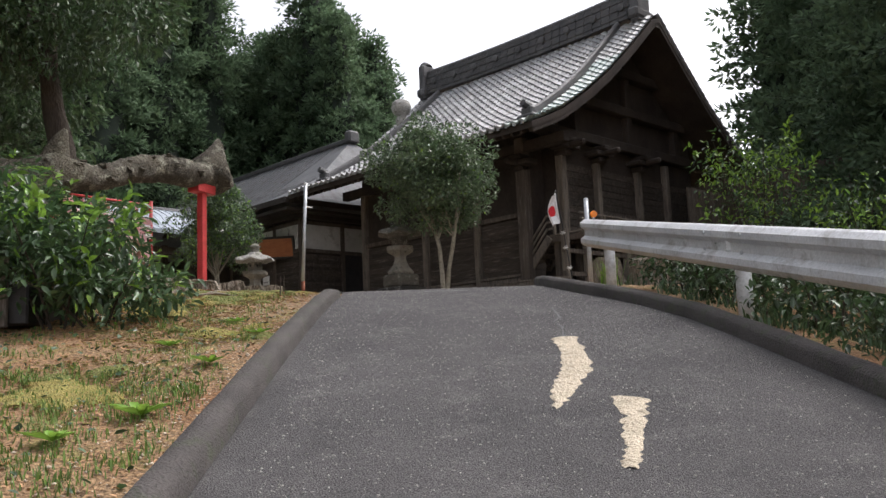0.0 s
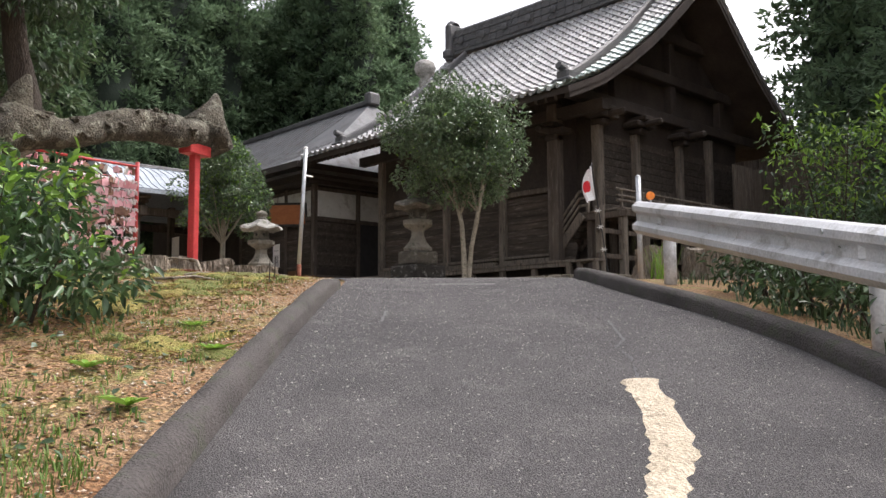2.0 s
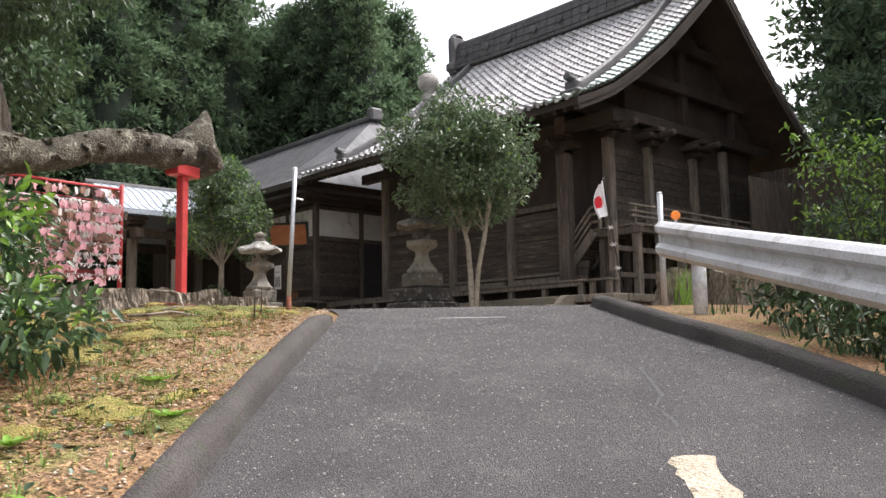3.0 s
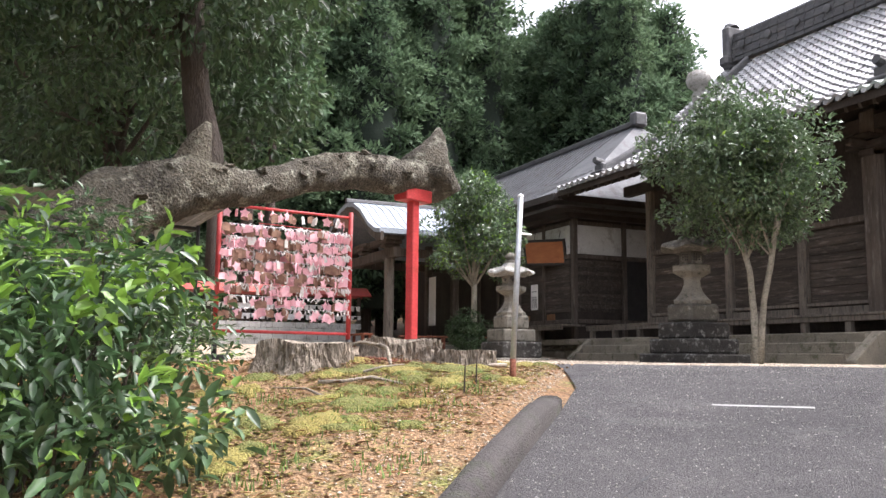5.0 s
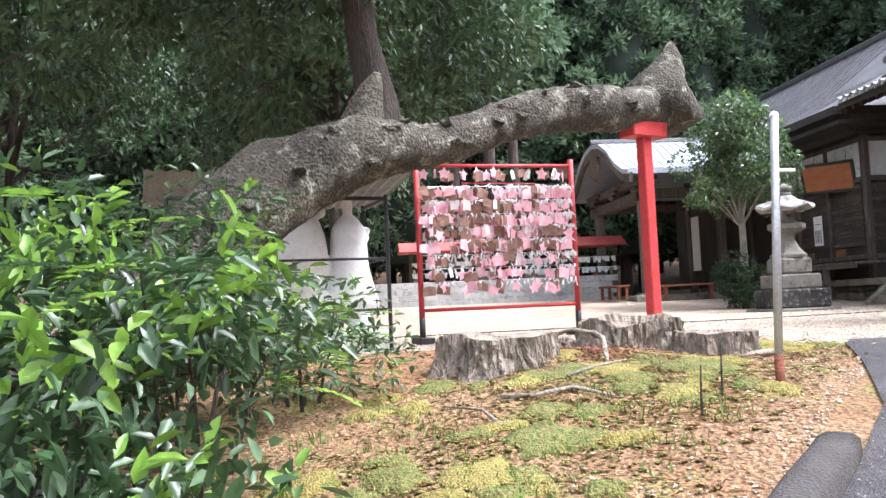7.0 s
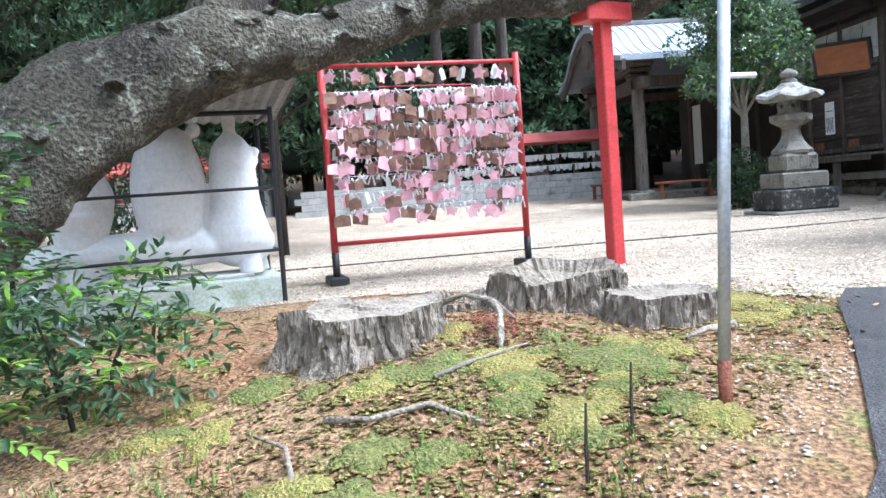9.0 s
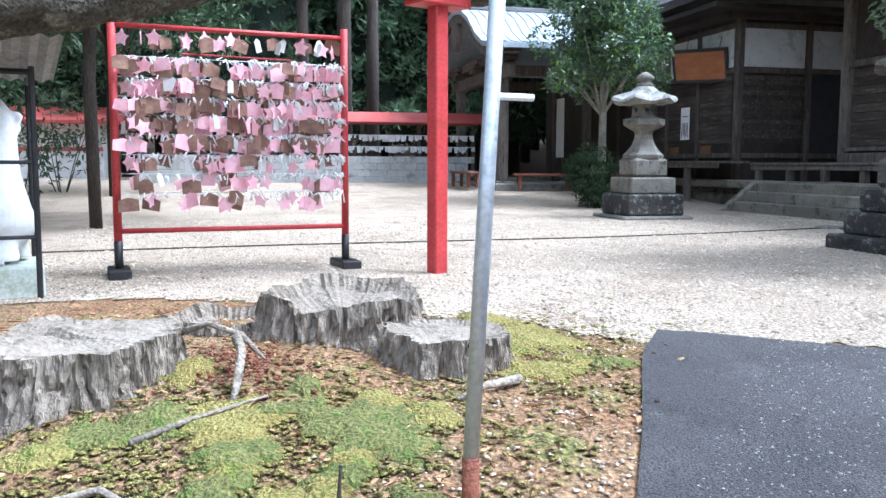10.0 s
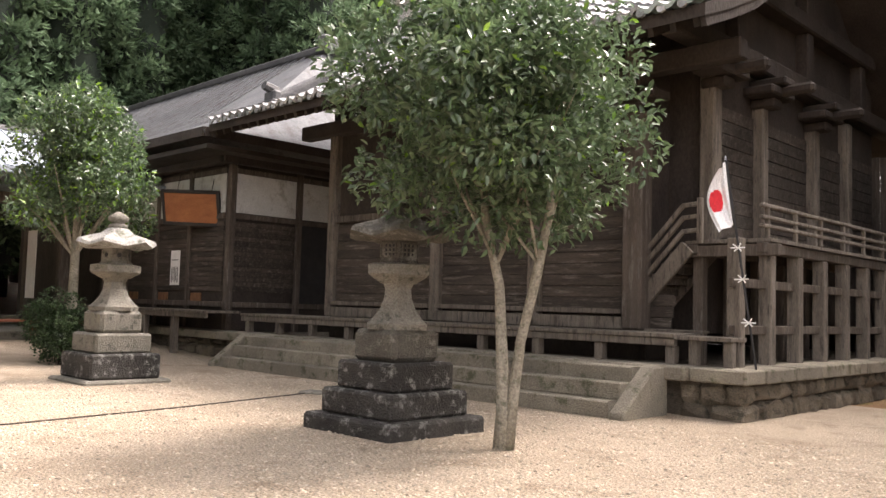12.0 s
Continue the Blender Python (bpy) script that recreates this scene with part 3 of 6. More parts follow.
rubble(0.45, 1.34, -0.06, 0.46, 4.56, "x")
rubble(4.5, 12.5, -0.06, 0.46, 1.3, "y")
rubble(-16, -9.1, 0.0, 0.46, 4.5, "x")
stairs = thing("stone_steps", "three wide worn stone steps up to the halls", "steps")
for yf, zt in ((3.42, 0.2), (3.68, 0.41), (3.94, 0.6)):
    x = -8.75
    while x < 0.12:
        w = min(1.3 + 0.9 * rng.random(), 0.12 - x)
        block(stairs, "step_block", M_STEP, (x, x + w - 0.008, yf + 0.012 * rng.random(), yf + 0.42, zt - 0.21, zt + 0.008 * rng.random()), 0.015)
        x += w
for x in (0.16, -9.1):
    bm = BM()
    vs = [bm.verts.new((x + dx, y, z)) for dx in (0, 0.22) for y, z in ((3.36, -0.02), (3.36, 0.07), (4.08, 0.62), (4.4, 0.62), (4.4, -0.02))]
    bm.faces.new(vs[:5])
    bm.faces.new(vs[5:][::-1])
    for i in range(5):
        j = (i + 1) % 5
        bm.faces.new((vs[i], vs[i + 5], vs[j + 5], vs[j]))
    bmesh.ops.recalc_face_normals(bm, faces=bm.faces[:])
    bmesh.ops.bevel(bm, geom=bm.edges[:], offset=0.025, segments=1, affect="EDGES")
    part("cheek_stone", bm, M_STEP, stairs, "sloping cheek stone")

# ---- deck and veranda ----
deck = thing("timber_deck", "low grey timber deck along the hall front", "deck")


def planks(parent, x0, x1, y0, y1, z, along="x", w=0.19):
    a, b = (y0, y1) if along == "x" else (x0, x1)
    n = max(1, round((b - a) / w))
    for i in range(n):
        p, q = a + (b - a) * i / n, a + (b - a) * (i + 1) / n - 0.008
        dz = 0.006 * rng.random()
        block(parent, "plank", M_GREYWOOD, (x0, x1, p, q, z - 0.05, z + dz) if along == "x" else (p, q, y0, y1, z - 0.05, z + dz), 0.005)


planks(deck, -10.2, 0.25, 4.75, 5.6, 1.02)
planks(deck, 0.26, 1.05, 4.75, 5.2, 1.0)
planks(deck, -17.5, -10.25, 3.9, 4.8, 1.06)
block(deck, "edge_beam", M_GREYWOOD, (-10.2, 0.25, 4.77, 4.87, 0.86, 0.965), 0.01)
block(deck, "edge_beam", M_GREYWOOD, (-17.5, -10.3, 3.93, 4.03, 0.9, 1.005), 0.01)
for x in np.arange(-10.0, 0.3, 1.13):
    block(deck, "leg", M_GREYWOOD, (x - 0.07, x + 0.07, 4.8, 4.94, 0.6, 0.86), 0.01)
for x in (0.5, 0.98):
    block(deck, "leg", M_GREYWOOD, (x - 0.06, x + 0.06, 4.8, 4.92, 0.6, 0.95), 0.01)
for x in np.arange(-17.3, -10.3, 1.4):
    block(deck, "leg", M_GREYWOOD, (x - 0.07, x + 0.07, 3.95, 4.09, float(ground_z(x, 4.0)) - 0.02, 0.9), 0.01)
veranda = thing("raised_veranda", "raised weathered timber veranda on squared posts", "veranda")
planks(veranda, -0.25, 1.05, 5.95, 11.6, 2.36, "y")
for x in (-0.1, 0.93):
    block(veranda, "edge_beam", M_OLDWOOD, (x - 0.08, x + 0.08, 5.9, 11.6, 2.16, 2.3), 0.01)
for y in (5.15, 6.1, 7.05, 8.0, 8.95, 9.9, 10.85):
    block(veranda, "post", M_GREYWOOD, (0.83, 1.01, y - 0.09, y + 0.09, 0.6, 2.16 if y > 5.5 else 2.3), 0.015)
    if y > 5.5:
        block(veranda, "post", M_OLDWOOD, (-0.16, 0.0, y - 0.08, y + 0.08, 0.55, 2.16), 0.015)
for z in (1.04, 1.66):
    block(veranda, "tie_beam", M_OLDWOOD, (0.89, 0.95, 5.0, 11.4, z, z + 0.12), 0.01)
block(veranda, "end_beam", M_OLDWOOD, (-0.2, 1.15, 5.92, 6.05, 2.12, 2.28), 0.01)
for z in (2.5, 2.62, 2.78):
    block(veranda, "rail", M_GREYWOOD, (0.93, 1.0, 5.8, 11.5, z, z + 0.055), 0.012)
for y in np.arange(6.0, 11.6, 0.95):
    block(veranda, "baluster", M_GREYWOOD, (0.935, 0.995, y - 0.03, y + 0.03, 2.36, 2.8), 0.008)
stairway = thing("timber_stairs", "steep weathered timber stairs to the veranda", "stairs")
for i in range(5):
    x, z = -0.24 - 0.15 * i, 2.2 - 0.16 * i
    block(stairway, "tread", M_OLDWOOD, (x - 0.2, x + 0.04, 5.84, 6.6, z - 0.05, z), 0.01)
    block(stairway, "riser", M_OLDWOOD_H, (x - 0.005, x + 0.02, 5.86, 6.58, z - 0.16, z - 0.05), 0.004)
for y in (5.8, 6.56):
    bm = BM()
    beam(bm, (-0.12, y, 2.26), (-0.86, y, 1.47), 0.06, 0.24, 0.01)
    part("stringer", bm, M_GREYWOOD, stairway)
for dz in (0.0, 0.2, 0.38):
    bm = BM()
    beam(bm, (-0.19, 5.78, 2.48 + dz), (-0.8, 5.78, 1.83 + dz), 0.06, 0.065, 0.01)
    part("handrail", bm, M_GREYWOOD, stairway)
    bm = BM()
    beam(bm, (-0.21, 5.78, 2.48 + dz), (0.1, 5.78, 2.5 + dz), 0.06, 0.065, 0.01)
    part("handrail", bm, M_GREYWOOD, stairway)
block(stairway, "newel", M_GREYWOOD, (0.04, 0.12, 5.74, 5.82, 2.3, 2.96), 0.01)
for k in range(3):
    block(stairway, "board", M_OLDWOOD_H, (-0.74, -0.4 + 0.03 * k, 5.83, 5.87, 1.06 + 0.17 * k, 1.22 + 0.17 * k), 0.006)
block(stairway, "sill", M_GREYWOOD, (-0.74, 0.2, 5.64, 5.86, 1.02, 1.06), 0.008)

# round pale ornament on the roof edge
orb = thing("roof_ornament", "round pale ornament on the tiled roof edge", "ornament", (-9.1, 8.35, 8.05))
bm = BM()
lathe(bm, [(0.2, 0), (0.24, 0.25), (0.16, 0.4), (0.34, 0.55), (0.4, 0.75), (0.34, 0.95), (0.18, 1.05), (0.03, 1.08)], 16)
part("ball", bm, M_STONEPALE, orb, "", True)
# board screen beyond the veranda
screen = thing("board_screen", "tall weathered board screen beyond the veranda", "screen")
for i in range(14):
    y = 11.7 + 0.24 * i
    block(screen, "board", M_OLDWOOD, (0.9, 0.94 + 0.01 * rng.random(), y, y + 0.225, 0.58, 4.2 + 0.05 * rng.random()), 0.005)
for i in range(32):
    x = -2.5 + 0.24 * i
    block(screen, "board", M_OLDWOOD, (x, x + 0.225, 14.9, 14.94 + 0.01 * rng.random(), -0.1, 4.9 + 0.05 * rng.random()), 0.005)

# ---- the side hall with the sheet-metal hip roof ----
side = thing("side_hall", "dark timber side hall with white upper panels", "hall")
for nm, b in (("south_wall", (-17.5, -11.0, 4.85, 4.95, 0.58, 4.4)), ("east_wall", (-11.1, -11.0, 4.95, 9.5, 0.58, 4.4))):
    block(side, nm, M_DARKWOOD, b)
for y0, y1 in ((4.98, 6.66), (6.84, 8.15), (8.3, 9.4)):
    block(side, "panel", M_PLASTER, (-11.0, -10.975, y0, y1, 3.3, 4.2), 0.004, "white plaster panel")
for x0, x1 in ((-12.6, -11.15), (-14.2, -12.75), (-15.8, -14.35)):
    block(side, "panel", M_PLASTER, (x0, x1, 4.825, 4.85, 3.3, 4.2), 0.004, "white plaster panel")
    z = 1.5
    while z < 3.1:
        block(side, "slat", M_OLDWOOD_H, (x0, x1, 4.815, 4.85, z, z + 0.1), 0.004)
        z += 0.115
    block(side, "kick_panel", M_KICK, (x0 + 0.1, x0 + 0.55, 4.81, 4.85, 1.2, 1.45), 0.004)
for y0, y1 in ((4.98, 6.66),):
    z = 1.5
    while z < 3.1:
        block(side, "slat", M_OLDWOOD_H, (-11.0, -10.965, y0, y1, z, z + 0.1), 0.004)
        z += 0.115
# black panel on the wall paints the dark inside of the doorway
block(side, "sliding_door", M_BLACK, (-11.0, -10.97, 6.84, 8.1, 1.18, 3.15), 0.004, "black panel for the shade in the open doorway")
for y in (4.9, 6.75, 8.22):
    block(side, "post", M_OLDWOOD, (-11.08, -10.92, y - 0.08, y + 0.08, 0.58, 4.4), 0.012)
for x in (-12.68, -14.28, -15.9, -17.4):
    block(side, "post", M_OLDWOOD, (x - 0.07, x + 0.07, 4.78, 4.92, 0.58, 4.4), 0.012)
for z in (1.14, 3.16, 4.2):
    block(side, "rail", M_OLDWOOD, (-10.99, -10.93, 4.98, 9.4, z, z + 0.12), 0.008)
    block(side, "rail", M_OLDWOOD, (-17.4, -11.1, 4.79, 4.84, z, z + 0.12), 0.008)
# hip roof: eaves at 4.9, ridge at 8.7
bm = BM()
E0, E1 = [(-10.0, 3.55, 4.86), (-10.0, 15.4, 4.86)], [(-28.5, 3.55, 4.86), (-28.5, 15.4, 4.86)]
se, ne, sw, nw = [bm.verts.new(p) for p in (E0[0], E0[1], E1[0], E1[1])]
ms, mn = bm.verts.new((-11.7, 6.2, 6.2)), bm.verts.new((-11.7, 12.8, 6.2))
mws, mwn = bm.verts.new((-28.5, 6.2, 6.2)), bm.verts.new((-28.5, 12.8, 6.2))
re, rw = bm.verts.new((-13.8, 9.5, 8.66)), bm.verts.new((-28.5, 9.5, 8.66))
for f in ((se, ms, mws, sw), (ms, re, rw, mws), (se, ne, mn, ms), (ms, mn, re), (mn, ne, nw, mwn), (re, mn, mwn, rw)):
    bm.faces.new(f)
bmesh.ops.recalc_face_normals(bm, faces=bm.faces[:])
thicken(bm, 0.1)
part("roof", bm, M_METALROOF, side, "dull grey sheet-metal hip roof")
for k in range(36):
    x = -11.9 - 0.45 * k
    bm = BM()
    beam(bm, (x, 3.58, 4.9), (x, 6.2, 6.23), 0.03, 0.035)
    if x < -14.2:
        beam(bm, (x, 6.2, 6.23), (x, 9.45, 8.68), 0.03, 0.035)
    part("roof_seam", bm, M_METALROOF, side)
bm = BM()
beam(bm, (-13.7, 9.5, 8.72), (-28.5, 9.5, 8.72), 0.35, 0.22, 0.04)
part("ridge", bm, M_TILEDARK, side)
bm = BM()
box(bm, -13.9, -13.5, 9.2, 9.8, 8.55, 9.1, 0.08)
part("ridge_end", bm, M_TILEDARK, side)
for a, b in (((-10.03, 3.58, 4.82), (-28.5, 3.58, 4.82)), ((-10.03, 3.58, 4.82), (-10.03, 15.3, 4.82))):
    bm = BM()
    beam(bm, a, b, 0.07, 0.2)
    part("fascia", bm, M_DARKWOOD, side)
block(side, "soffit", M_DARKWOOD, (-18, -10.1, 3.7, 9.4, 4.5, 4.6))
block(side, "eave_beam", M_DARKWOOD, (-18, -10.6, 4.4, 4.6, 4.35, 4.55), 0.02)
block(side, "eave_beam", M_DARKWOOD, (-10.75, -10.55, 4.4, 9.4, 4.35, 4.55), 0.02)
signboard = thing("framed_tablet", "tilted orange wooden tablet in a black frame", "sign", (-12.1, 4.5, 3.42), 22)
bm = BM()
box(bm, -0.75, 0.75, -0.02, 0.02, -0.34, 0.34)
bmesh.ops.transform(bm, matrix=pose(0, 0, 0, 14, 3, 0), verts=bm.verts)
part("board", bm, M_BOARD, signboard)
for b in ((-0.82, 0.82, -0.04, 0.04, 0.34, 0.42), (-0.82, 0.82, -0.04, 0.04, -0.42, -0.34), (-0.83, -0.75, -0.04, 0.04, -0.42, 0.42), (0.75, 0.83, -0.04, 0.04, -0.42, 0.42)):
    bm = BM()
    box(bm, *b, 0.01)
    bmesh.ops.transform(bm, matrix=pose(0, 0, 0, 14, 3, 0), verts=bm.verts)
    part("frame", bm, M_BLACK, signboard)
for x in (-0.5, 0.5):
    bm = BM()
    tube(bm, [(x, 0.08, 0.4), (x, 0.2, 0.85)], 0.008, 6)
    part("hanger", bm, M_BLACK, signboard)
notice = thing("paper_notice", "white paper notice with dark writing on the wall", "notice", (-13.25, 4.785, 2.05))
block(notice, "sheet", M_PAPER, (-0.22, 0.22, -0.006, 0.004, -0.42, 0.42))
for i in range(5):
    block(notice, "text_bar", M_BLACK, (-0.16 + 0.07 * i, -0.13 + 0.07 * i, -0.009, -0.006, -0.36 + 0.05 * (i % 2), 0.02))
block(notice, "text_bar", M_BLACK, (-0.15, 0.15, -0.009, -0.006, 0.18, 0.2))

# ---- worship hall porch ----
porch = thing("entrance_porch", "timber entrance porch with a curved pale sheet roof", "porch")
AP = [(-21.2, 4.12), (-20.7, 4.2), (-20.0, 4.5), (-19.2, 5.05), (-18.4, 5.38), (-17.6, 5.5), (-16.8, 5.38), (-16.0, 5.05), (-15.2, 4.5), (-14.5, 4.2), (-14.0, 4.12)]
V, F = [], []
for y in (-0.45, 5.2):
    V += [(x, y, z) for x, z in AP] + [(x, y, z - 0.14) for x, z in AP]
n = len(AP)
for i in range(n - 1):
    F += [(i, i + 1, 2 * n + i + 1, 2 * n + i), (n + i, 3 * n + i, 3 * n + i + 1, n + i + 1), (i, n + i, n + i + 1, i + 1), (2 * n + i, 2 * n + i + 1, 3 * n + i + 1, 3 * n + i)]
F += [(0, 2 * n, 3 * n, n), (n - 1, 2 * n - 1, 4 * n - 1, 3 * n - 1)]
ob = new("roof", mesh_of("roof", V, F, M_BLUEROOF))
ob.parent = porch
tagged(ob, "pale blue-grey curved sheet roof")
for y in np.arange(-0.2, 5, 0.28):
    bm = BM()
    for (xa, za), (xb, zb) in zip(AP[5:], AP[6:]):
        beam(bm, (xa, y, za + 0.012), (xb, y, zb + 0.012), 0.02, 0.03)
    part("roof_seam", bm, M_BLUEROOF, porch)
bm = BM()
tube(bm, [(-17.6, -0.45, 5.56), (-17.6, 5.2, 5.56)], 0.12, 8)
part("ridge", bm, M_TILEDARK, porch)
for (xa, za), (xb, zb) in zip(AP, AP[1:]):
    bm = BM()
    beam(bm, (xa, -0.36, za - 0.24), (xb, -0.36, zb - 0.24), 0.1, 0.28)
    part("bargeboard", bm, M_OLDWOOD, porch)
bm = BM()
lathe(bm, [(0.5, 0), (0.42, 0.12), (0.2, 0.16)], 10)
bmesh.ops.transform(bm, matrix=pose(-17.6, -0.3, 4.75, 90), verts=bm.verts)
part("carved_pendant", bm, M_OLDWOOD, porch)
for x in (-19.8, -15.3):
    block(porch, "post", M_GREYWOOD, (x - 0.14, x + 0.14, 0.25, 0.53, 0.5, 3.7), 0.03)
    block(porch, "base_stone", M_STONE, (x - 0.26, x + 0.26, 0.13, 0.65, 0.36, 0.52), 0.03)
    block(porch, "side_beam", M_OLDWOOD, (x - 0.1, x + 0.1, 0.5, 4.9, 3.4, 3.68), 0.02)
block(porch, "cross_beam", M_OLDWOOD, (-20.5, -14.6, 0.25, 0.53, 3.3, 3.65), 0.03)
block(porch, "upper_beam", M_OLDWOOD, (-20.0, -15.0, 0.28, 0.5, 3.85, 4.08), 0.03)
for x in (-19.8, -17.6, -15.3):
    bm = BM()
    for k, w in enumerate((0.4, 0.8, 1.2)):
        box(bm, x - w / 2, x + w / 2, 0.1, 0.7, 3.66 + 0.13 * k, 3.78 + 0.13 * k, 0.03)
    part("bracket", bm, M_OLDWOOD, porch)
block(porch, "floor_slab", M_STONE, (-21, -14.3, -0.3, 5.0, 0.2, 0.46), 0.03)
block(porch, "back_wall", M_DARKWOOD, (-24, -17.3, 4.88, 4.98, 0.4, 4.6))
block(porch, "white_banner", M_PAPER, (-18.0, -17.4, 3.0, 3.02, 1.2, 3.0), 0.0, "white hanging banner")
for x in (-18.8, -16.4):
    block(porch, "inner_post", M_OLDWOOD, (x - 0.12, x + 0.12, 3.2, 3.44, 0.46, 4.3), 0.02)


def bench(at, rz):
    b = thing("bench", "low dark red wooden bench beside the porch", "bench", at, rz, "benches by the porch")
    block(b, "seat", M_RUST, (-0.8, 0.8, -0.18, 0.18, 0.36, 0.42), 0.01)
    for x in (-0.65, 0.65):
        for y in (-0.12, 0.12):
            block(b, "leg", M_RUST, (x - 0.04, x + 0.04, y - 0.04, y + 0.04, 0.0, 0.36), 0.006)
    return b


bench((-14.2, 1.2, 0.31), 80)
bench((-13.7, 3.2, 0.3), 85)
bench((-15.0, -0.75, 0.36), 4)

# ---- block wall and red-roofed fence ----
wall = thing("block_wall", "low grey concrete block wall round the yard", "wall")
for k in range(4):
    for i in range(24):
        y = -9.5 + 0.4 * i + 0.2 * (k % 2)
        block(wall, "block", M_BLOCK, (-18.0, -17.82 + 0.004 * rng.random(), y, y + 0.392, 0.4 + 0.2 * k, 0.592 + 0.2 * k), 0.006)
fence = thing("roofed_fence", "red-roofed timber fence behind the wall", "fence")
for y in np.arange(-6.5, 0.6, 1.75):
    block(fence, "post", M_OLDWOOD, (-18.8, -18.68, y - 0.06, y + 0.06, 0.35, 2.2), 0.01)
for s in (-1, 1):
    bm = BM()
    a = [bm.verts.new(p) for p in ((-18.74, -6.9, 2.52), (-18.74, 0.8, 2.52), (-18.74 + 0.55 * s, 0.8, 2.2), (-18.74 + 0.55 * s, -6.9, 2.2))]
    bm.faces.new(a if s > 0 else a[::-1])
    thicken(bm, 0.04)
    part("roof_slope", bm, M_REDROOF, fence, "faded red sheet roof")
for y in np.arange(-6.7, 0.8, 0.35):
    bm = BM()
    beam(bm, (-18.74, y, 2.54), (-18.17, y, 2.215), 0.035, 0.03)
    part("roof_batten", bm, M_REDROOF, fence)
for z in (1.5, 1.85):
    bm = BM()
    tube(bm, [(-18.6, -6.5, z), (-18.6, 0.5, z)], 0.012, 5)
    part("line", bm, M_PAPER, fence)
for z in (1.5, 1.85):
    V, F = [], []
    for i in range(150):
        y, h, w = -6.5 + 7.0 * rng.random(), 0.08 + 0.12 * rng.random(), 0.03 + 0.03 * rng.random()
        o = len(V)
        x = -18.58 + 0.03 * rng.normal()
        V += [(x, y - w, z + 0.01), (x, y + w, z + 0.01), (x + 0.02 * rng.normal(), y + w, z - h), (x + 0.02 * rng.normal(), y - w, z - h)]
        F.append((o, o + 1, o + 2, o + 3))
    o2 = new("paper_slip_garland", mesh_of("paper_slip_garland", V, F, M_PAPER))
    o2.parent = fence
    tagged(o2, "white folded paper slips tied to a line", kind="stuff")
red_house = thing("white_house", "white-walled house with a red roof behind trees", "house")
block(red_house, "wall", M_PLASTER, (-31, -26, -17, -11.5, 0.2, 2.4))
bm = BM()
for s in (-1, 1):
    a = [bm.verts.new(p) for p in ((-28.5, -18, 3.0), (-28.5, -10.8, 3.0), (-28.5 + 3.1 * s, -10.8, 2.35), (-28.5 + 3.1 * s, -18, 2.35))]
    bm.faces.new(a if s > 0 else a[::-1])
thicken(bm, 0.15)
part("roof", bm, M_REDROOF, red_house)
block(red_house, "band", M_REDROOF, (-26, -25.95, -17, -11.5, 1.4, 1.55))

# ---- guardrail ----
rail = thing("guardrail", "white-grey steel guardrail along the lane", "guardrail")


def rail_pt(u):
    v = float(np.interp(u, [-60, -20, -12.4, -8.4, -7.6], [3.1, 3.05, 2.83, 2.68, 2.66]))
    x, y = xy_of(u, v)
    return x, y, 0.82 + 0.187 * (u + 7.63) if u > -22 else float(ground_z(x, y)) + 0.75


prof = [(0.0, 0.0), (0.03, -0.012), (0.075, -0.05), (0.075, -0.1), (0.012, -0.14), (0.012, -0.21), (0.075, -0.25), (0.075, -0.3), (0.03, -0.34), (0.0, -0.35)]
us = [-7.6 - 0.45 * i for i in range(60)]
V, F = [], []
for u in us:
    x, y, z = rail_pt(u)
    for o, dz in prof:
        V.append((x - 0.65 * o, y - 0.76 * o, z + 1.15 * dz))
    for o, dz in prof:
        V.append((x - 0.65 * (o - 0.006), y - 0.76 * (o - 0.006), z + 1.15 * dz))
k = len(prof)
for i in range(len(us) - 1):
    for j in range(k - 1):
        p = i * 2 * k + j
        F += [(p, p + 1, p + 2 * k + 1, p + 2 * k), (p + k, p + 3 * k, p + 3 * k + 1, p + k + 1)]
    for j in (0, k - 1):
        p = i * 2 * k + j
        F.append((p, p + 2 * k, p + 3 * k, p + k))
for j in range(k - 1):
    F.append((j, j + k, j + k + 1, j + 1))
ob = new("beam", mesh_of("beam", V, F, M_RAIL))
ob.parent = rail
for u in (-8.44, -12.37, -16.3, -20.3, -24.3):
    x, y, z = rail_pt(u)
    x, y = x + 0.06, y + 0.07
    bm = BM()
    g = float(ground_z(x, y))
    tube(bm, [(x, y, min(g, z - 0.8) - 0.1), (x, y, z - 0.1)], 0.07, 14)
    part("post", bm, M_RAIL, rail, smooth=True)
    bm = BM()
    box(bm, x - 0.1, x + 0.06, y - 0.1, y + 0.06, z - 0.24, z - 0.12, 0.01)
    part("bracket", bm, M_RAIL, rail)
for u in (-12.0, -12.75, -16.0, -16.6):
    for dz in (-0.1, -0.25):
        x, y, z = rail_pt(u)
        bm = BM()
        lathe(bm, [(0.018, 0), (0.018, 0.012)], 6)
        bmesh.ops.transform(bm, matrix=Matrix.Translation((x - 0.075 * 0.65, y - 0.075 * 0.76, z + dz + 0.02)) @ Vector((-0.65, -0.76, 0)).to_track_quat("Z", "Y").to_matrix().to_4x4(), verts=bm.verts)
        part("bolt", bm, M_GALV, rail)
x, y, z = rail_pt(-8.1)
bm = BM()
lathe(bm, [(0.045, -0.012), (0.05, -0.008), (0.05, 0.008), (0.045, 0.012)], 16)
bmesh.ops.transform(bm, matrix=Matrix.Translation((x, y, z + 0.075)) @ Vector((0.76, -0.65, 0)).to_track_quat("Z", "Y").to_matrix().to_4x4(), verts=bm.verts)
reflector = part("reflector", bm, M_ORANGE, rail, "round orange reflector")
bm = BM()
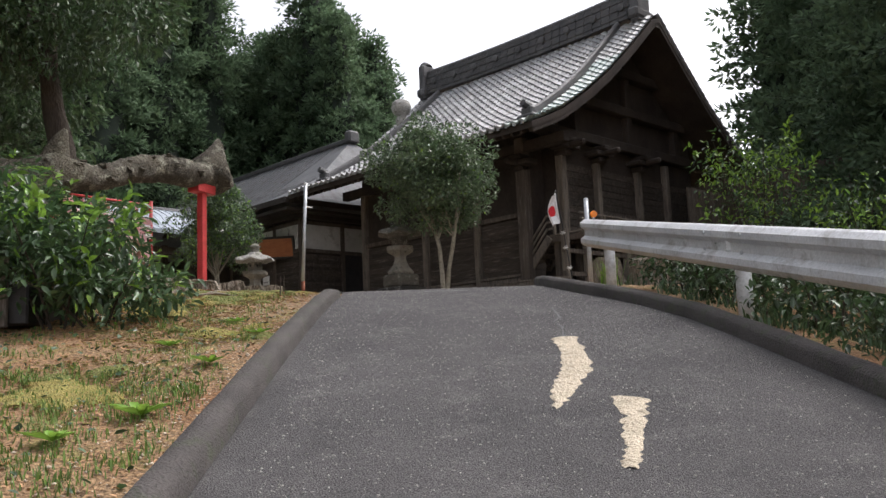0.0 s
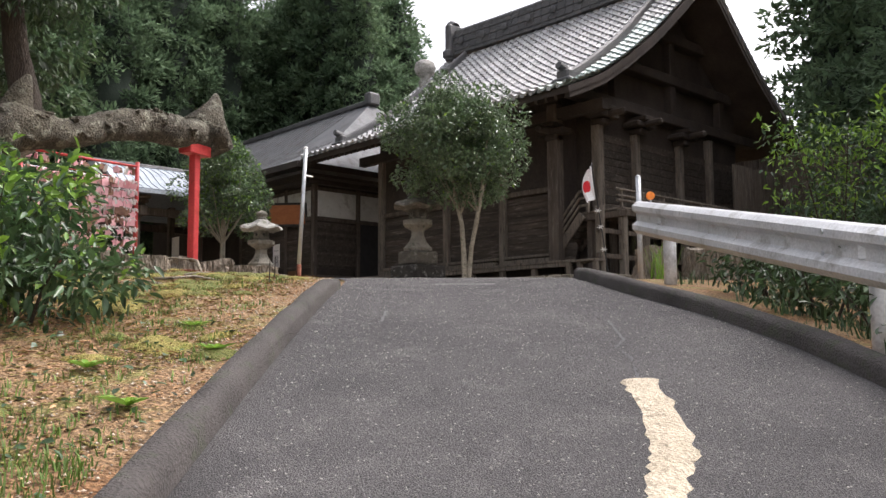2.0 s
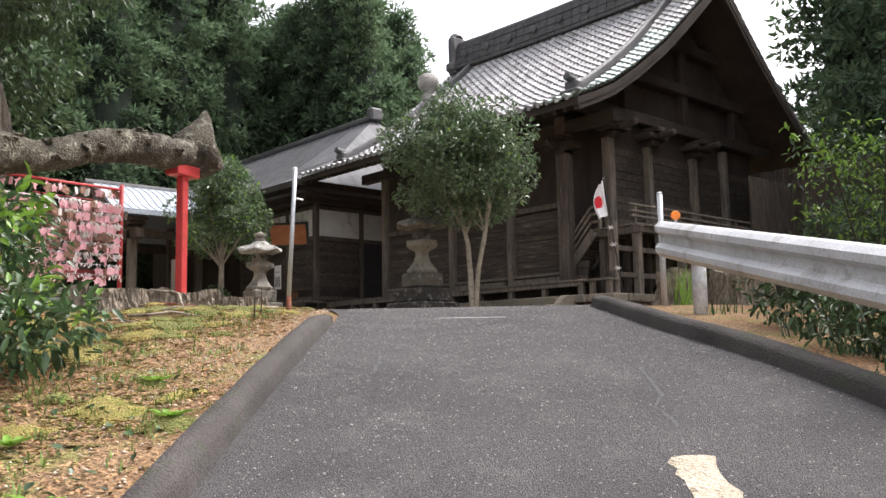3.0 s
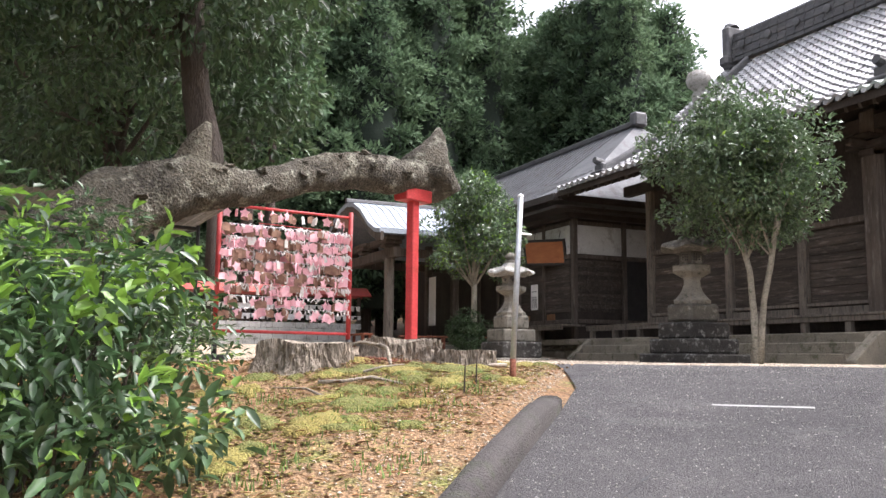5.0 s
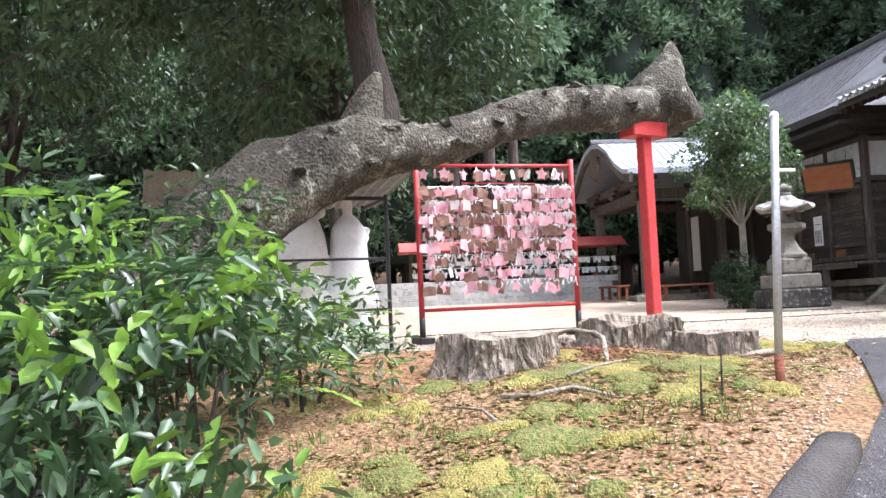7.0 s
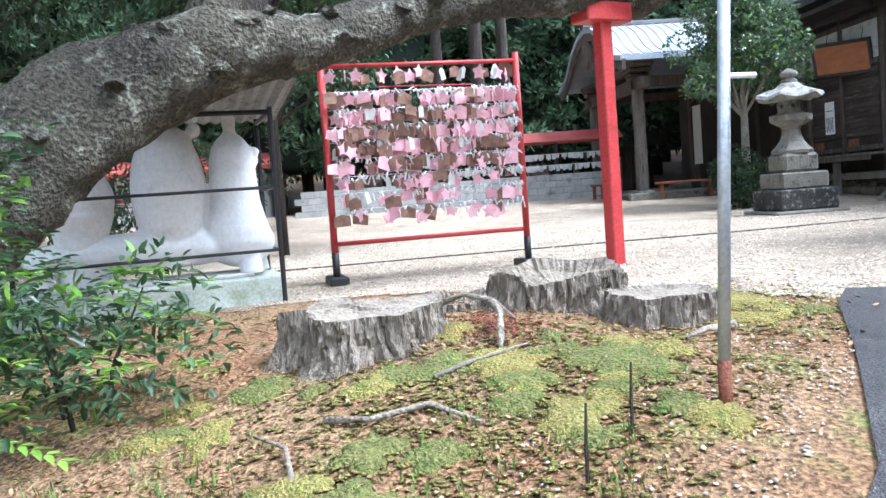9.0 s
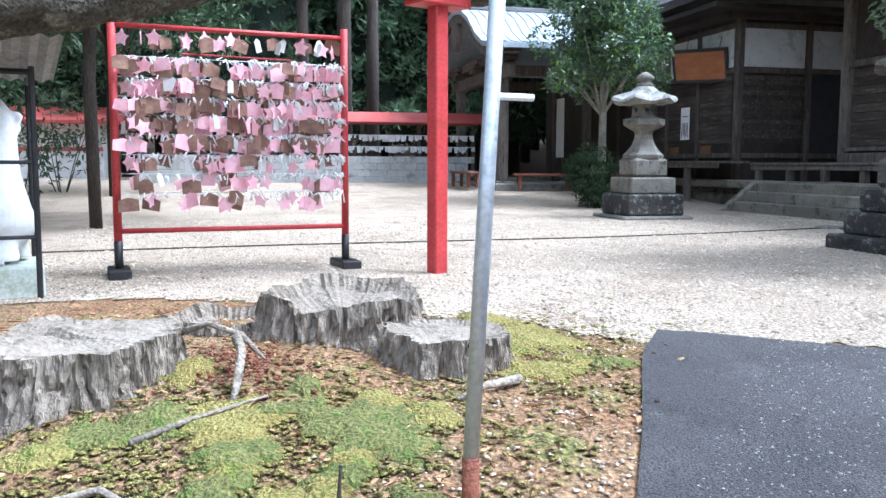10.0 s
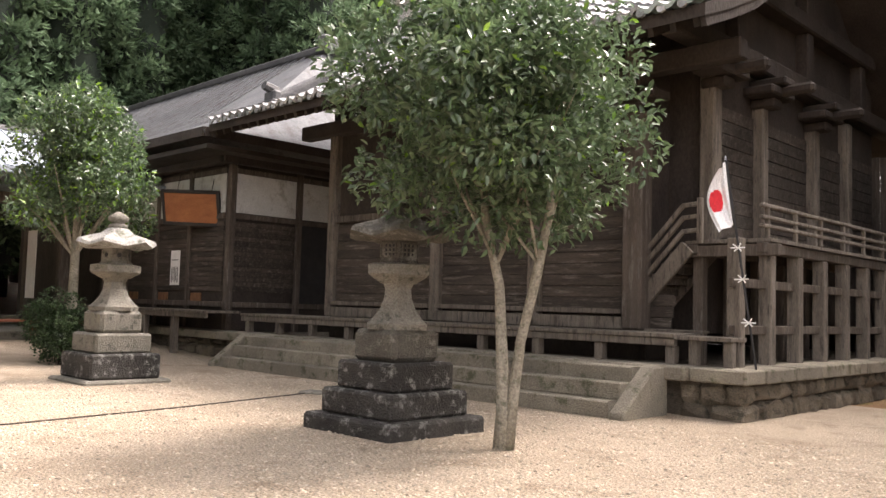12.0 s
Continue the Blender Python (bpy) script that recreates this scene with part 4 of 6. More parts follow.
tube(bm, [(x, y, z - 0.05), (x, y, z + 0.04)], 0.012, 6)
part("reflector_stem", bm, M_GALV, rail)
pipe = thing("grey_pipe_post", "thin grey steel pipe standing by the guardrail", "post", (7.1, -2.3, 0))
bm = BM()
tube(bm, [(0, 0, -0.15), (0, 0, 1.25)], 0.035, 12)
part("pole", bm, M_GALV, pipe, smooth=True)
bm = BM()
lathe(bm, [(0.037, 0), (0.034, 0.02), (0.015, 0.032)], 12, (0, 0, 1.245))
part("cap", bm, M_GALV, pipe)
bm = BM()
box(bm, -0.05, 0.05, -0.05, 0.05, 0.6, 0.66, 0.01)
part("clamp", bm, M_GALV, pipe)

# ---- lamp pipe by the lane ----
pole = thing("steel_pipe_pole", "leaning galvanised pipe on a rusty stub", "pole", (4.86, -6.03, -0.13))
bm = BM()
tube(bm, [(0, 0, -0.1), (0, 0, 0.19)], 0.027, 14)
part("rusty_stub", bm, M_RUST, pole, "rusty steel stub", True)
bm = BM()
tube(bm, [(0, 0, 0.18), (0.008, 0.04, 1.0), (0.012, 0.07, 1.6)], 0.0245, 14)
part("pipe", bm, M_GALV, pole, smooth=True)
bm = BM()
lathe(bm, [(0.026, 0), (0.026, 0.012), (0.018, 0.026), (0.006, 0.032)], 14, (0.012, 0.07, 1.59))
part("cap", bm, M_PAPER, pole, "cream plastic cap", True)
bm = BM()
tube(bm, [(0.01, 0.055, 1.27), (-0.02, 0.19, 1.27)], 0.011, 8)
part("bracket", bm, M_PAPER, pole, "white plastic peg")

# ---- fallen old tree trunk on its red prop ----
TR = [(-0.35, 2.62, 0.2), (0.0, 2.66, 0.26), (0.4, 2.6, 0.23), (0.9, 2.55, 0.28), (1.2, 2.55, 0.27), (1.5, 2.52, 0.24), (1.9, 2.4, 0.235), (2.47, 2.2, 0.21), (3.2, 1.97, 0.22), (3.6, 1.95, 0.28), (3.95, 1.88, 0.32), (4.35, 1.73, 0.37), (4.8, 1.48, 0.4), (5.15, 1.18, 0.41), (5.5, 0.85, 0.41), (5.9, 0.42, 0.41), (6.4, -0.1, 0.45), (6.8, -0.6, 0.5)]


def on_trunk(s, z, side=0.0):
    return (-0.05 + 0.454 * s + 0.891 * side, -4.9 - 0.891 * s + 0.454 * side, z)


fallen = thing("old_leaning_trunk", "thick lichen-covered trunk lying low across a red prop", "tree")
fine = []
sx = np.array([t[0] for t in TR])
for s in np.linspace(-0.35, 6.8, 110):
    fine.append((s, np.interp(s, sx, [t[1] for t in TR]), np.interp(s, sx, [t[2] for t in TR])))
bm = BM()
tube(bm, [on_trunk(s, z, 0.06 * math.sin(s * 2.3)) for s, z, r in fine], [r for s, z, r in fine], 48, True, 0.19, 3)
part("trunk", bm, M_BARK, fallen, smooth=True)
bm = BM()
tip = [on_trunk(-0.12, 2.6), on_trunk(-0.2, 2.85), on_trunk(-0.32, 3.05), on_trunk(-0.4, 3.22), on_trunk(-0.44, 3.38), on_trunk(-0.46, 3.52)]
tube(bm, tip, [0.36, 0.31, 0.22, 0.15, 0.1, 0.03], 20, True, 0.45, 9)
part("broken_stub", bm, M_BARK, fallen, "upright broken branch stub", True)
bm = BM()
tube(bm, [on_trunk(-0.1, 2.68), on_trunk(-0.45, 2.7), on_trunk(-0.72, 2.66), on_trunk(-0.98, 2.66)], [0.27, 0.25, 0.17, 0.04], 18, True, 0.5, 12)
part("broken_end", bm, M_BARK, fallen, "ragged broken end", True)
bm = BM()
tube(bm, [on_trunk(3.95, 1.9), on_trunk(3.86, 2.15), on_trunk(3.8, 2.35), on_trunk(3.74, 2.5), on_trunk(3.67, 2.66)], [0.3, 0.2, 0.15, 0.11, 0.06], 18, True, 0.5, 21)
part("branch_stub", bm, M_BARK, fallen, "short broken branch stub", True)
bm = BM()
tube(bm, [on_trunk(3.62, 1.9, -0.08), on_trunk(3.6, 2.4, -0.12), on_trunk(3.68, 3.0, -0.2), on_trunk(3.75, 3.8, -0.3), on_trunk(3.7, 5.2, -0.4), on_trunk(3.9, 6.4, -0.3)], [0.26, 0.2, 0.17, 0.15, 0.11, 0.04], 16, True, 0.25, 31)
part("live_stem", bm, M_TRUNK, fallen, "dark mossy upright stem", True)
# shelf-like burrs and scales of the bark
for k in range(80):
    q = 0.3 + 5.6 * rng.random()
    zc, rc = np.interp(q, sx, [t[1] for t in TR]), np.interp(q, sx, [t[2] for t in TR])
    a = rng.uniform(-0.5, 3.6)
    o = Vector(on_trunk(q, zc + rc * 0.98 * math.sin(a), 0.06 * math.sin(q * 2.3) + rc * 0.98 * math.cos(a)))
    w = 0.03 + 0.045 * rng.random()
    bm = BM()
    bmesh.ops.create_icosphere(bm, subdivisions=1, radius=1, matrix=Matrix.Translation(o) @ Matrix.Rotation(rng.random() * 6.28, 4, "Z") @ Matrix.Diagonal((w * 1.6, w, w * 0.6, 1)))
    for v in bm.verts:
        v.co += Vector(rng.normal(0, 0.012, 3))
    part("bark_scale", bm, M_BARK, fallen)
prop = thing("red_prop", "red-painted timber prop under the old trunk", "prop", (0.06, -5.02, 0), 25)
block(prop, "post", M_RED, (-0.068, 0.068, -0.068, 0.068, -0.05, 2.3), 0.012)
block(prop, "cap_beam", M_RED, (-0.13, 0.13, -0.27, 0.27, 2.28, 2.46), 0.012)

# ---- votive plaque rack ----
rack = thing("plaque_rack", "red pipe rack hung with pink and wooden plaques", "rack")
PL, PR = Vector((-0.253, -7.69, 0)), Vector((-0.577, -5.747, 0))
ax = (PR - PL).normalized()
nrm = Vector((ax.y, -ax.x, 0))
for p in (PL, PR):
    bm = BM()
    tube(bm, [(p.x, p.y, 0.3), (p.x, p.y, 2.16)], 0.034, 12)
    part("post", bm, M_RED, rack, smooth=True)
    bm = BM()
    tube(bm, [(p.x, p.y, 0.02), (p.x, p.y, 0.3)], 0.036, 12)
    part("post_foot", bm, M_BLACK, rack, "black-painted post foot", True)
    bm = BM()
    box(bm, -0.09, 0.09, -0.22, 0.22, -0.01, 0.07, 0.01, Matrix.Translation(p) @ Matrix.Rotation(math.atan2(ax.y, ax.x), 4, "Z"))
    part("foot_channel", bm, M_BLACK, rack, "black steel channel foot")
for z in (0.38, 2.08):
    bm = BM()
    tube(bm, [(PL.x, PL.y, z), (PR.x, PR.y, z)], 0.022, 10)
    part("rail", bm, M_RED, rack, smooth=True)
LINES = [2.05, 1.83, 1.66, 1.5, 1.35, 1.19, 1.02, 0.86, 0.7]
for z in LINES[1:]:
    bm = BM()
    tube(bm, [(PL.x, PL.y, z), (PR.x, PR.y, z)], 0.004, 4)
    part("wire", bm, M_GALV, rack)


def plate(V, F, c, w, h, shape, tilt, yaw):
    """A thin hanging plaque, house-shaped or a five-petal flower."""
    o = len(V)
    if shape == "flower":
        pts = []
        for k in range(15):
            a = 2 * math.pi * k / 15 + math.pi / 2
            pts.append((w * 0.55 * (0.75 + 0.27 * math.cos(5 * (a - math.pi / 2))) * math.cos(a), w * 0.55 * (0.75 + 0.27 * math.cos(5 * (a - math.pi / 2))) * math.sin(a) - w * 0.5))
    else:
        pts = [(-w / 2, -h), (w / 2, -h), (w / 2, -h * 0.2), (0, 0), (-w / 2, -h * 0.2)]
    d = (ax * math.cos(yaw) + nrm * math.sin(yaw))
    out = d.cross(Vector((0, 0, 1)))
    n = len(pts)
    for dd in (0.004, -0.004):
        for a, b in pts:
            ca, sa = math.cos(tilt), math.sin(tilt)
            q = Vector(c) + d * (a * ca - b * sa) + Vector((0, 0, 1)) * (a * sa + b * ca) + out * dd
            V.append(tuple(q))
    F.append(tuple(o + i for i in range(n)))
    F.append(tuple(o + n + i for i in range(n))[::-1])
    for i in range(n):
        j = (i + 1) % n
        F.append((o + j, o + i, o + n + i, o + n + j))


plaque_mats = {"pink": M_PINK, "wood": M_PLAQUE, "paper": M_PAPER}
PW = (PR - PL).length
for li, z in enumerate(LINES):
    dens = [26, 70, 74, 74, 70, 52, 36, 26, 24][li]
    for i in range(dens):
        s = 0.06 + (PW - 0.12) * rng.random()
        side_gap = abs(s - PW * 0.45) < 0.06 and li in (1, 3)
        if side_gap or (li >= 6 and rng.random() < 0.15):
            continue
        r = rng.random()
        kindp = "pink" if r < 0.6 else "wood" if r < 0.9 else "paper"
        shape = "flower" if kindp == "pink" and rng.random() < 0.7 else "house"
        w = 0.135 if shape == "flower" else 0.11 + 0.07 * rng.random()
        if kindp == "paper":
            w = 0.05
        c = PL + ax * s + nrm * (rng.normal(0, 0.045) + 0.02) + Vector((0, 0, z + 0.02 - 0.07 * rng.random()))
        V, F = [], []
        plate(V, F, c, w, 0.1 + 0.04 * rng.random() if kindp != "paper" else 0.12, shape, rng.normal(0, 0.2), rng.normal(0, 0.5))
        ob = new("plaque" if kindp != "paper" else "paper_slip", mesh_of("plaque", V, F, plaque_mats[kindp]))
        ob.parent = rack
bm = BM()
tube(bm, [PL + ax * 0.55 + Vector((0, 0, 1.87)), PL + ax * 1.5 + Vector((0, 0, 1.86))], 0.009, 6)
part("thin_rail", bm, M_RED, rack)
# strips tied along each wire, thickest towards the right-hand post
for li, z in enumerate(LINES[1:]):
    V, F = [], []
    for i in range(130 if li < 6 else 50):
        q = rng.random()
        c = PL + ax * (0.08 + (PW - 0.12) * (q if i % 3 else 1 - 0.45 * q * q)) + nrm * rng.normal(0.03, 0.04) + Vector((0, 0, z + rng.normal(0, 0.012)))
        o = len(V)
        w, h, sw = 0.004 + 0.006 * rng.random(), 0.025 + 0.07 * rng.random() ** 2, rng.normal(0, 0.025)
        V += [tuple(c - ax * w), tuple(c + ax * w), tuple(c + ax * (w + sw) + Vector((0, 0, -h)) + nrm * 0.02), tuple(c - ax * (w - sw) + Vector((0, 0, -h)))]
        F.append((o, o + 1, o + 2, o + 3))
    ob = new("knotted_paper_garland", mesh_of("knotted_paper_garland", V, F, M_PAPER))
    ob.parent = rack
    tagged(ob, "white paper strips knotted on a wire", kind="stuff")


# ---- stone lanterns ----
def lantern(name, cx, cy, H, rz, dark, label):
    L = thing(name, label, "stone lantern", (cx, cy, 0), rz, "stone lanterns")
    k = H / 2.6
    q = math.pi / 4
    sq = 2 ** 0.5

    def tier(nm, w, z0, z1, m, bev=0.03):
        return block(L, nm, m, (-w / 2, w / 2, -w / 2, w / 2, z0 * k, z1 * k), bev)
    lo = M_STONEDARK if dark else M_STONE
    box_m = M_STONEMID if dark else M_STONE
    cap_m = M_STONEMID if dark else M_STONEPALE
    tier("ground_slab", 1.36, -0.04, 0.17 if dark else 0.06, lo)
    tier("lower_tier", 1.1, 0.17 if dark else 0.06, 0.44, M_STONEDARK)
    tier("middle_tier", 0.88, 0.44, 0.74, lo)
    tier("upper_tier", 0.66, 0.74, 1.08, box_m, 0.05)
    bm = BM()
    lathe(bm, [(r * sq * 0.72 * k, z * k) for r, z in ((0.36, 1.08), (0.37, 1.14), (0.31, 1.19), (0.22, 1.3), (0.17, 1.42), (0.16, 1.52), (0.2, 1.6))], 6, turn=0.3)
    part("shaft", bm, M_STONE, L, "flared six-sided shaft")
    bm = BM()
    lathe(bm, [(r * k, z * k) for r, z in ((0.22, 1.58), (0.36, 1.66), (0.38, 1.68), (0.38, 1.78), (0.3, 1.8))], 6, turn=0.3)
    part("platform", bm, M_STONE, L)
    bm = BM()
    lathe(bm, [(0.235 * k, 1.78 * k), (0.245 * k, 1.82 * k), (0.225 * k, 1.84 * k), (0.22 * k, 2.04 * k), (0.235 * k, 2.08 * k)], 6, turn=0.3)
    part("fire_box", bm, box_m, L, "six-sided stone fire box")
    for i in range(6):
        a, b = 0.3 + i * math.pi / 3, 0.3 + (i + 1) * math.pi / 3
        mid = (a + b) / 2
        m = pose(0, 0, 0, 0, 0, math.degrees(mid)) @ Matrix.Translation((0.195 * k, 0, 1.94 * k))
        # no hole is cut: the black piece paints the opening's inner shade
        bm = BM()
        if dark:
            box(bm, -0.012, 0.004, -0.07 * k, 0.07 * k, -0.07 * k, 0.07 * k, 0, m)
        else:
            lathe(bm, [(0.035 * k, 0), (0.035 * k, 0.012)], 10)
            bmesh.ops.transform(bm, matrix=m @ Matrix.Rotation(math.pi / 2, 4, "Y") @ Matrix.Translation((0, 0, -0.006)), verts=bm.verts)
        part("window", bm, M_BLACK, L, "black plate for the shaded window opening")
        if dark:
            bm = BM()
            for o in (-0.07, -0.024, 0.024, 0.07):
                box(bm, 0.002, 0.016, (o - 0.009) * k, (o + 0.009) * k, -0.075 * k, 0.075 * k, 0, m)
                box(bm, 0.003, 0.015, -0.075 * k, 0.075 * k, (o - 0.009) * k, (o + 0.009) * k, 0, m)
            part("lattice", bm, box_m, L, "stone window lattice")
    bm = BM()
    prof = [(0.24, 2.04), (0.5, 2.07), (0.58, 2.1), (0.55, 2.15), (0.4, 2.2), (0.25, 2.28), (0.16, 2.36)]
    lathe(bm, [(r * k, z * k) for r, z in prof], 12, turn=0.3)
    for v in bm.verts:
        a = math.atan2(v.co.y, v.co.x) - 0.3
        r = math.hypot(v.co.x, v.co.y)
        c = math.cos(6 * a)
        if r > 0.3 * k:
            v.co.z += 0.035 * k * c
            v.co.x *= 1 + 0.05 * c
            v.co.y *= 1 + 0.05 * c
    part("cap_stone", bm, cap_m, L, "upswept six-sided cap stone")
    bm = BM()
    lathe(bm, [(r * k, z * k) for r, z in ((0.12, 2.34), (0.15, 2.38), (0.13, 2.42), (0.09, 2.44), (0.15, 2.48), (0.16, 2.53), (0.1, 2.58), (0.03, 2.62))], 12)
    part("finial", bm, box_m, L, "lotus-bud finial", True)
    return L


lantern("stone_lantern", -0.68, 0.66, 2.5, 0, True, "tall weathered stone lantern on dark stained tiers")
lantern("stone_lantern", -6.97, 0.45, 2.6, 0, False, "tall pale stone lantern with a lichen-whitened cap")


# ---- stumps ----
def stump(cx, cy, z0, z1, r0, r1, label, seed, hollow=False):
    S = thing("tree_stump", label, "stump", (cx, cy, z0), 0, "old stumps")
    n, h = 190, z1 - z0
    rows = []
    bm = BM()
    for i, t in enumerate(np.linspace(0, 1, 14)):
        ring = []
        for k in range(n):
            a = 2 * math.pi * k / n
            d = Vector((math.cos(a), math.sin(a), 0))
            rr = (r0 + (r1 - r0) * (1 - (1 - t) ** 2.2))
            lobe = 0.16 * noise.noise(d * 1.7 + Vector((seed, 0, 0))) + (0.1 + 0.3 * (1 - t) ** 1.5) * noise.noise(Vector((math.cos(a) * 2.8 + seed, math.sin(a) * 2.8, t * 0.5)))
            plate_n = noise.noise(Vector((math.cos(a) * 8 + seed, math.sin(a) * 8, t * 3.0)))
            rr *= 1 + lobe + 0.11 * (0.5 - min(1.0, abs(plate_n) * 2.6)) * -1 + 0.05 * noise.noise(Vector((math.cos(a) * 17, math.sin(a) * 17 + seed, t * 6))) + 0.34 * (1 - t) ** 3
            top = h * (1 + 0.14 * noise.noise(d * 1.3 + Vector((0, seed, 0)))) if not hollow else h * (0.92 + 0.3 * noise.noise(d * 1.6 + Vector((0, seed, 0))))
            ring.append(bm.verts.new((d.x * rr, d.y * rr, -0.12 + (top + 0.12) * t)))
        rows.append(ring)
    for a, b in zip(rows, rows[1:]):
        for k in range(n):
            bm.faces.new((a[k], a[(k + 1) % n], b[(k + 1) % n], b[k]))
    part("bark", bm, M_STUMP, S)
    bm = BM()
    last = [v.co.copy() for v in bpy.data.meshes[S.children[0].data.name].vertices][-n:]
    ring = [bm.verts.new(v) for v in last]
    for f in (0.86, 0.6, 0.3):
        nr = [bm.verts.new((v.x * f, v.y * f, v.z + (-0.015 if not hollow else -0.06 - 0.35 * h * (1 - f)) + 0.02 * noise.noise(v * 6 * f))) for v in last]
        for k in range(n):
            bm.faces.new((ring[k], ring[(k + 1) % n], nr[(k + 1) % n], nr[k]))
        ring = nr
    bm.faces.new(ring)
    part("cut_face", bm, M_STUMPTOP, S, "pale weathered cut face")
    return S


stump(3.3, -7.4, -0.15, 0.2, 0.56, 0.41, "grey weathered stump with a flat cut top", 1.0)
stump(2.62, -6.15, -0.12, 0.27, 0.72, 0.44, "large hollow grey stump with a ragged rim", 5.0, True)
stump(3.3, -5.72, -0.12, 0.14, 0.44, 0.29, "low split grey stump touched by moss", 9.0)
stump(2.3, -6.78, -0.12, 0.1, 0.5, 0.34, "low hollow grey stump beside the large one", 23.0, True)
stump(6.6, -1.2, -0.05, 0.42, 0.32, 0.26, "cut log stump with tan split wood", 14.0)
stump(7.25, -0.75, -0.2, 0.4, 0.42, 0.36, "cut log stump with tan split wood", 18.0)

# ---- statues in their shelter ----
shelter = thing("open_shelter", "black steel shelter with a corrugated roof", "shelter", (0.72, -8.1, 0), -76)
# local x runs along the front, away from the rack; local y to the back
for x, y in ((0.0, 0.0), (2.2, 0.0), (0.0, 0.95), (0.92, 0.95), (2.2, 0.95)):
    bm = BM()
    tube(bm, [(x, -y, -0.05), (x, -y, 1.62)], 0.022, 8)
    part("post", bm, M_BLACK, shelter)
for z in (0.42, 0.95, 1.58):
    bm = BM()
    tube(bm, [(0, 0, z), (2.2, 0, z)], 0.014 if z < 1.5 else 0.022, 6)
    part("bar", bm, M_BLACK, shelter)
    bm = BM()
    tube(bm, [(0, 0, z), (0, -0.95, z)], 0.014 if z < 1.5 else 0.022, 6)
    part("bar", bm, M_BLACK, shelter)
V, F = [], []
n = 90
for i in range(n + 1):
    x = -0.2 + 2.6 * i / n
    dz = 0.014 * math.sin(i * 1.57)
    V += [(x, 0.3, 1.8 + dz), (x, -1.15, 1.62 + dz)]
for i in range(n):
    F.append((2 * i, 2 * i + 2, 2 * i + 3, 2 * i + 1))
ob = new("corrugated_roof", mesh_of("corrugated_roof", V, F, M_CORRUGATED))
ob.parent = shelter
tagged(ob, "grey corrugated roof sheet")
plinth = thing("statue_plinth", "pale green concrete plinth under white statues", "plinth", (0.72, -8.1, 0), -76)
block(plinth, "slab", M_PLINTH, (-0.04, 2.3, -0.85, -0.1, -0.08, 0.2), 0.02)
block(plinth, "board", M_PLASTER, (0.22, 2.2, -0.8, -0.15, 0.2, 0.235), 0.01)


def statue(label, balls, loops):
    """One smooth cast body from ellipsoids (centre, radii) and turned pieces (place, profile)."""
    bm = BM()
    for (x, y, z), (a, b, c) in balls:
        bmesh.ops.create_uvsphere(bm, u_segments=24, v_segments=14, radius=1, matrix=Matrix.Translation((x, y, z)) @ Matrix.Diagonal((a, b, c, 1)))
    for at, prof in loops:
        lathe(bm, prof, 24, at)
    bmesh.ops.recalc_face_normals(bm, faces=bm.faces[:])
    me = bpy.data.meshes.new("statue")
    bm.to_mesh(me)
    bm.free()
    me.materials.append(M_WHITE)
    ob = new("statue", me)
    fuse = ob.modifiers.new("fuse", "REMESH")
    fuse.mode, fuse.voxel_size, fuse.use_smooth_shade = "VOXEL", 0.018, True
    soften = ob.modifiers.new("soften", "SMOOTH")
    soften.factor, soften.iterations = 0.5, 4
    ob.matrix_world = pose(0.72, -8.1, 0.225, 0, 0, -76) @ pose(-0.2, -0.48, 0)
    return tagged(ob, label, "statue", "white statues")


neck = [(0.24, 0.18), (0.29, 0.26), (0.285, 0.38), (0.245, 0.52), (0.215, 0.66), (0.205, 0.84), (0.2, 0.98), (0.175, 1.1), (0.11, 1.19), (0.06, 1.23), (0.05, 1.26), (0.06, 1.3), (0.062, 1.36), (0.045, 1.42), (0.01, 1.45)]
egg = [(0.2, 0.12), (0.19, 0.2), (0.21, 0.3), (0.27, 0.44), (0.31, 0.62), (0.315, 0.82), (0.29, 1.0), (0.235, 1.16), (0.15, 1.28), (0.05, 1.34)]
statue("smooth white-painted reclining figure with upright necks", [((1.25, 0, 0.26), (1.05, 0.24, 0.17)), ((0.48, 0, 0.27), (0.3, 0.25, 0.22)), ((0.31, 0.0, 0.98), (0.045, 0.06, 0.05)), ((0.3, 0.0, 1.06), (0.05, 0.06, 0.045)), ((0.8, 0.0, 1.27), (0.06, 0.07, 0.07))],
       [((0.5, 0, 0), neck), ((1.05, 0, 0), egg), ((0.42, 0.14, 0), [(0.11, 0.0), (0.1, 0.06), (0.085, 0.14), (0.11, 0.26)]), ((0.33, -0.12, 0), [(0.1, 0.0), (0.09, 0.06), (0.08, 0.14), (0.11, 0.26)]), ((2.1, 0.1, 0), [(0.12, 0.0), (0.1, 0.08), (0.13, 0.24)])])
statue("smooth white-painted vase-shaped figure with a ragged top", [((1.78, -0.02, 0.72), (0.29, 0.26, 0.32)), ((1.57, 0.0, 1.02), (0.05, 0.06, 0.08)), ((1.98, 0.0, 0.98), (0.05, 0.06, 0.08))], [((1.78, -0.02, 0), [(0.22, 0.0), (0.2, 0.2), (0.22, 0.42), (0.28, 0.6)])])

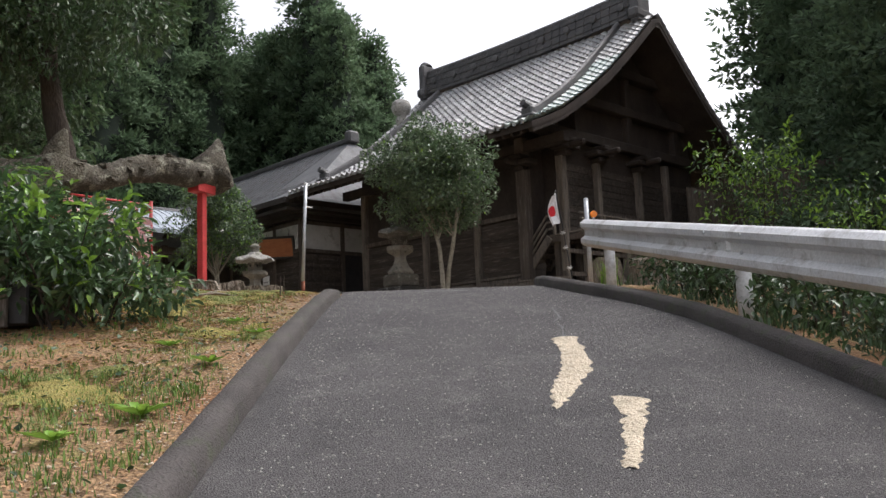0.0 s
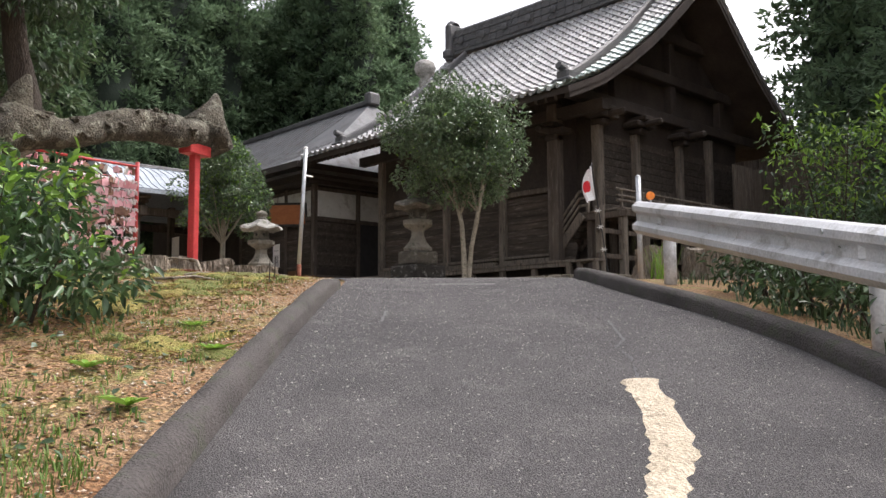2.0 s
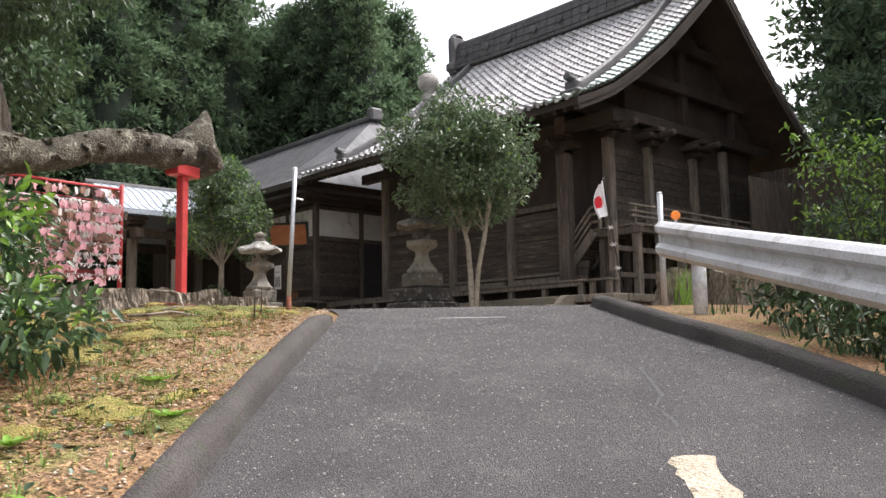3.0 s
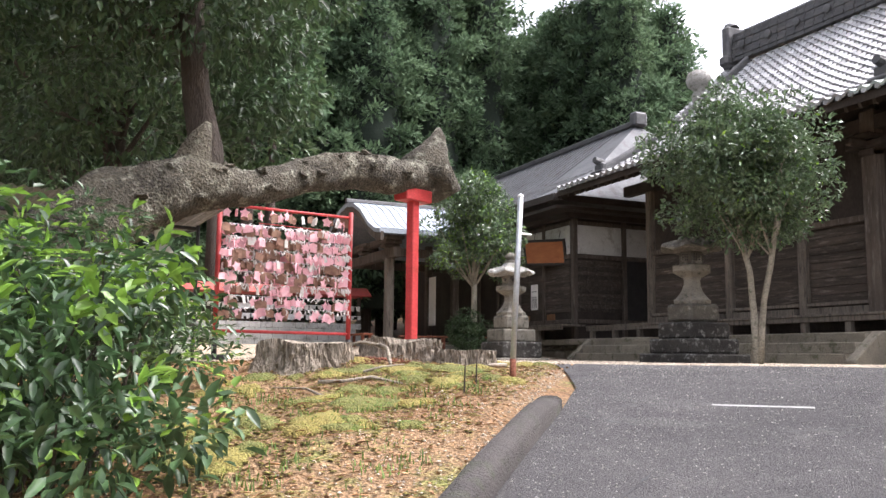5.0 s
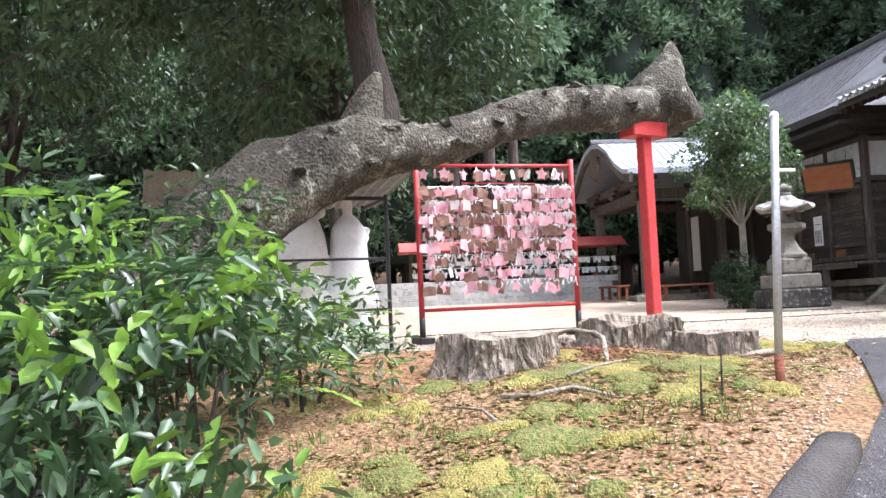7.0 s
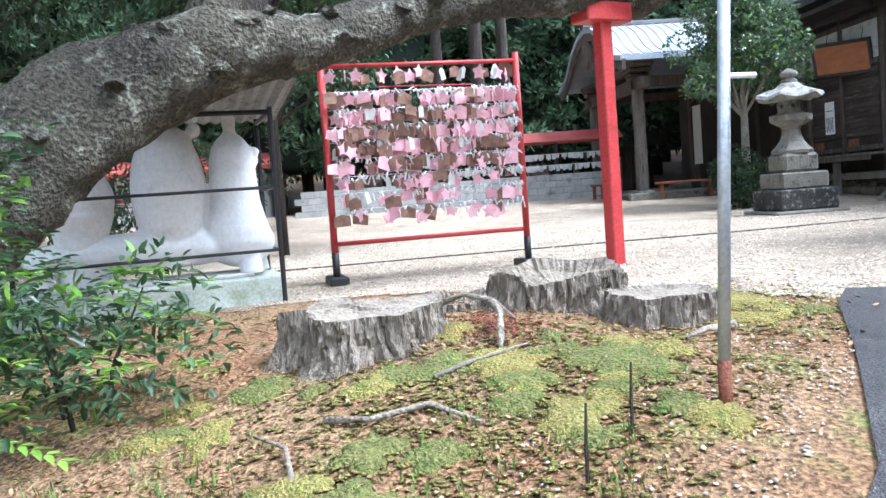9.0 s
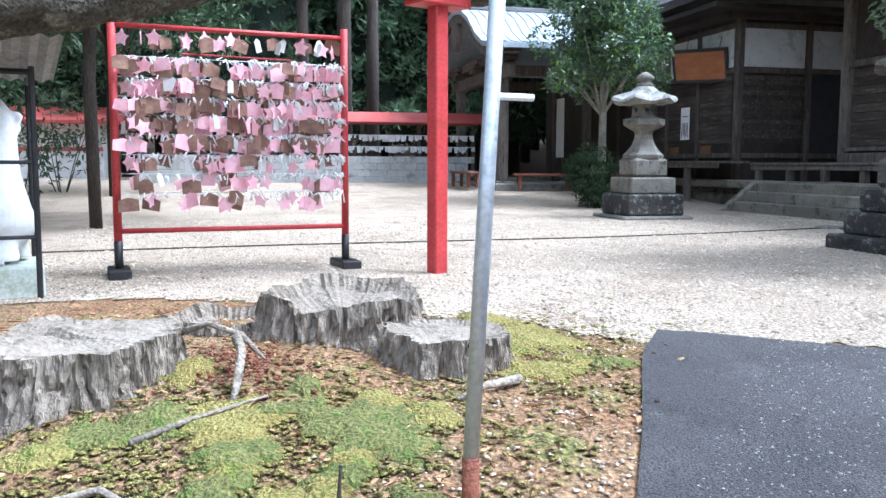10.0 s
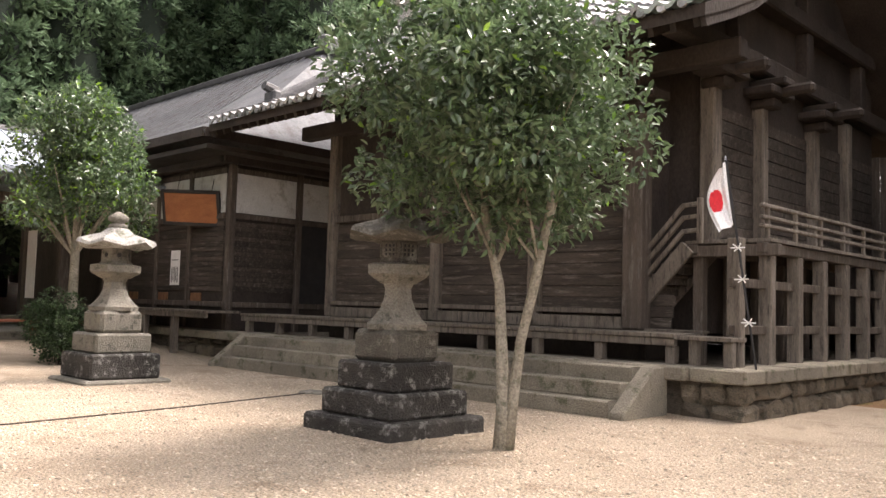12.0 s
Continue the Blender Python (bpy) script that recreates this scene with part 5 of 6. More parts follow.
# ---- flag ----
flag = thing("national_flag", "white flag with a red disc on a leaning pole", "flag", (1.12, 4.98, 0.0))
bm = BM()
tube(bm, [(0.18, -0.06, 0.62), (-0.24, -0.06, 3.32)], 0.016, 8)
part("pole", bm, M_BLACK, flag, "black lacquered pole")
bm = BM()
tube(bm, [(-0.24, -0.06, 3.3), (-0.245, -0.06, 3.36)], [0.02, 0.004], 8)
part("finial", bm, M_GALV, flag)
V, F, S = [], [], []
nx, ny = 48, 36
for j in range(ny + 1):
    for i in range(nx + 1):
        s, t = i / nx, j / ny
        z = 3.27 - 0.82 * t - 0.12 * s
        w = 0.03 + 0.17 * math.sin(math.pi * t ** 0.9) ** 1.1 + 0.05 * t
        x0 = -0.235 + 0.128 * t
        V.append((x0 - w * s, -0.08 - 0.04 * math.sin(s * 9 + t * 2) - 0.3 * s * (0.35 + 0.65 * t), z))
for j in range(ny):
    for i in range(nx):
        p = j * (nx + 1) + i
        F.append((p, p + 1, p + nx + 2, p + nx + 1))
        S.append(1 if ((i + 0.5) / nx - 0.6) ** 2 * 1.4 + ((j + 0.5) / ny - 0.55) ** 2 * 2.2 < 0.075 else 0)
ob = new("cloth", mesh_of("cloth", V, F, [M_FLAGWHITE, M_FLAGRED], True, S))
ob.parent = flag
tagged(ob, "drooping white cloth with red disc")
for z, s in ((2.15, 0), (1.75, 1), (1.2, 0)):
    bm = BM()
    x = 0.18 - 0.1556 * (z - 0.62)
    for k in range(3):
        a = 1.1 * k + s
        tube(bm, [(x - 0.09 * math.cos(a), -0.1, z - 0.05 * math.sin(a)), (x, -0.07, z), (x + 0.1 * math.cos(a), -0.1, z + 0.06 * math.sin(a))], 0.009, 5)
    part("tie", bm, M_PAPER, flag, "white cord tie")


# ---- leaves ----
def leaf_mesh(P, D, U, length, width, fold=0.25):
    """Folded pointed leaves: at P, along D, with U as the leaf's up side."""
    n = len(P)
    D = D / np.linalg.norm(D, axis=1, keepdims=True)
    S = np.cross(D, U)
    S /= np.linalg.norm(S, axis=1, keepdims=True) + 1e-9
    N = np.cross(S, D)
    l, w = length[:, None], width[:, None]
    mid = P + D * l * 0.5 - N * l * 0.03
    pts = [P, P + D * l * 0.3 + S * w * 0.46 + N * w * fold * 0.8, P + D * l * 0.68 + S * w * 0.38 + N * w * fold * 0.6, P + D * l - N * l * 0.1, P + D * l * 0.68 - S * w * 0.38 + N * w * fold * 0.6, P + D * l * 0.3 - S * w * 0.46 + N * w * fold * 0.8]
    V = np.stack(pts, 1).reshape(-1, 3)
    i = np.arange(n)[:, None] * 6
    F = np.concatenate([i + np.array([[0, 1, 2]]), i + np.array([[0, 2, 3]]), i + np.array([[0, 3, 4]]), i + np.array([[0, 4, 5]])], 0)
    return V, F


def fast_mesh(name, V, F, material, slots=None):
    me = bpy.data.meshes.new(name)
    me.vertices.add(len(V))
    me.vertices.foreach_set("co", np.asarray(V, np.float32).ravel())
    me.loops.add(F.size)
    me.loops.foreach_set("vertex_index", F.ravel().astype(np.int32))
    me.polygons.add(len(F))
    me.polygons.foreach_set("loop_start", np.arange(0, F.size, F.shape[1], dtype=np.int32))
    for m in material if isinstance(material, list) else [material]:
        me.materials.append(m)
    if slots is not None:
        me.polygons.foreach_set("material_index", slots.astype(np.int32))
    me.update()
    me.validate()
    return me


def unit(n):
    d = rng.normal(size=(n, 3))
    return d / np.linalg.norm(d, axis=1, keepdims=True)


def crown(name, clumps, per, size, material, parent, label="", up=0.5, young=None, young_part=0.0, droop=0.0, narrow=0.46):
    """Leaves in clumps: each clump (x, y, z, radius) carries leaves mostly on its outer shell."""
    P, D = [], []
    for x, y, z, r in clumps:
        n = int(per * r * r)
        d = unit(n)
        rad = r * (0.55 + 0.5 * rng.random(n) ** 0.6)[:, None]
        p = np.array([[x, y, z]]) + d * rad * np.array([[1, 1, 0.85]])
        P.append(p)
        D.append(d * 0.7 + unit(n) * 0.8 + np.array([[0, 0, -droop]]))
    P, D = np.concatenate(P), np.concatenate(D)
    n = len(P)
    U = unit(n) * (1 - up) + np.array([[0, 0, 1.0]]) * up
    L = size * (0.7 + 0.6 * rng.random(n))
    V, F = leaf_mesh(P, D, U, L, L * narrow)
    slots = None
    mats = material
    if young:
        mats = [material, young]
        slots = np.tile((rng.random(n) < young_part).astype(int), 4)
    ob = new(name, fast_mesh(name, V, F, mats, slots))
    ob.parent = parent
    return tagged(ob, label)


def clump_set(n, cx, cy, cz, rx, rz, r0, r1, power=0.5, taper=0.0):
    out = []
    while len(out) < n:
        d = unit(1)[0] * rng.random() ** power
        z = d[2]
        k = 1 - taper * max(0, z)
        out.append((cx + d[0] * rx * k, cy + d[1] * rx * k, cz + z * rz, r0 + (r1 - r0) * rng.random()))
    return out


def limbs(parent, base, fork, tips, r, material, name="branch"):
    for t in tips:
        bm = BM()
        m = [(fork[i] + t[i]) / 2 + rng.normal(0, 0.06) for i in range(3)]
        tube(bm, [fork, m, t], [r * 0.55, r * 0.4, r * 0.12], 6)
        part(name, bm, material, parent)


# clipped evergreen beside the dark lantern
tree = thing("evergreen_tree", "small round-headed evergreen with a twin trunk", "tree", (0.82, 0.62, 0))
bm = BM()
tube(bm, [(0, 0, -0.1), (0.02, 0, 0.35), (-0.03, 0.02, 0.9), (-0.06, 0, 1.5), (-0.2, -0.05, 2.1), (-0.45, 0.1, 2.9)], [0.085, 0.062, 0.055, 0.05, 0.04, 0.02], 12, True, 0.15, 2)
part("trunk", bm, M_PALEBARK, tree, smooth=True)
bm = BM()
tube(bm, [(0.05, 0.03, -0.05), (0.1, 0.05, 0.5), (0.16, 0.06, 1.0), (0.3, 0.1, 1.6), (0.42, 0.12, 2.2), (0.5, 0.2, 3.2)], [0.065, 0.055, 0.05, 0.045, 0.035, 0.02], 12, True, 0.15, 6)
part("second_trunk", bm, M_PALEBARK, tree, smooth=True)
tips = [(0.8 * math.cos(a), 0.8 * math.sin(a), 2.5 + 0.9 * rng.random()) for a in np.linspace(0, 6.0, 9)]
limbs(tree, None, (-0.1, 0, 1.7), tips[::2], 0.03, M_PALEBARK)
limbs(tree, None, (0.32, 0.1, 1.7), tips[1::2], 0.03, M_PALEBARK)
crown("crown", clump_set(105, -0.1, 0, 3.22, 1.42, 1.22, 0.26, 0.5, 0.42), 1600, 0.088, M_LEAF, tree, "glossy dark green leaves", 0.55, M_NEWLEAF, 0.02)
# taller evergreen behind the pale lantern
tree = thing("evergreen_tree", "slender evergreen tree with a bushy crown", "tree", (-11.0, 1.42, 0.06))
bm = BM()
tube(bm, [(0, 0, -0.1), (0.03, 0, 0.8), (-0.03, 0.03, 1.6), (0.05, 0, 2.6), (0, 0, 4.6)], [0.13, 0.1, 0.09, 0.07, 0.02], 12, True, 0.15, 4)
part("trunk", bm, M_PALEBARK, tree, smooth=True)
limbs(tree, None, (0.0, 0, 2.0), [(1.1 * math.cos(a), 1.1 * math.sin(a), 2.9 + 1.3 * rng.random()) for a in np.linspace(0, 5.5, 8)], 0.06, M_PALEBARK)
crown("crown", clump_set(80, 0, 0, 3.7, 1.45, 1.7, 0.28, 0.5, 0.45, 0.55), 1200, 0.11, M_LEAF, tree, "dark green leaves", 0.5, M_NEWLEAF, 0.12)
low = thing("clipped_shrub", "dense low dark green shrub beside the lantern", "shrub", (-10.2, 0.95, 0.03))
crown("foliage", clump_set(44, 0, 0, 0.62, 0.58, 0.62, 0.16, 0.3), 2600, 0.07, M_DARKLEAF, low)
bm = BM()
tube(bm, [(0, 0, -0.05), (0, 0, 0.5)], [0.05, 0.02], 6)
part("stem", bm, M_TRUNK, low)


# leafy bush on the bank beside the lane
def bush(cx, cy, rx, rz, zc, n, per, leaf, label, material, young, ypart, stems=6, sprout=0, fronds=0):
    g = float(ground_z(cx, cy))
    B = thing("leafy_bush", label, "bush", (cx, cy, g), 0, "bushes beside the lane")
    cl = clump_set(n, 0, 0, zc, rx, rz, 0.13, 0.32, 0.55)
    for k in range(stems):
        a, rr = 6.28 * k / stems, rx * (0.4 + 0.5 * rng.random())
        bm = BM()
        tube(bm, [(0.1 * math.cos(a), 0.1 * math.sin(a), -0.1), (rr * 0.5 * math.cos(a), rr * 0.5 * math.sin(a), zc * 0.6), (rr * math.cos(a), rr * math.sin(a), zc + rz * 0.6)], [0.016, 0.011, 0.004], 6)
        part("stem", bm, M_TRUNK, B)
    crown("foliage", cl, per, leaf, material, B, "", 0.62, young, ypart, 0.25, 0.4)
    for k in range(sprout):
        a, rr = 6.28 * rng.random(), rx * (0.35 + 0.5 * rng.random())
        p0 = np.array([rr * math.cos(a), rr * math.sin(a), zc + rz * (0.1 + 0.5 * rng.random())])
        d0 = np.array([math.cos(a) * 0.6, math.sin(a) * 0.6, 0.6 + 0.5 * rng.random()])
        P = np.array([p0 + d0 * 0.04 * i for i in range(8)])
        D = d0 * 0.5 + unit(8) * 0.8
        V, F = leaf_mesh(P, D, unit(8) * 0.4 + np.array([[0, 0, 0.6]]), leaf * 1.2 * (0.7 + 0.5 * rng.random(8)), leaf * 0.55 * np.ones(8))
        ob = new("young_shoot", fast_mesh("young_shoot", V, F, M_NEWLEAF))
        ob.parent = B
        tagged(ob, "bright yellow-green young shoot")
    for k in range(fronds):
        # a feathered leaf: pairs of leaflets along an arching stalk
        a, rr = 6.28 * rng.random(), rx * rng.random() ** 0.5
        p0 = Vector((rr * math.cos(a) * 0.8, rr * math.sin(a) * 0.8, zc + rz * rng.uniform(-0.7, 0.95)))
        b = a + rng.normal(0, 0.7)
        d0 = Vector((math.cos(b), math.sin(b), rng.uniform(-0.1, 0.6))).normalized()
        ln, m = leaf * (2.6 + 1.6 * rng.random()), 7
        axis = [p0 + d0 * ln * q + Vector((0, 0, -0.35 * ln * q * q)) for q in np.linspace(0, 1, m)]
        across = d0.cross(Vector((0, 0, 1))).normalized()
        P = np.array([p for p in axis[1:] for _ in (0, 1)] + [axis[-1]])
        D = np.array([tuple(d0 * 0.55 + across * e + Vector((0, 0, -0.15))) for p in axis[1:] for e in (1, -1)] + [tuple(d0)])
        U = np.tile([[0, 0, 1.0]], (len(P), 1)) + rng.normal(0, 0.15, (len(P), 3))
        L = leaf * (0.85 + 0.3 * rng.random(len(P)))
        V, F = leaf_mesh(P, D, U, L, L * 0.36, 0.15)
        ob = new("frond", fast_mesh("frond", V, F, M_NEWLEAF if rng.random() < 0.22 else material))
        ob.parent = B
    return B


bush(6.25, -9.85, 0.95, 0.34, 0.78, 44, 520, 0.115, "broad-leaved green bush with bright young shoots", M_BUSHLEAF, M_NEWLEAF, 0.03, 7, 16)
bush(5.5, -9.35, 0.75, 0.26, 0.98, 22, 420, 0.11, "open leafy bush reaching over the moss", M_BUSHLEAF, M_NEWLEAF, 0.12, 4, 10, 20)
bush(6.5, -9.55, 0.85, 0.2, 0.3, 40, 560, 0.115, "low broad-leaved green bush with bright young shoots", M_BUSHLEAF, M_NEWLEAF, 0.05, 4, 10)
bush(5.9, -10.5, 0.8, 0.45, 0.95, 34, 520, 0.115, "broad-leaved green bush with bright young shoots", M_BUSHLEAF, M_NEWLEAF, 0.03, 6, 12)
bush(5.2, -10.7, 1.15, 0.6, 1.15, 46, 480, 0.11, "broad-leaved green bush with bright young shoots", M_BUSHLEAF, M_NEWLEAF, 0.04, 6, 14, 40)
bush(3.9, -9.7, 0.8, 0.6, 1.05, 30, 420, 0.085, "ferny green bush under the old trunk", M_BUSHLEAF, M_NEWLEAF, 0.05, 3, 6, 120)
bush(4.9, -9.3, 0.7, 0.4, 0.75, 30, 560, 0.09, "ferny green bush under the old trunk", M_BUSHLEAF, M_NEWLEAF, 0.05, 3, 6, 50)
bush(3.65, -8.85, 0.68, 0.34, 0.42, 26, 520, 0.075, "low ferny green bush beside the stump", M_BUSHLEAF, M_NEWLEAF, 0.05, 3, 2, 110)
bush(8.2, 1.2, 1.15, 1.15, 1.7, 70, 420, 0.1, "yellow-green shrub behind the guardrail", M_BUSHLEAF, M_NEWLEAF, 0.42, 7, 16)
bush(10.9, -0.6, 1.2, 0.9, 1.7, 60, 420, 0.1, "yellow-green shrub behind the guardrail", M_BUSHLEAF, M_NEWLEAF, 0.42, 7, 10)
bush(13.4, -3.2, 1.4, 0.9, 1.5, 60, 420, 0.1, "yellow-green shrub behind the guardrail", M_BUSHLEAF, M_NEWLEAF, 0.38, 7, 6)
bush(9.9, -2.8, 0.9, 0.45, 0.55, 40, 500, 0.09, "low dark undergrowth below the guardrail", M_DARKLEAF, M_BUSHLEAF, 0.3, 5)
bush(11.9, -4.5, 1.1, 0.5, 0.55, 46, 500, 0.09, "low dark undergrowth below the guardrail", M_DARKLEAF, M_BUSHLEAF, 0.3, 5)
bush(14.2, -6.2, 1.2, 0.6, 0.6, 46, 500, 0.09, "low dark undergrowth below the guardrail", M_DARKLEAF, M_BUSHLEAF, 0.3, 5)
for u, v, r in ((-9.6, 3.45, 0.6), (-10.6, 3.4, 0.65), (-11.6, 3.5, 0.7), (-12.7, 3.45, 0.7), (-13.8, 3.55, 0.75), (-15.0, 3.5, 0.75), (-16.3, 3.6, 0.8), (-17.6, 3.6, 0.8), (-12.2, 4.6, 0.9), (-14.4, 4.7, 0.9), (-16.6, 4.8, 0.9)):
    bush(*xy_of(u, v), r, 0.34, 0.36, 30, 560, 0.085, "low dark undergrowth below the guardrail", M_DARKLEAF, M_BUSHLEAF, 0.5, 4)
bush(9.0, 3.4, 1.6, 1.0, 1.3, 60, 300, 0.1, "dark shrubs beside the hall", M_DARKLEAF, M_BUSHLEAF, 0.3, 5)
bush(4.6, 10.8, 1.6, 1.5, 2.0, 70, 300, 0.12, "dark shrubs beside the hall", M_DARKLEAF, M_BUSHLEAF, 0.3, 5)
bush(6.0, 6.5, 1.5, 1.0, 1.2, 60, 300, 0.1, "dark shrubs beside the hall", M_DARKLEAF, M_BUSHLEAF, 0.3, 5)


for q in ((-9.0, -10.6, 1.3, 0.9), (-11.5, -12.2, 1.6, 1.2), (-8.2, -12.8, 1.5, 1.1), (-14.5, -10.8, 1.5, 1.0), (-5.5, -11.2, 1.3, 0.9)):
    bush(q[0], q[1], q[2], q[3], q[3] + 0.3, 46, 260, 0.13, "dark garden shrub at the yard's edge", M_DARKLEAF, M_BUSHLEAF, 0.35, 5)


# broad dark tree over the yard's edge
def broadleaf(cx, cy, H, R, n, per, label, leaf=0.2):
    g = float(ground_z(cx, cy))
    T = thing("broadleaf_tree", label, "tree", (cx, cy, g))
    bm = BM()
    tube(bm, [(0, 0, -0.2), (0.1, 0, H * 0.2), (-0.1, 0.1, H * 0.45), (0.1, 0, H * 0.8)], [0.1, 0.09, 0.08, 0.03], 12, True, 0.2, cx)
    part("trunk", bm, M_TRUNK, T, smooth=True)
    cl = clump_set(n, 0, 0, H * 0.64, R, H * 0.33, 0.5, 1.15, 0.4)
    for k in range(12):
        c = cl[k * 3]
        bm = BM()
        tube(bm, [(0, 0, H * (0.25 + 0.02 * k)), (c[0] * 0.5, c[1] * 0.5, c[2] * 0.8), c[:3]], [0.06, 0.04, 0.015], 6)
        part("limb", bm, M_TRUNK, T)
    crown("crown", cl, per, leaf, M_DARKLEAF, T, "dark green leaves", 0.6, M_BUSHLEAF, 0.14, 0.35)
    return T


live = clump_set(90, 1.3, -9.1, 4.55, 2.8, 1.35, 0.4, 0.75, 0.5)
for c in live[::8]:
    bm = BM()
    a = Vector(on_trunk(3.74, 3.6 + 1.6 * rng.random(), -0.33))
    tube(bm, [a, (a + Vector(c[:3])) / 2 + Vector((0, 0, 0.25)), Vector(c[:3])], [0.06, 0.04, 0.012], 6)
    part("limb", bm, M_TRUNK, fallen)
crown("crown", live, 620, 0.115, M_DARKLEAF, fallen, "glossy dark green leaves", 0.6, M_BUSHLEAF, 0.3, 0.35)
broadleaf(-6.0, -8.75, 11, 4.4, 120, 260, "large dark broad-leaved tree over the yard's edge")
broadleaf(-1.5, -15.5, 11, 4.6, 110, 260, "large dark broad-leaved tree over the yard's edge")
broadleaf(-10, -16, 12, 5, 110, 220, "large dark broad-leaved tree over the yard's edge", 0.18)
broadleaf(-13.5, -9.5, 9, 3.2, 80, 200, "large dark broad-leaved tree over the yard's edge", 0.18)


# ---- cedars ----
def cedar(H, R, seed, dense=1.0):
    r = np.random.default_rng(seed)
    T = thing("cedar_tree", "tall dark green cedar with drooping sprays", "tree", (0, 0, -100), 0, "cedar wood")
    bm = BM()
    tube(bm, [(0, 0, -1.5), (0, 0, H * 0.5), (0, 0, H * 0.98)], [0.36, 0.24, 0.03], 8)
    part("trunk", bm, M_TRUNK, T)
    # added solid shell, coloured as the crown's inner shade; closes see-through gaps
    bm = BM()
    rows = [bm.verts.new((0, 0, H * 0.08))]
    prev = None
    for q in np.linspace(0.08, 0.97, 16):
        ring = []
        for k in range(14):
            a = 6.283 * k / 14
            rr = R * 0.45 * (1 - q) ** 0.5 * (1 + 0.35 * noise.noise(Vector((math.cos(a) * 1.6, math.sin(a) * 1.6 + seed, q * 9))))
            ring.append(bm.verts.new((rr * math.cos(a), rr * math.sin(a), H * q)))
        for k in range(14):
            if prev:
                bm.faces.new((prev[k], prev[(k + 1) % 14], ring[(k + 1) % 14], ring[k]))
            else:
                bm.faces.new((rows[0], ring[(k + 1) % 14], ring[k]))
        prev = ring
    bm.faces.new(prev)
    part("inner_crown", bm, M_CROWNSHADE, T, "added dark shell for the shade inside the crown", True)
    P, D, L = [], [], []
    nb = int(H * 7.5)
    for i in range(nb):
        t = (i + r.random()) / nb
        z = H * (0.1 + 0.9 * t)
        reach = R * (1 - t) ** 0.48 * (0.6 + 0.5 * r.random()) + 0.25
        a = i * 2.4 + r.normal(0, 0.3)
        d = np.array([math.cos(a), math.sin(a), 0])
        for q in np.arange(0.45, 1.01, max(0.18, 0.75 / max(reach, 1))):
            c = d * reach * q + np.array([0, 0, z - 0.28 * reach * q + 0.16 * reach * q * q]) + r.normal(0, 0.2, 3)
            rad = 0.42 + 0.32 * r.random()
            m = int((30 + 20 * rad) * dense)
            o = r.normal(size=(m, 3))
            o /= np.linalg.norm(o, axis=1, keepdims=True)
            o[:, 2] = np.abs(o[:, 2]) * np.where(r.random(m) < 0.75, 1, -1)
            P.append(c[None] + o * rad * (0.55 + 0.45 * r.random(m))[:, None] * np.array([[1, 1, 0.75]]))
            D.append(o * 0.8 + d[None] * 0.3 + r.normal(0, 0.35, (m, 3)) + np.array([[0, 0, -0.15]]))
            L.append((0.3 + 0.24 * r.random(m)) * dense ** -0.6)
    P, D, L = np.concatenate(P), np.concatenate(D), np.concatenate(L)
    D /= np.linalg.norm(D, axis=1, keepdims=True)
    S = np.cross(D, r.normal(0, 0.5, P.shape) + np.array([[0, 0, 1]]))
    S /= np.linalg.norm(S, axis=1, keepdims=True)
    w = (L * 0.2)[:, None]
    V = np.stack([P, P + D * L[:, None] * 0.5 + S * w - np.array([[0, 0, 0.06]]), P + D * L[:, None], P + D * L[:, None] * 0.5 - S * w - np.array([[0, 0, 0.06]])], 1).reshape(-1, 3)
    k = np.arange(len(P))[:, None] * 4
    F = np.concatenate([k + np.array([[0, 1, 2]]), k + np.array([[0, 2, 3]])], 0)
    ob = new("crown", fast_mesh("crown", V, F, M_CEDAR))
    ob.parent = T
    tagged(ob, "drooping dark green needle sprays")
    return T


protos = [cedar(25, 4.6, 1), cedar(29, 5.0, 2), cedar(21, 4.2, 3), cedar(19, 4.2, 5, 2.6)]
spots = []
for i in range(12):
    spots.append((-28.5 - 3.6 * i + rng.normal(0, 0.6), 18.5 + 1.5 * i + rng.normal(0, 0.8)))
for i in range(9):
    spots.append((-37 - 4.2 * i + rng.normal(0, 1), 24.5 + 2.2 * i + rng.normal(0, 1)))
for i in range(11):
    spots.append((-33.5 + rng.normal(0, 1.2), 13 - 3.9 * i + rng.normal(0, 0.6)))
for i in range(9):
    spots.append((-41 + rng.normal(0, 1.5), 15 - 4.6 * i))
for i in range(7):
    spots.append((-26 + 5.0 * i, -24 + rng.normal(0, 1.5)))
for i in range(9):
    spots.append((-31 - 3.7 * i + rng.normal(0, 0.5), 23.0 + 1.3 * i))
spots += [(-25.4, 17.6), (-30.5, 16.5), (-38, 6), (-37.5, -3), (-37, -12), (-37, 20), (-39, 28), (-46, 30), (-40, 1), (-44, 22)]
spots += [(-31.7, 11.7), (-32.9, 9.3), (-33.7, 6.8), (-33, 3.5), (-28.5, 22.5), (-22.3, 20.8), (-26.2, 21.5), (-32.3, 15.4), (-35.5, 17.5)]
for i in range(13):
    spots.append((-46 + rng.normal(0, 1.5), 20 - 3.7 * i))
for i in range(6):
    spots.append((-30.5 + rng.normal(0, 0.8), 4.5 - 5.2 * i))
spots += [(-1.2, 25.5), (2.6, 22.5), (4.5, 27)]
near_spots = [(6.9, 14.2), (9.6, 10.2), (11.5, 14.0), (13.5, 8.4), (6.2, 19.5), (17.0, 5.0)]
used = set()
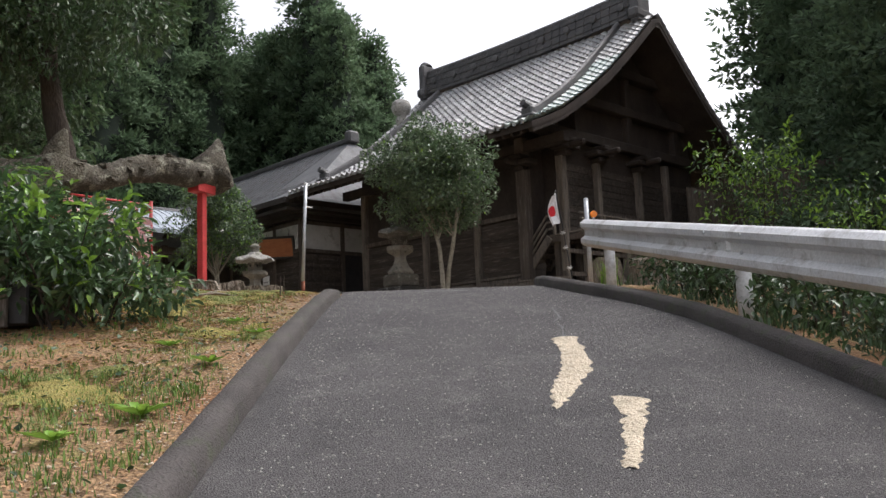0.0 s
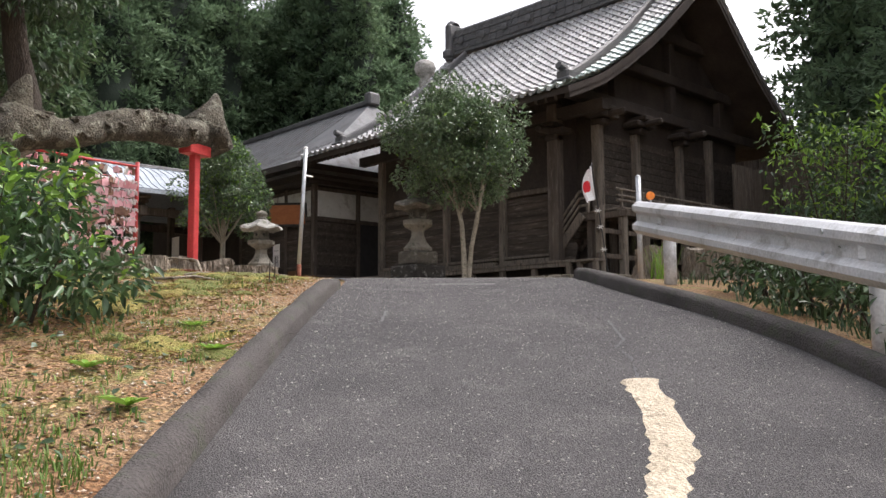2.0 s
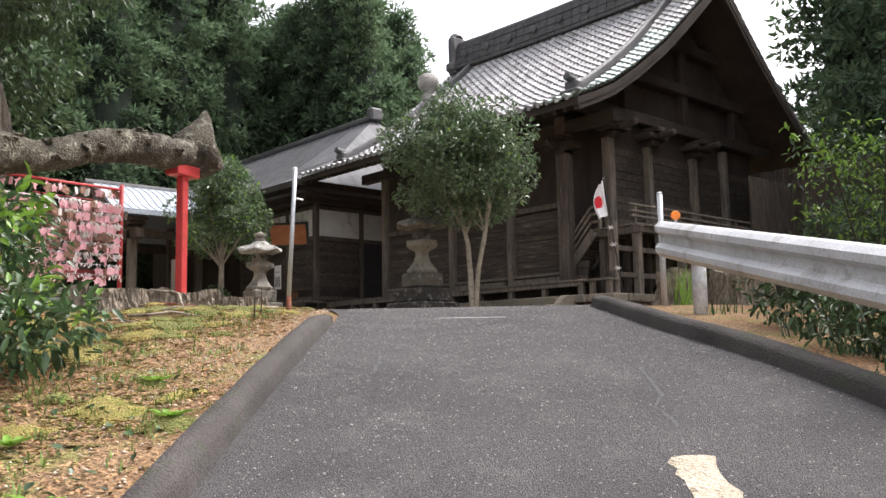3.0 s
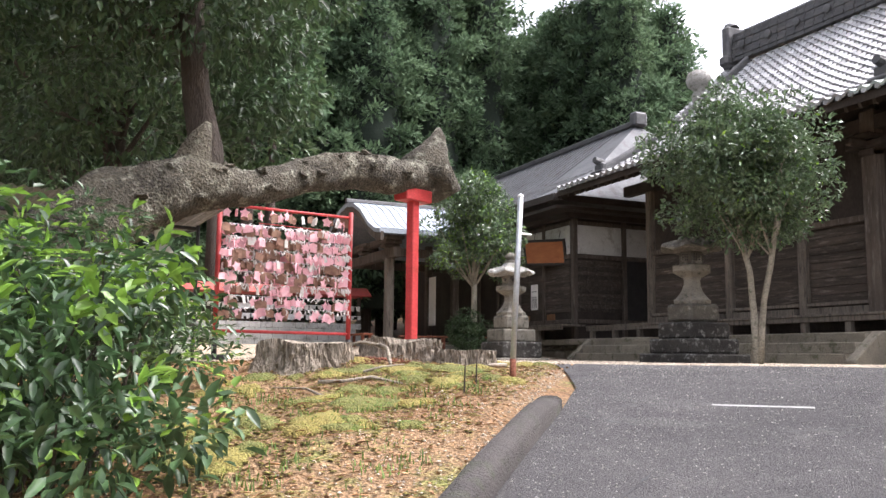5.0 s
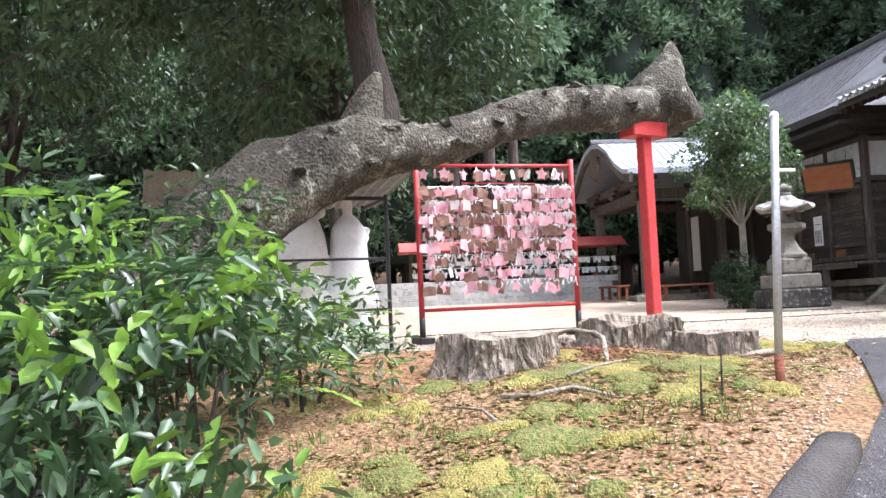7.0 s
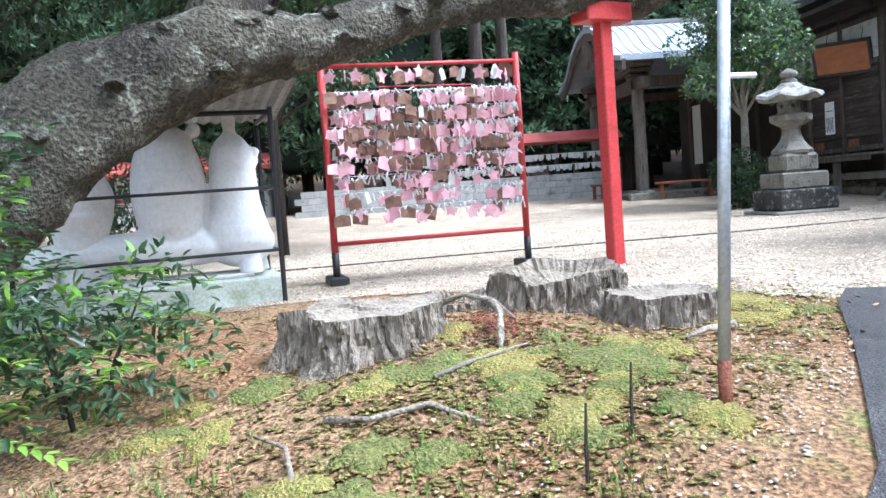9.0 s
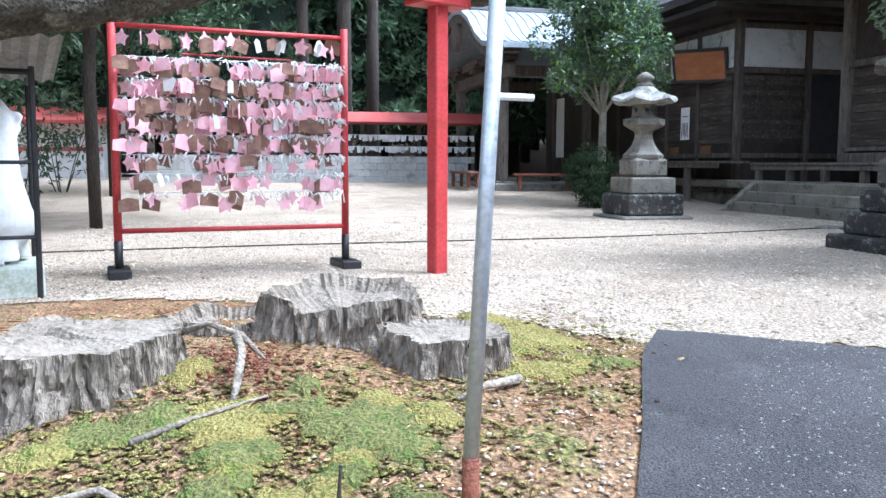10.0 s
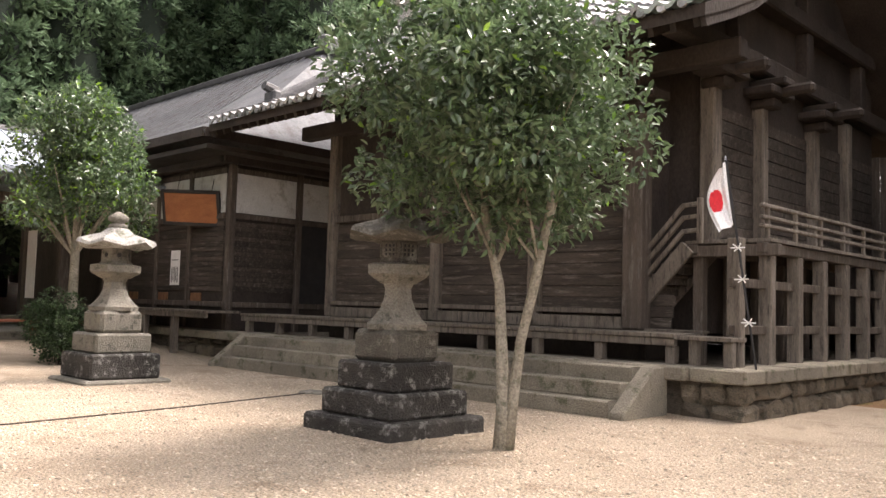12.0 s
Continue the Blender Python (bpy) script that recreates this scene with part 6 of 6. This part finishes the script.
for i, (x, y) in enumerate(spots + near_spots):
    k = i % 3 if i < len(spots) else 3
    if -36 < x < -29 and -14 < y < 22:
        k = 1
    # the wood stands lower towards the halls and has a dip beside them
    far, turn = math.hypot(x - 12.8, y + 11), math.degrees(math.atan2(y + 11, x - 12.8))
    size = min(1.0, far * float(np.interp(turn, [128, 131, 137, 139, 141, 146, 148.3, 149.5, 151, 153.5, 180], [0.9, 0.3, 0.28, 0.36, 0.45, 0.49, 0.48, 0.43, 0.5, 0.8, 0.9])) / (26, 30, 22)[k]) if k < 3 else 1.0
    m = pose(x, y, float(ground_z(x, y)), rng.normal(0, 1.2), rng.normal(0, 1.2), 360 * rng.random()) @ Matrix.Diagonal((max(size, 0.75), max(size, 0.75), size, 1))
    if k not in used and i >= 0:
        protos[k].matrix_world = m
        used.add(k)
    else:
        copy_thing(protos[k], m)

# bare trunks behind the roofed fence
for x, y, r in ((-21.5, -3.2, 0.28), (-21.0, -4.6, 0.22), (-22.5, -2.1, 0.25)):
    T = thing("cedar_tree", "straight bare grey-brown cedar trunk", "tree", (x, y, 0.3), 0, "cedar trunks behind the fence")
    bm = BM()
    tube(bm, [(0, 0, -0.2), (0.05, 0, 5), (0, 0, 13)], [r, r * 0.85, r * 0.6], 12, True, 0.1, x)
    part("trunk", bm, M_TRUNK, T, smooth=True)
    crown("crown", [(rng.normal(0, 0.9), rng.normal(0, 0.9), 9 + 5 * rng.random(), 0.9) for i in range(26)], 160, 0.4, M_CEDAR, T, "", 0.5, droop=0.4)



# ---- lane surface: mortar patches, cracks, chips ----
def draped(name, left, right, material, lift, parent_label, category, jag=0.011, steps=9):
    """A ragged patch lying on the lane between two side lines given along and across it."""
    V, F = [], []
    pts = []
    for (a, b), (c, d) in zip(zip(left, left[1:]), zip(right, right[1:])):
        for k in range(steps):
            t = k / steps
            pts.append(((a[0] * (1 - t) + b[0] * t, a[1] * (1 - t) + b[1] * t), (c[0] * (1 - t) + d[0] * t, c[1] * (1 - t) + d[1] * t)))
    pts.append((left[-1], right[-1]))
    n = 5
    for (ul, vl), (ur, vr) in pts:
        jl, jr = rng.normal(0, jag), rng.normal(0, jag)
        for k in range(n):
            t = k / (n - 1)
            u, v = ul + (ur - ul) * t, (vl + jl) * (1 - t) + (vr + jr) * t
            x, y = xy_of(u, v)
            edge = 0.0 if k in (0, n - 1) else lift
            V.append((x, y, float(ground_z(x, y)) + 0.013 + edge + 0.002))
    for i in range(len(pts) - 1):
        for k in range(n - 1):
            p = i * n + k
            F.append((p, p + 1, p + n + 1, p + n))
    ob = new(name, mesh_of(name, V, F, material, True))
    return tagged(ob, parent_label, category)


draped("mortar_patch", [(-13.0, 1.07), (-13.61, 1.01), (-14.14, 0.9), (-14.56, 0.76), (-14.98, 0.68)], [(-13.0, 1.27), (-13.93, 1.15), (-14.2, 1.08), (-14.65, 0.88), (-15.02, 0.71)], M_PATCH, 0.008, "pale ragged mortar patch in the asphalt", "patch")
draped("mortar_patch", [(-14.81, 1.04), (-15.26, 0.99), (-15.7, 0.87), (-15.97, 0.78)], [(-14.91, 1.24), (-15.32, 1.09), (-15.72, 0.95), (-15.99, 0.85)], M_PATCH, 0.008, "pale broken mortar patch in the asphalt", "patch", 0.012)


def crack(us, w=0.008):
    left = [(u, v - w) for u, v in us]
    right = [(u, v + w) for u, v in us]
    return draped("asphalt_crack", left, right, M_BLACK, 0.0, "thin dark crack in the asphalt", "crack", 0.006)


crack([(-13.0, 1.17), (-12.47, 1.26), (-12.2, 1.24), (-11.92, 1.36), (-11.2, 1.42)])
crack([(-9.05, -0.66), (-9.2, -0.45), (-9.28, -0.3), (-9.2, 0.1), (-9.35, 0.5), (-9.1, 1.1)])
crack([(-11.4, -0.47), (-11.18, -0.32), (-10.7, -0.3), (-10.2, -0.15)])
draped("worn_paint_line", [(-8.58, 0.16), (-8.58, 0.3), (-8.59, 0.81)], [(-8.62, 0.16), (-8.63, 0.3), (-8.64, 0.81)], M_BLOCK, 0.001, "worn white painted dash on the asphalt", "marking", 0.004)


def grains(name, P, size, material, label, flat=0.6, kind="stuff", cat="pebbles"):
    """Many small angular stones joined into one mesh."""
    n = len(P)
    base = np.array([(1, 0, 0), (-0.2, 0.9, 0), (-0.9, -0.3, 0), (0.1, -0.8, 0), (0, 0, 1), (0, 0, -0.7)], float)
    f = np.array([(0, 1, 4), (1, 2, 4), (2, 3, 4), (3, 0, 4), (1, 0, 5), (2, 1, 5), (3, 2, 5), (0, 3, 5)])
    a = rng.random(n) * 6.28
    s = size * (0.5 + rng.random(n) ** 2)
    B = base[None] * (1 + 0.3 * rng.normal(size=(n, 6, 3)))
    X = B[..., 0] * np.cos(a)[:, None] - B[..., 1] * np.sin(a)[:, None]
    Y = B[..., 0] * np.sin(a)[:, None] + B[..., 1] * np.cos(a)[:, None]
    V = np.stack([X, Y, B[..., 2] * flat], -1) * s[:, None, None] + P[:, None, :]
    F = (np.arange(n)[:, None, None] * 6 + f[None]).reshape(-1, 3)
    ob = new(name, fast_mesh(name, V.reshape(-1, 3), F, material))
    return tagged(ob, label, cat, kind=kind)


def on_ground(x, y, lift=0.0):
    return np.stack([x, y, ground_z(x, y) + lift], 1)


n = 24000
u, v = -21 + 16 * rng.random(n), -0.85 + 3.2 * rng.random(n)
grains("stone_chips", on_ground(*xy_of(u, v), 0.013), 0.0056, M_CHIP, "pale stone chips worn bare in the asphalt", 0.5, cat="stone chips")
n = 420
u, v = -20 + 14 * rng.random(n), -0.78 + 0.12 * np.abs(rng.normal(size=n))
grains("kerb_grit", on_ground(*xy_of(u, v), 0.016), 0.008, M_CHIP, "loose grit along the kerb", 0.5, cat="grit")
n = 52000
x, y = 6.5 - 14 * rng.random(n) ** 1.4, -9 + 13 * rng.random(n)
ok = yard(x, y) & (y < 3.3)
grains("yard_pebbles", on_ground(x[ok], y[ok], 0.0), 0.019, M_PEBBLE, "loose tan gravel pebbles", 0.5, cat="gravel")
n = 4200
u, v = -19 + 14 * rng.random(n), -1.05 - 1.1 * rng.random(n) ** 1.6
grains("bank_gravel", on_ground(*xy_of(u, v), 0.0), 0.011, M_PEBBLE, "grey gravel scattered on the bank", 0.5, cat="gravel")
n = 5000
x, y = 1 + 9 * rng.random(n), -11 + 6.5 * rng.random(n)
u, v = uv_of(x, y)
ok = (v < -1.15) & (u > -14) & ~yard(x, y)
grains("soil_crumbs", on_ground(x[ok], y[ok], 0.0), 0.011, M_DRYLEAF, "small wood chips and soil crumbs", 0.4, cat="litter")


def flat_leaves(name, P, size, material, label, tilt=0.35, cat="fallen leaves", ratio=0.5):
    n = len(P)
    a = rng.random(n) * 6.28
    D = np.stack([np.cos(a), np.sin(a), rng.normal(0, tilt, n)], 1)
    U = rng.normal(0, 0.3, (n, 3)) + np.array([[0, 0, 1.0]])
    L = size * (0.6 + 0.8 * rng.random(n))
    V, F = leaf_mesh(P, D, U, L, L * ratio, 0.12)
    ob = new(name, fast_mesh(name, V, F, material))
    return tagged(ob, label, cat, kind="stuff")


n = 11000
x, y = 0.5 + 11.5 * rng.random(n), -13 + 8.5 * rng.random(n)
u, v = uv_of(x, y)
ok = (v < -1.12) & ~yard(x, y)
flat_leaves("fallen_leaves", on_ground(x[ok], y[ok], 0.006), 0.032, M_DRYLEAF, "dry brown leaves scattered on the soil")
n = 2600
x, y = 1.5 + 7 * rng.random(n), -10 + 4.7 * rng.random(n)
ok = (uv_of(x, y)[1] < -1.25) & ~yard(x, y)
flat_leaves("dry_needles", on_ground(x[ok], y[ok], 0.008), 0.09, M_DRYLEAF, "dry straw and thin twigs on the soil", 0.15, "litter", 0.06)


def grass(name, P, h, material, label, cat="grass", blade=0.05):
    n = len(P)
    a = rng.random(n) * 6.28
    d = np.stack([np.cos(a), np.sin(a), 0 * a], 1)
    lean = (0.2 + 0.5 * rng.random(n))[:, None]
    H = (h * (0.5 + 0.8 * rng.random(n)))[:, None]
    w = np.stack([-d[:, 1], d[:, 0], 0 * a], 1) * (0.003 + blade * h * rng.random(n))[:, None]
    up = np.array([[0, 0, 1.0]])
    V = np.stack([P - w, P + w, P + up * H * 0.6 + d * lean * H * 0.4 + w * 0.7, P + up * H * 0.6 + d * lean * H * 0.4 - w * 0.7, P + up * H * 0.85 + d * lean * H], 1).reshape(-1, 3)
    k = np.arange(n)[:, None] * 5
    F = np.concatenate([k + np.array([[0, 1, 2]]), k + np.array([[0, 2, 3]]), k + np.array([[3, 2, 4]])], 0)
    ob = new(name, fast_mesh(name, V, F, material))
    return tagged(ob, label, cat, kind="stuff")


def tufts(n_tufts, per, spread, region):
    P = []
    while len(P) < n_tufts:
        p = region()
        P.append(p)
    C = np.repeat(np.array(P), per, 0) + rng.normal(0, spread, (n_tufts * per, 2))
    return on_ground(C[:, 0], C[:, 1], -0.005)


grass("bank_grass", tufts(980, 18, 0.06, lambda: xy_of(-21 + 7.5 * rng.random(), -1.4 - 3.2 * rng.random() ** 1.3)), 0.055, M_GRASS, "short green grass on the bank")
grass("thin_grass", tufts(150, 12, 0.06, lambda: xy_of(-14 + 6 * rng.random(), -1.4 - 2.6 * rng.random())), 0.06, M_GRASS, "thin grass among moss")
grass("verge_grass", tufts(70, 14, 0.06, lambda: xy_of(-16 + 8 * rng.random(), 2.75 + 1.5 * rng.random())), 0.16, M_BUSHLEAF, "rough grass behind the guardrail")
n = 700
u, v = -20 + 9 * rng.random(n), -1.3 - 2.8 * rng.random(n)
flat_leaves("clover_leaves", on_ground(*xy_of(u, v), 0.02), 0.055, M_BUSHLEAF, "small green weeds on the bank", 0.5, "weeds", 0.7)


def weed(u, v, size):
    x, y = xy_of(u, v)
    W = thing("broad_weed", "low broad-leaved green weed", "weed", (x, y, float(ground_z(x, y))), 0, "weeds on the bank")
    m = 9
    a = np.linspace(0, 6.0, m)
    D = np.stack([np.cos(a), np.sin(a), 0.45 + 0 * a], 1)
    V, F = leaf_mesh(np.zeros((m, 3)) + np.array([[0, 0, 0.01]]), D, np.tile([[0, 0, 1.0]], (m, 1)), size * (0.7 + 0.5 * rng.random(m)), size * 0.35 * np.ones(m), 0.15)
    ob = new("leaf_rosette", fast_mesh("leaf_rosette", V, F, M_NEWLEAF))
    ob.parent = W


for u, v, s in ((-14.74, -1.6, 0.2), (-15.2, -1.9, 0.16), (-13.4, -1.5, 0.14), (-12.6, -2.0, 0.13), (-16.2, -2.3, 0.2), (-11.3, -1.7, 0.12), (-12.2, -1.35, 0.13), (-17.2, -1.7, 0.18), (-16.8, -2.9, 0.2)):
    weed(u, v, s)


# ---- moss cushions ----
def moss(cx, cy, rx, ry, seed, material=None):
    n, rows = 40, 7
    V, F = [], []
    for i in range(rows + 1):
        t = i / rows
        for k in range(n):
            a = 2 * math.pi * k / n
            r = t * (1 + 0.6 * noise.noise(Vector((math.cos(a) * 1.5 + seed, math.sin(a) * 1.5, 0))) + 0.45 * noise.noise(Vector((math.cos(a) * 5 + seed, math.sin(a) * 5, 2))))
            x, y = cx + rx * r * math.cos(a), cy + ry * r * math.sin(a)
            h = 0.028 * (1 - t ** 3) + 0.014 * noise.noise(Vector((x * 9, y * 9, seed))) * (1 - t) - 0.006 * (t > 0.99)
            V.append((x, y, float(ground_z(x, y)) + h))
    for i in range(rows):
        for k in range(n):
            F.append((i * n + k, i * n + (k + 1) % n, (i + 1) * n + (k + 1) % n, (i + 1) * n + k))
    ob = new("moss_cushion", mesh_of("moss_cushion", V, F, material or M_MOSS, True))
    return tagged(ob, "soft green and gold moss cushion on the soil", "moss", "moss on the bank")


M_MOSSGOLD = mat("golden_moss", (0.25, 0.19, 0.05), (0.34, 0.3, 0.09), 3, 0.95, 0.5, 70, c3=(0.16, 0.19, 0.03), big=1.3)
for i, (x, y, a, b, g) in enumerate(((5.3, -7.5, 0.4, 0.3, 0), (5.65, -7.95, 0.34, 0.26, 1), (5.5, -8.3, 0.3, 0.22, 0), (4.2, -6.25, 0.42, 0.34, 0), (4.0, -6.75, 0.32, 0.3, 1), (2.95, -5.15, 0.42, 0.3, 1), (3.6, -5.35, 0.26, 0.24, 1), (3.95, -7.05, 0.24, 0.2, 0), (6.2, -8.7, 0.3, 0.26, 1), (3.75, -7.95, 0.24, 0.18, 0), (9.2, -10.9, 0.5, 0.4, 1), (7.9, -9.1, 0.32, 0.26, 1), (4.75, -6.6, 0.26, 0.2, 1))):
    moss(x, y, a * 0.75, b * 0.75, i * 3.1, M_MOSSGOLD if g else M_MOSS)
    for k in range(5):
        q, d = 6.28 * rng.random(), 0.2 + 0.45 * rng.random()
        mx_, my_ = x + d * math.cos(q), y + d * math.sin(q)
        if uv_of(mx_, my_)[1] < -1.3:
            moss(mx_, my_, 0.06 + 0.12 * rng.random(), 0.06 + 0.1 * rng.random(), i * 3.1 + k * 0.7, M_MOSS if rng.random() < 0.5 else M_MOSSGOLD)
n = 12000
cx = np.array([(5.4, -7.8), (4.1, -6.4), (3.1, -5.2), (3.9, -7.2), (6.1, -8.7), (4.7, -6.7), (9.0, -10.8), (7.8, -9.2)])
P = cx[rng.integers(0, len(cx), n)] + rng.normal(0, 0.48, (n, 2))
ok = (uv_of(P[:, 0], P[:, 1])[1] < -1.2)
grains("moss_tufts", on_ground(P[ok, 0], P[ok, 1], 0.002), 0.02, M_MOSSGOLD, "scattered green and gold moss tufts", 0.22, cat="moss")
# red-brown rotted heartwood and roots by the stumps
rot = np.stack([3.35 + 0.2 * rng.normal(size=420), -6.72 + 0.16 * rng.normal(size=420)], 1)
grains("rotted_wood", on_ground(rot[:, 0], rot[:, 1], 0.01), 0.014, M_RUST, "dark red crumbling rotted wood", 0.6, cat="rotted wood")


def root(pts, r):
    R_ = thing("dead_root", "pale dead root lying on the moss", "root", (0, 0, 0), 0, "dead roots")
    bm = BM()
    tube(bm, [(x, y, float(ground_z(x, y)) + z) for x, y, z in pts], [r] + [r * 0.8] * (len(pts) - 2) + [r * 0.4], 8, True, 0.3, pts[0][0])
    part("root", bm, M_STUMPTOP, R_, smooth=True)


root([(3.45, -6.72, 0.14), (3.6, -6.7, 0.13), (3.72, -6.72, 0.05), (3.82, -6.74, 0.01)], 0.024)
root([(3.2, -7.0, 0.12), (3.25, -6.85, 0.16), (3.4, -6.7, 0.14), (3.5, -6.6, 0.06)], 0.016)
root([(4.4, -7.6, 0.015), (4.5, -7.4, 0.02), (4.45, -7.15, 0.02), (4.65, -6.95, 0.01)], 0.016)
root([(4.1, -7.1, 0.015), (4.0, -6.9, 0.025), (3.8, -6.6, 0.015)], 0.014)
root([(4.9, -7.7, 0.012), (4.6, -7.75, 0.02), (4.3, -7.95, 0.012)], 0.012)
root([(3.75, -5.5, 0.02), (3.85, -5.7, 0.03), (4.0, -5.85, 0.015)], 0.025)
for x, y in ((5.3, -6.7), (5.0, -6.45)):
    st = thing("thin_sapling", "thin dry stick standing in the moss", "stick", (x, y, float(ground_z(x, y))))
    bm = BM()
    tube(bm, [(0, 0, -0.03), (0.01, 0, 0.12), (0, 0.01, 0.26)], [0.008, 0.007, 0.004], 6)
    part("stem", bm, M_TRUNK, st)
# hose across the gravel
hose = thing("ground_hose", "thin dark hose lying across the gravel", "hose")
bm = BM()
pts = [(-2.3, -9.6), (-2.44, -8.6), (-2.62, -7.3), (-2.76, -6.22), (-2.9, -4.2), (-3.03, -2.3), (-3.4, -0.2), (-3.96, 2.0)]
tube(bm, [(x, y, float(ground_z(x, y)) + 0.006) for x, y in pts], 0.011, 8)
part("tube", bm, M_TRUNK, hose, smooth=True)
for x, y, w in ((-3.9, 2.1, 0.22), (-10.6, 2.6, 0.4)):
    sl = thing("flat_stone", "flat pale stone slab set in gravel", "stone", (x, y, 0), 20)
    block(sl, "slab", M_STONE, (-w, w, -0.16, 0.16, -0.03, 0.035), 0.02)
# dark panel box beside the bush
box_t = thing("planter_box", "dark green plastic planter box by the bush", "planter", (5.75, -10.0, float(ground_z(5.75, -10.0))), -40)
block(box_t, "body", M_BLACK, (-0.45, 0.45, -0.2, 0.2, -0.03, 0.36), 0.02)
block(box_t, "stake", M_OLDWOOD, (0.47, 0.53, -0.03, 0.03, -0.05, 0.62), 0.006)
# long grass by the log stumps
tuft_c = np.repeat(np.array([[6.95, -1.6]]), 46, 0) + rng.normal(0, 0.06, (46, 2))
grass("long_grass", on_ground(tuft_c[:, 0], tuft_c[:, 1], -0.01), 0.55, M_NEWLEAF, "tuft of long arching grass", "grass", 0.012)
# ---- pieces of the roof ----
for m in TILE_PIECES:
    at = m.translation
    # tiles outside the descending ridge take the painted-sheen copy
    ob = new("tile", tile_sheen_mesh if at.x > 0.44 - 0.0857 * max(0.0, at.y - 4.7) else tile_one_mesh)
    ob.parent = tile_field
    ob.matrix_local = m
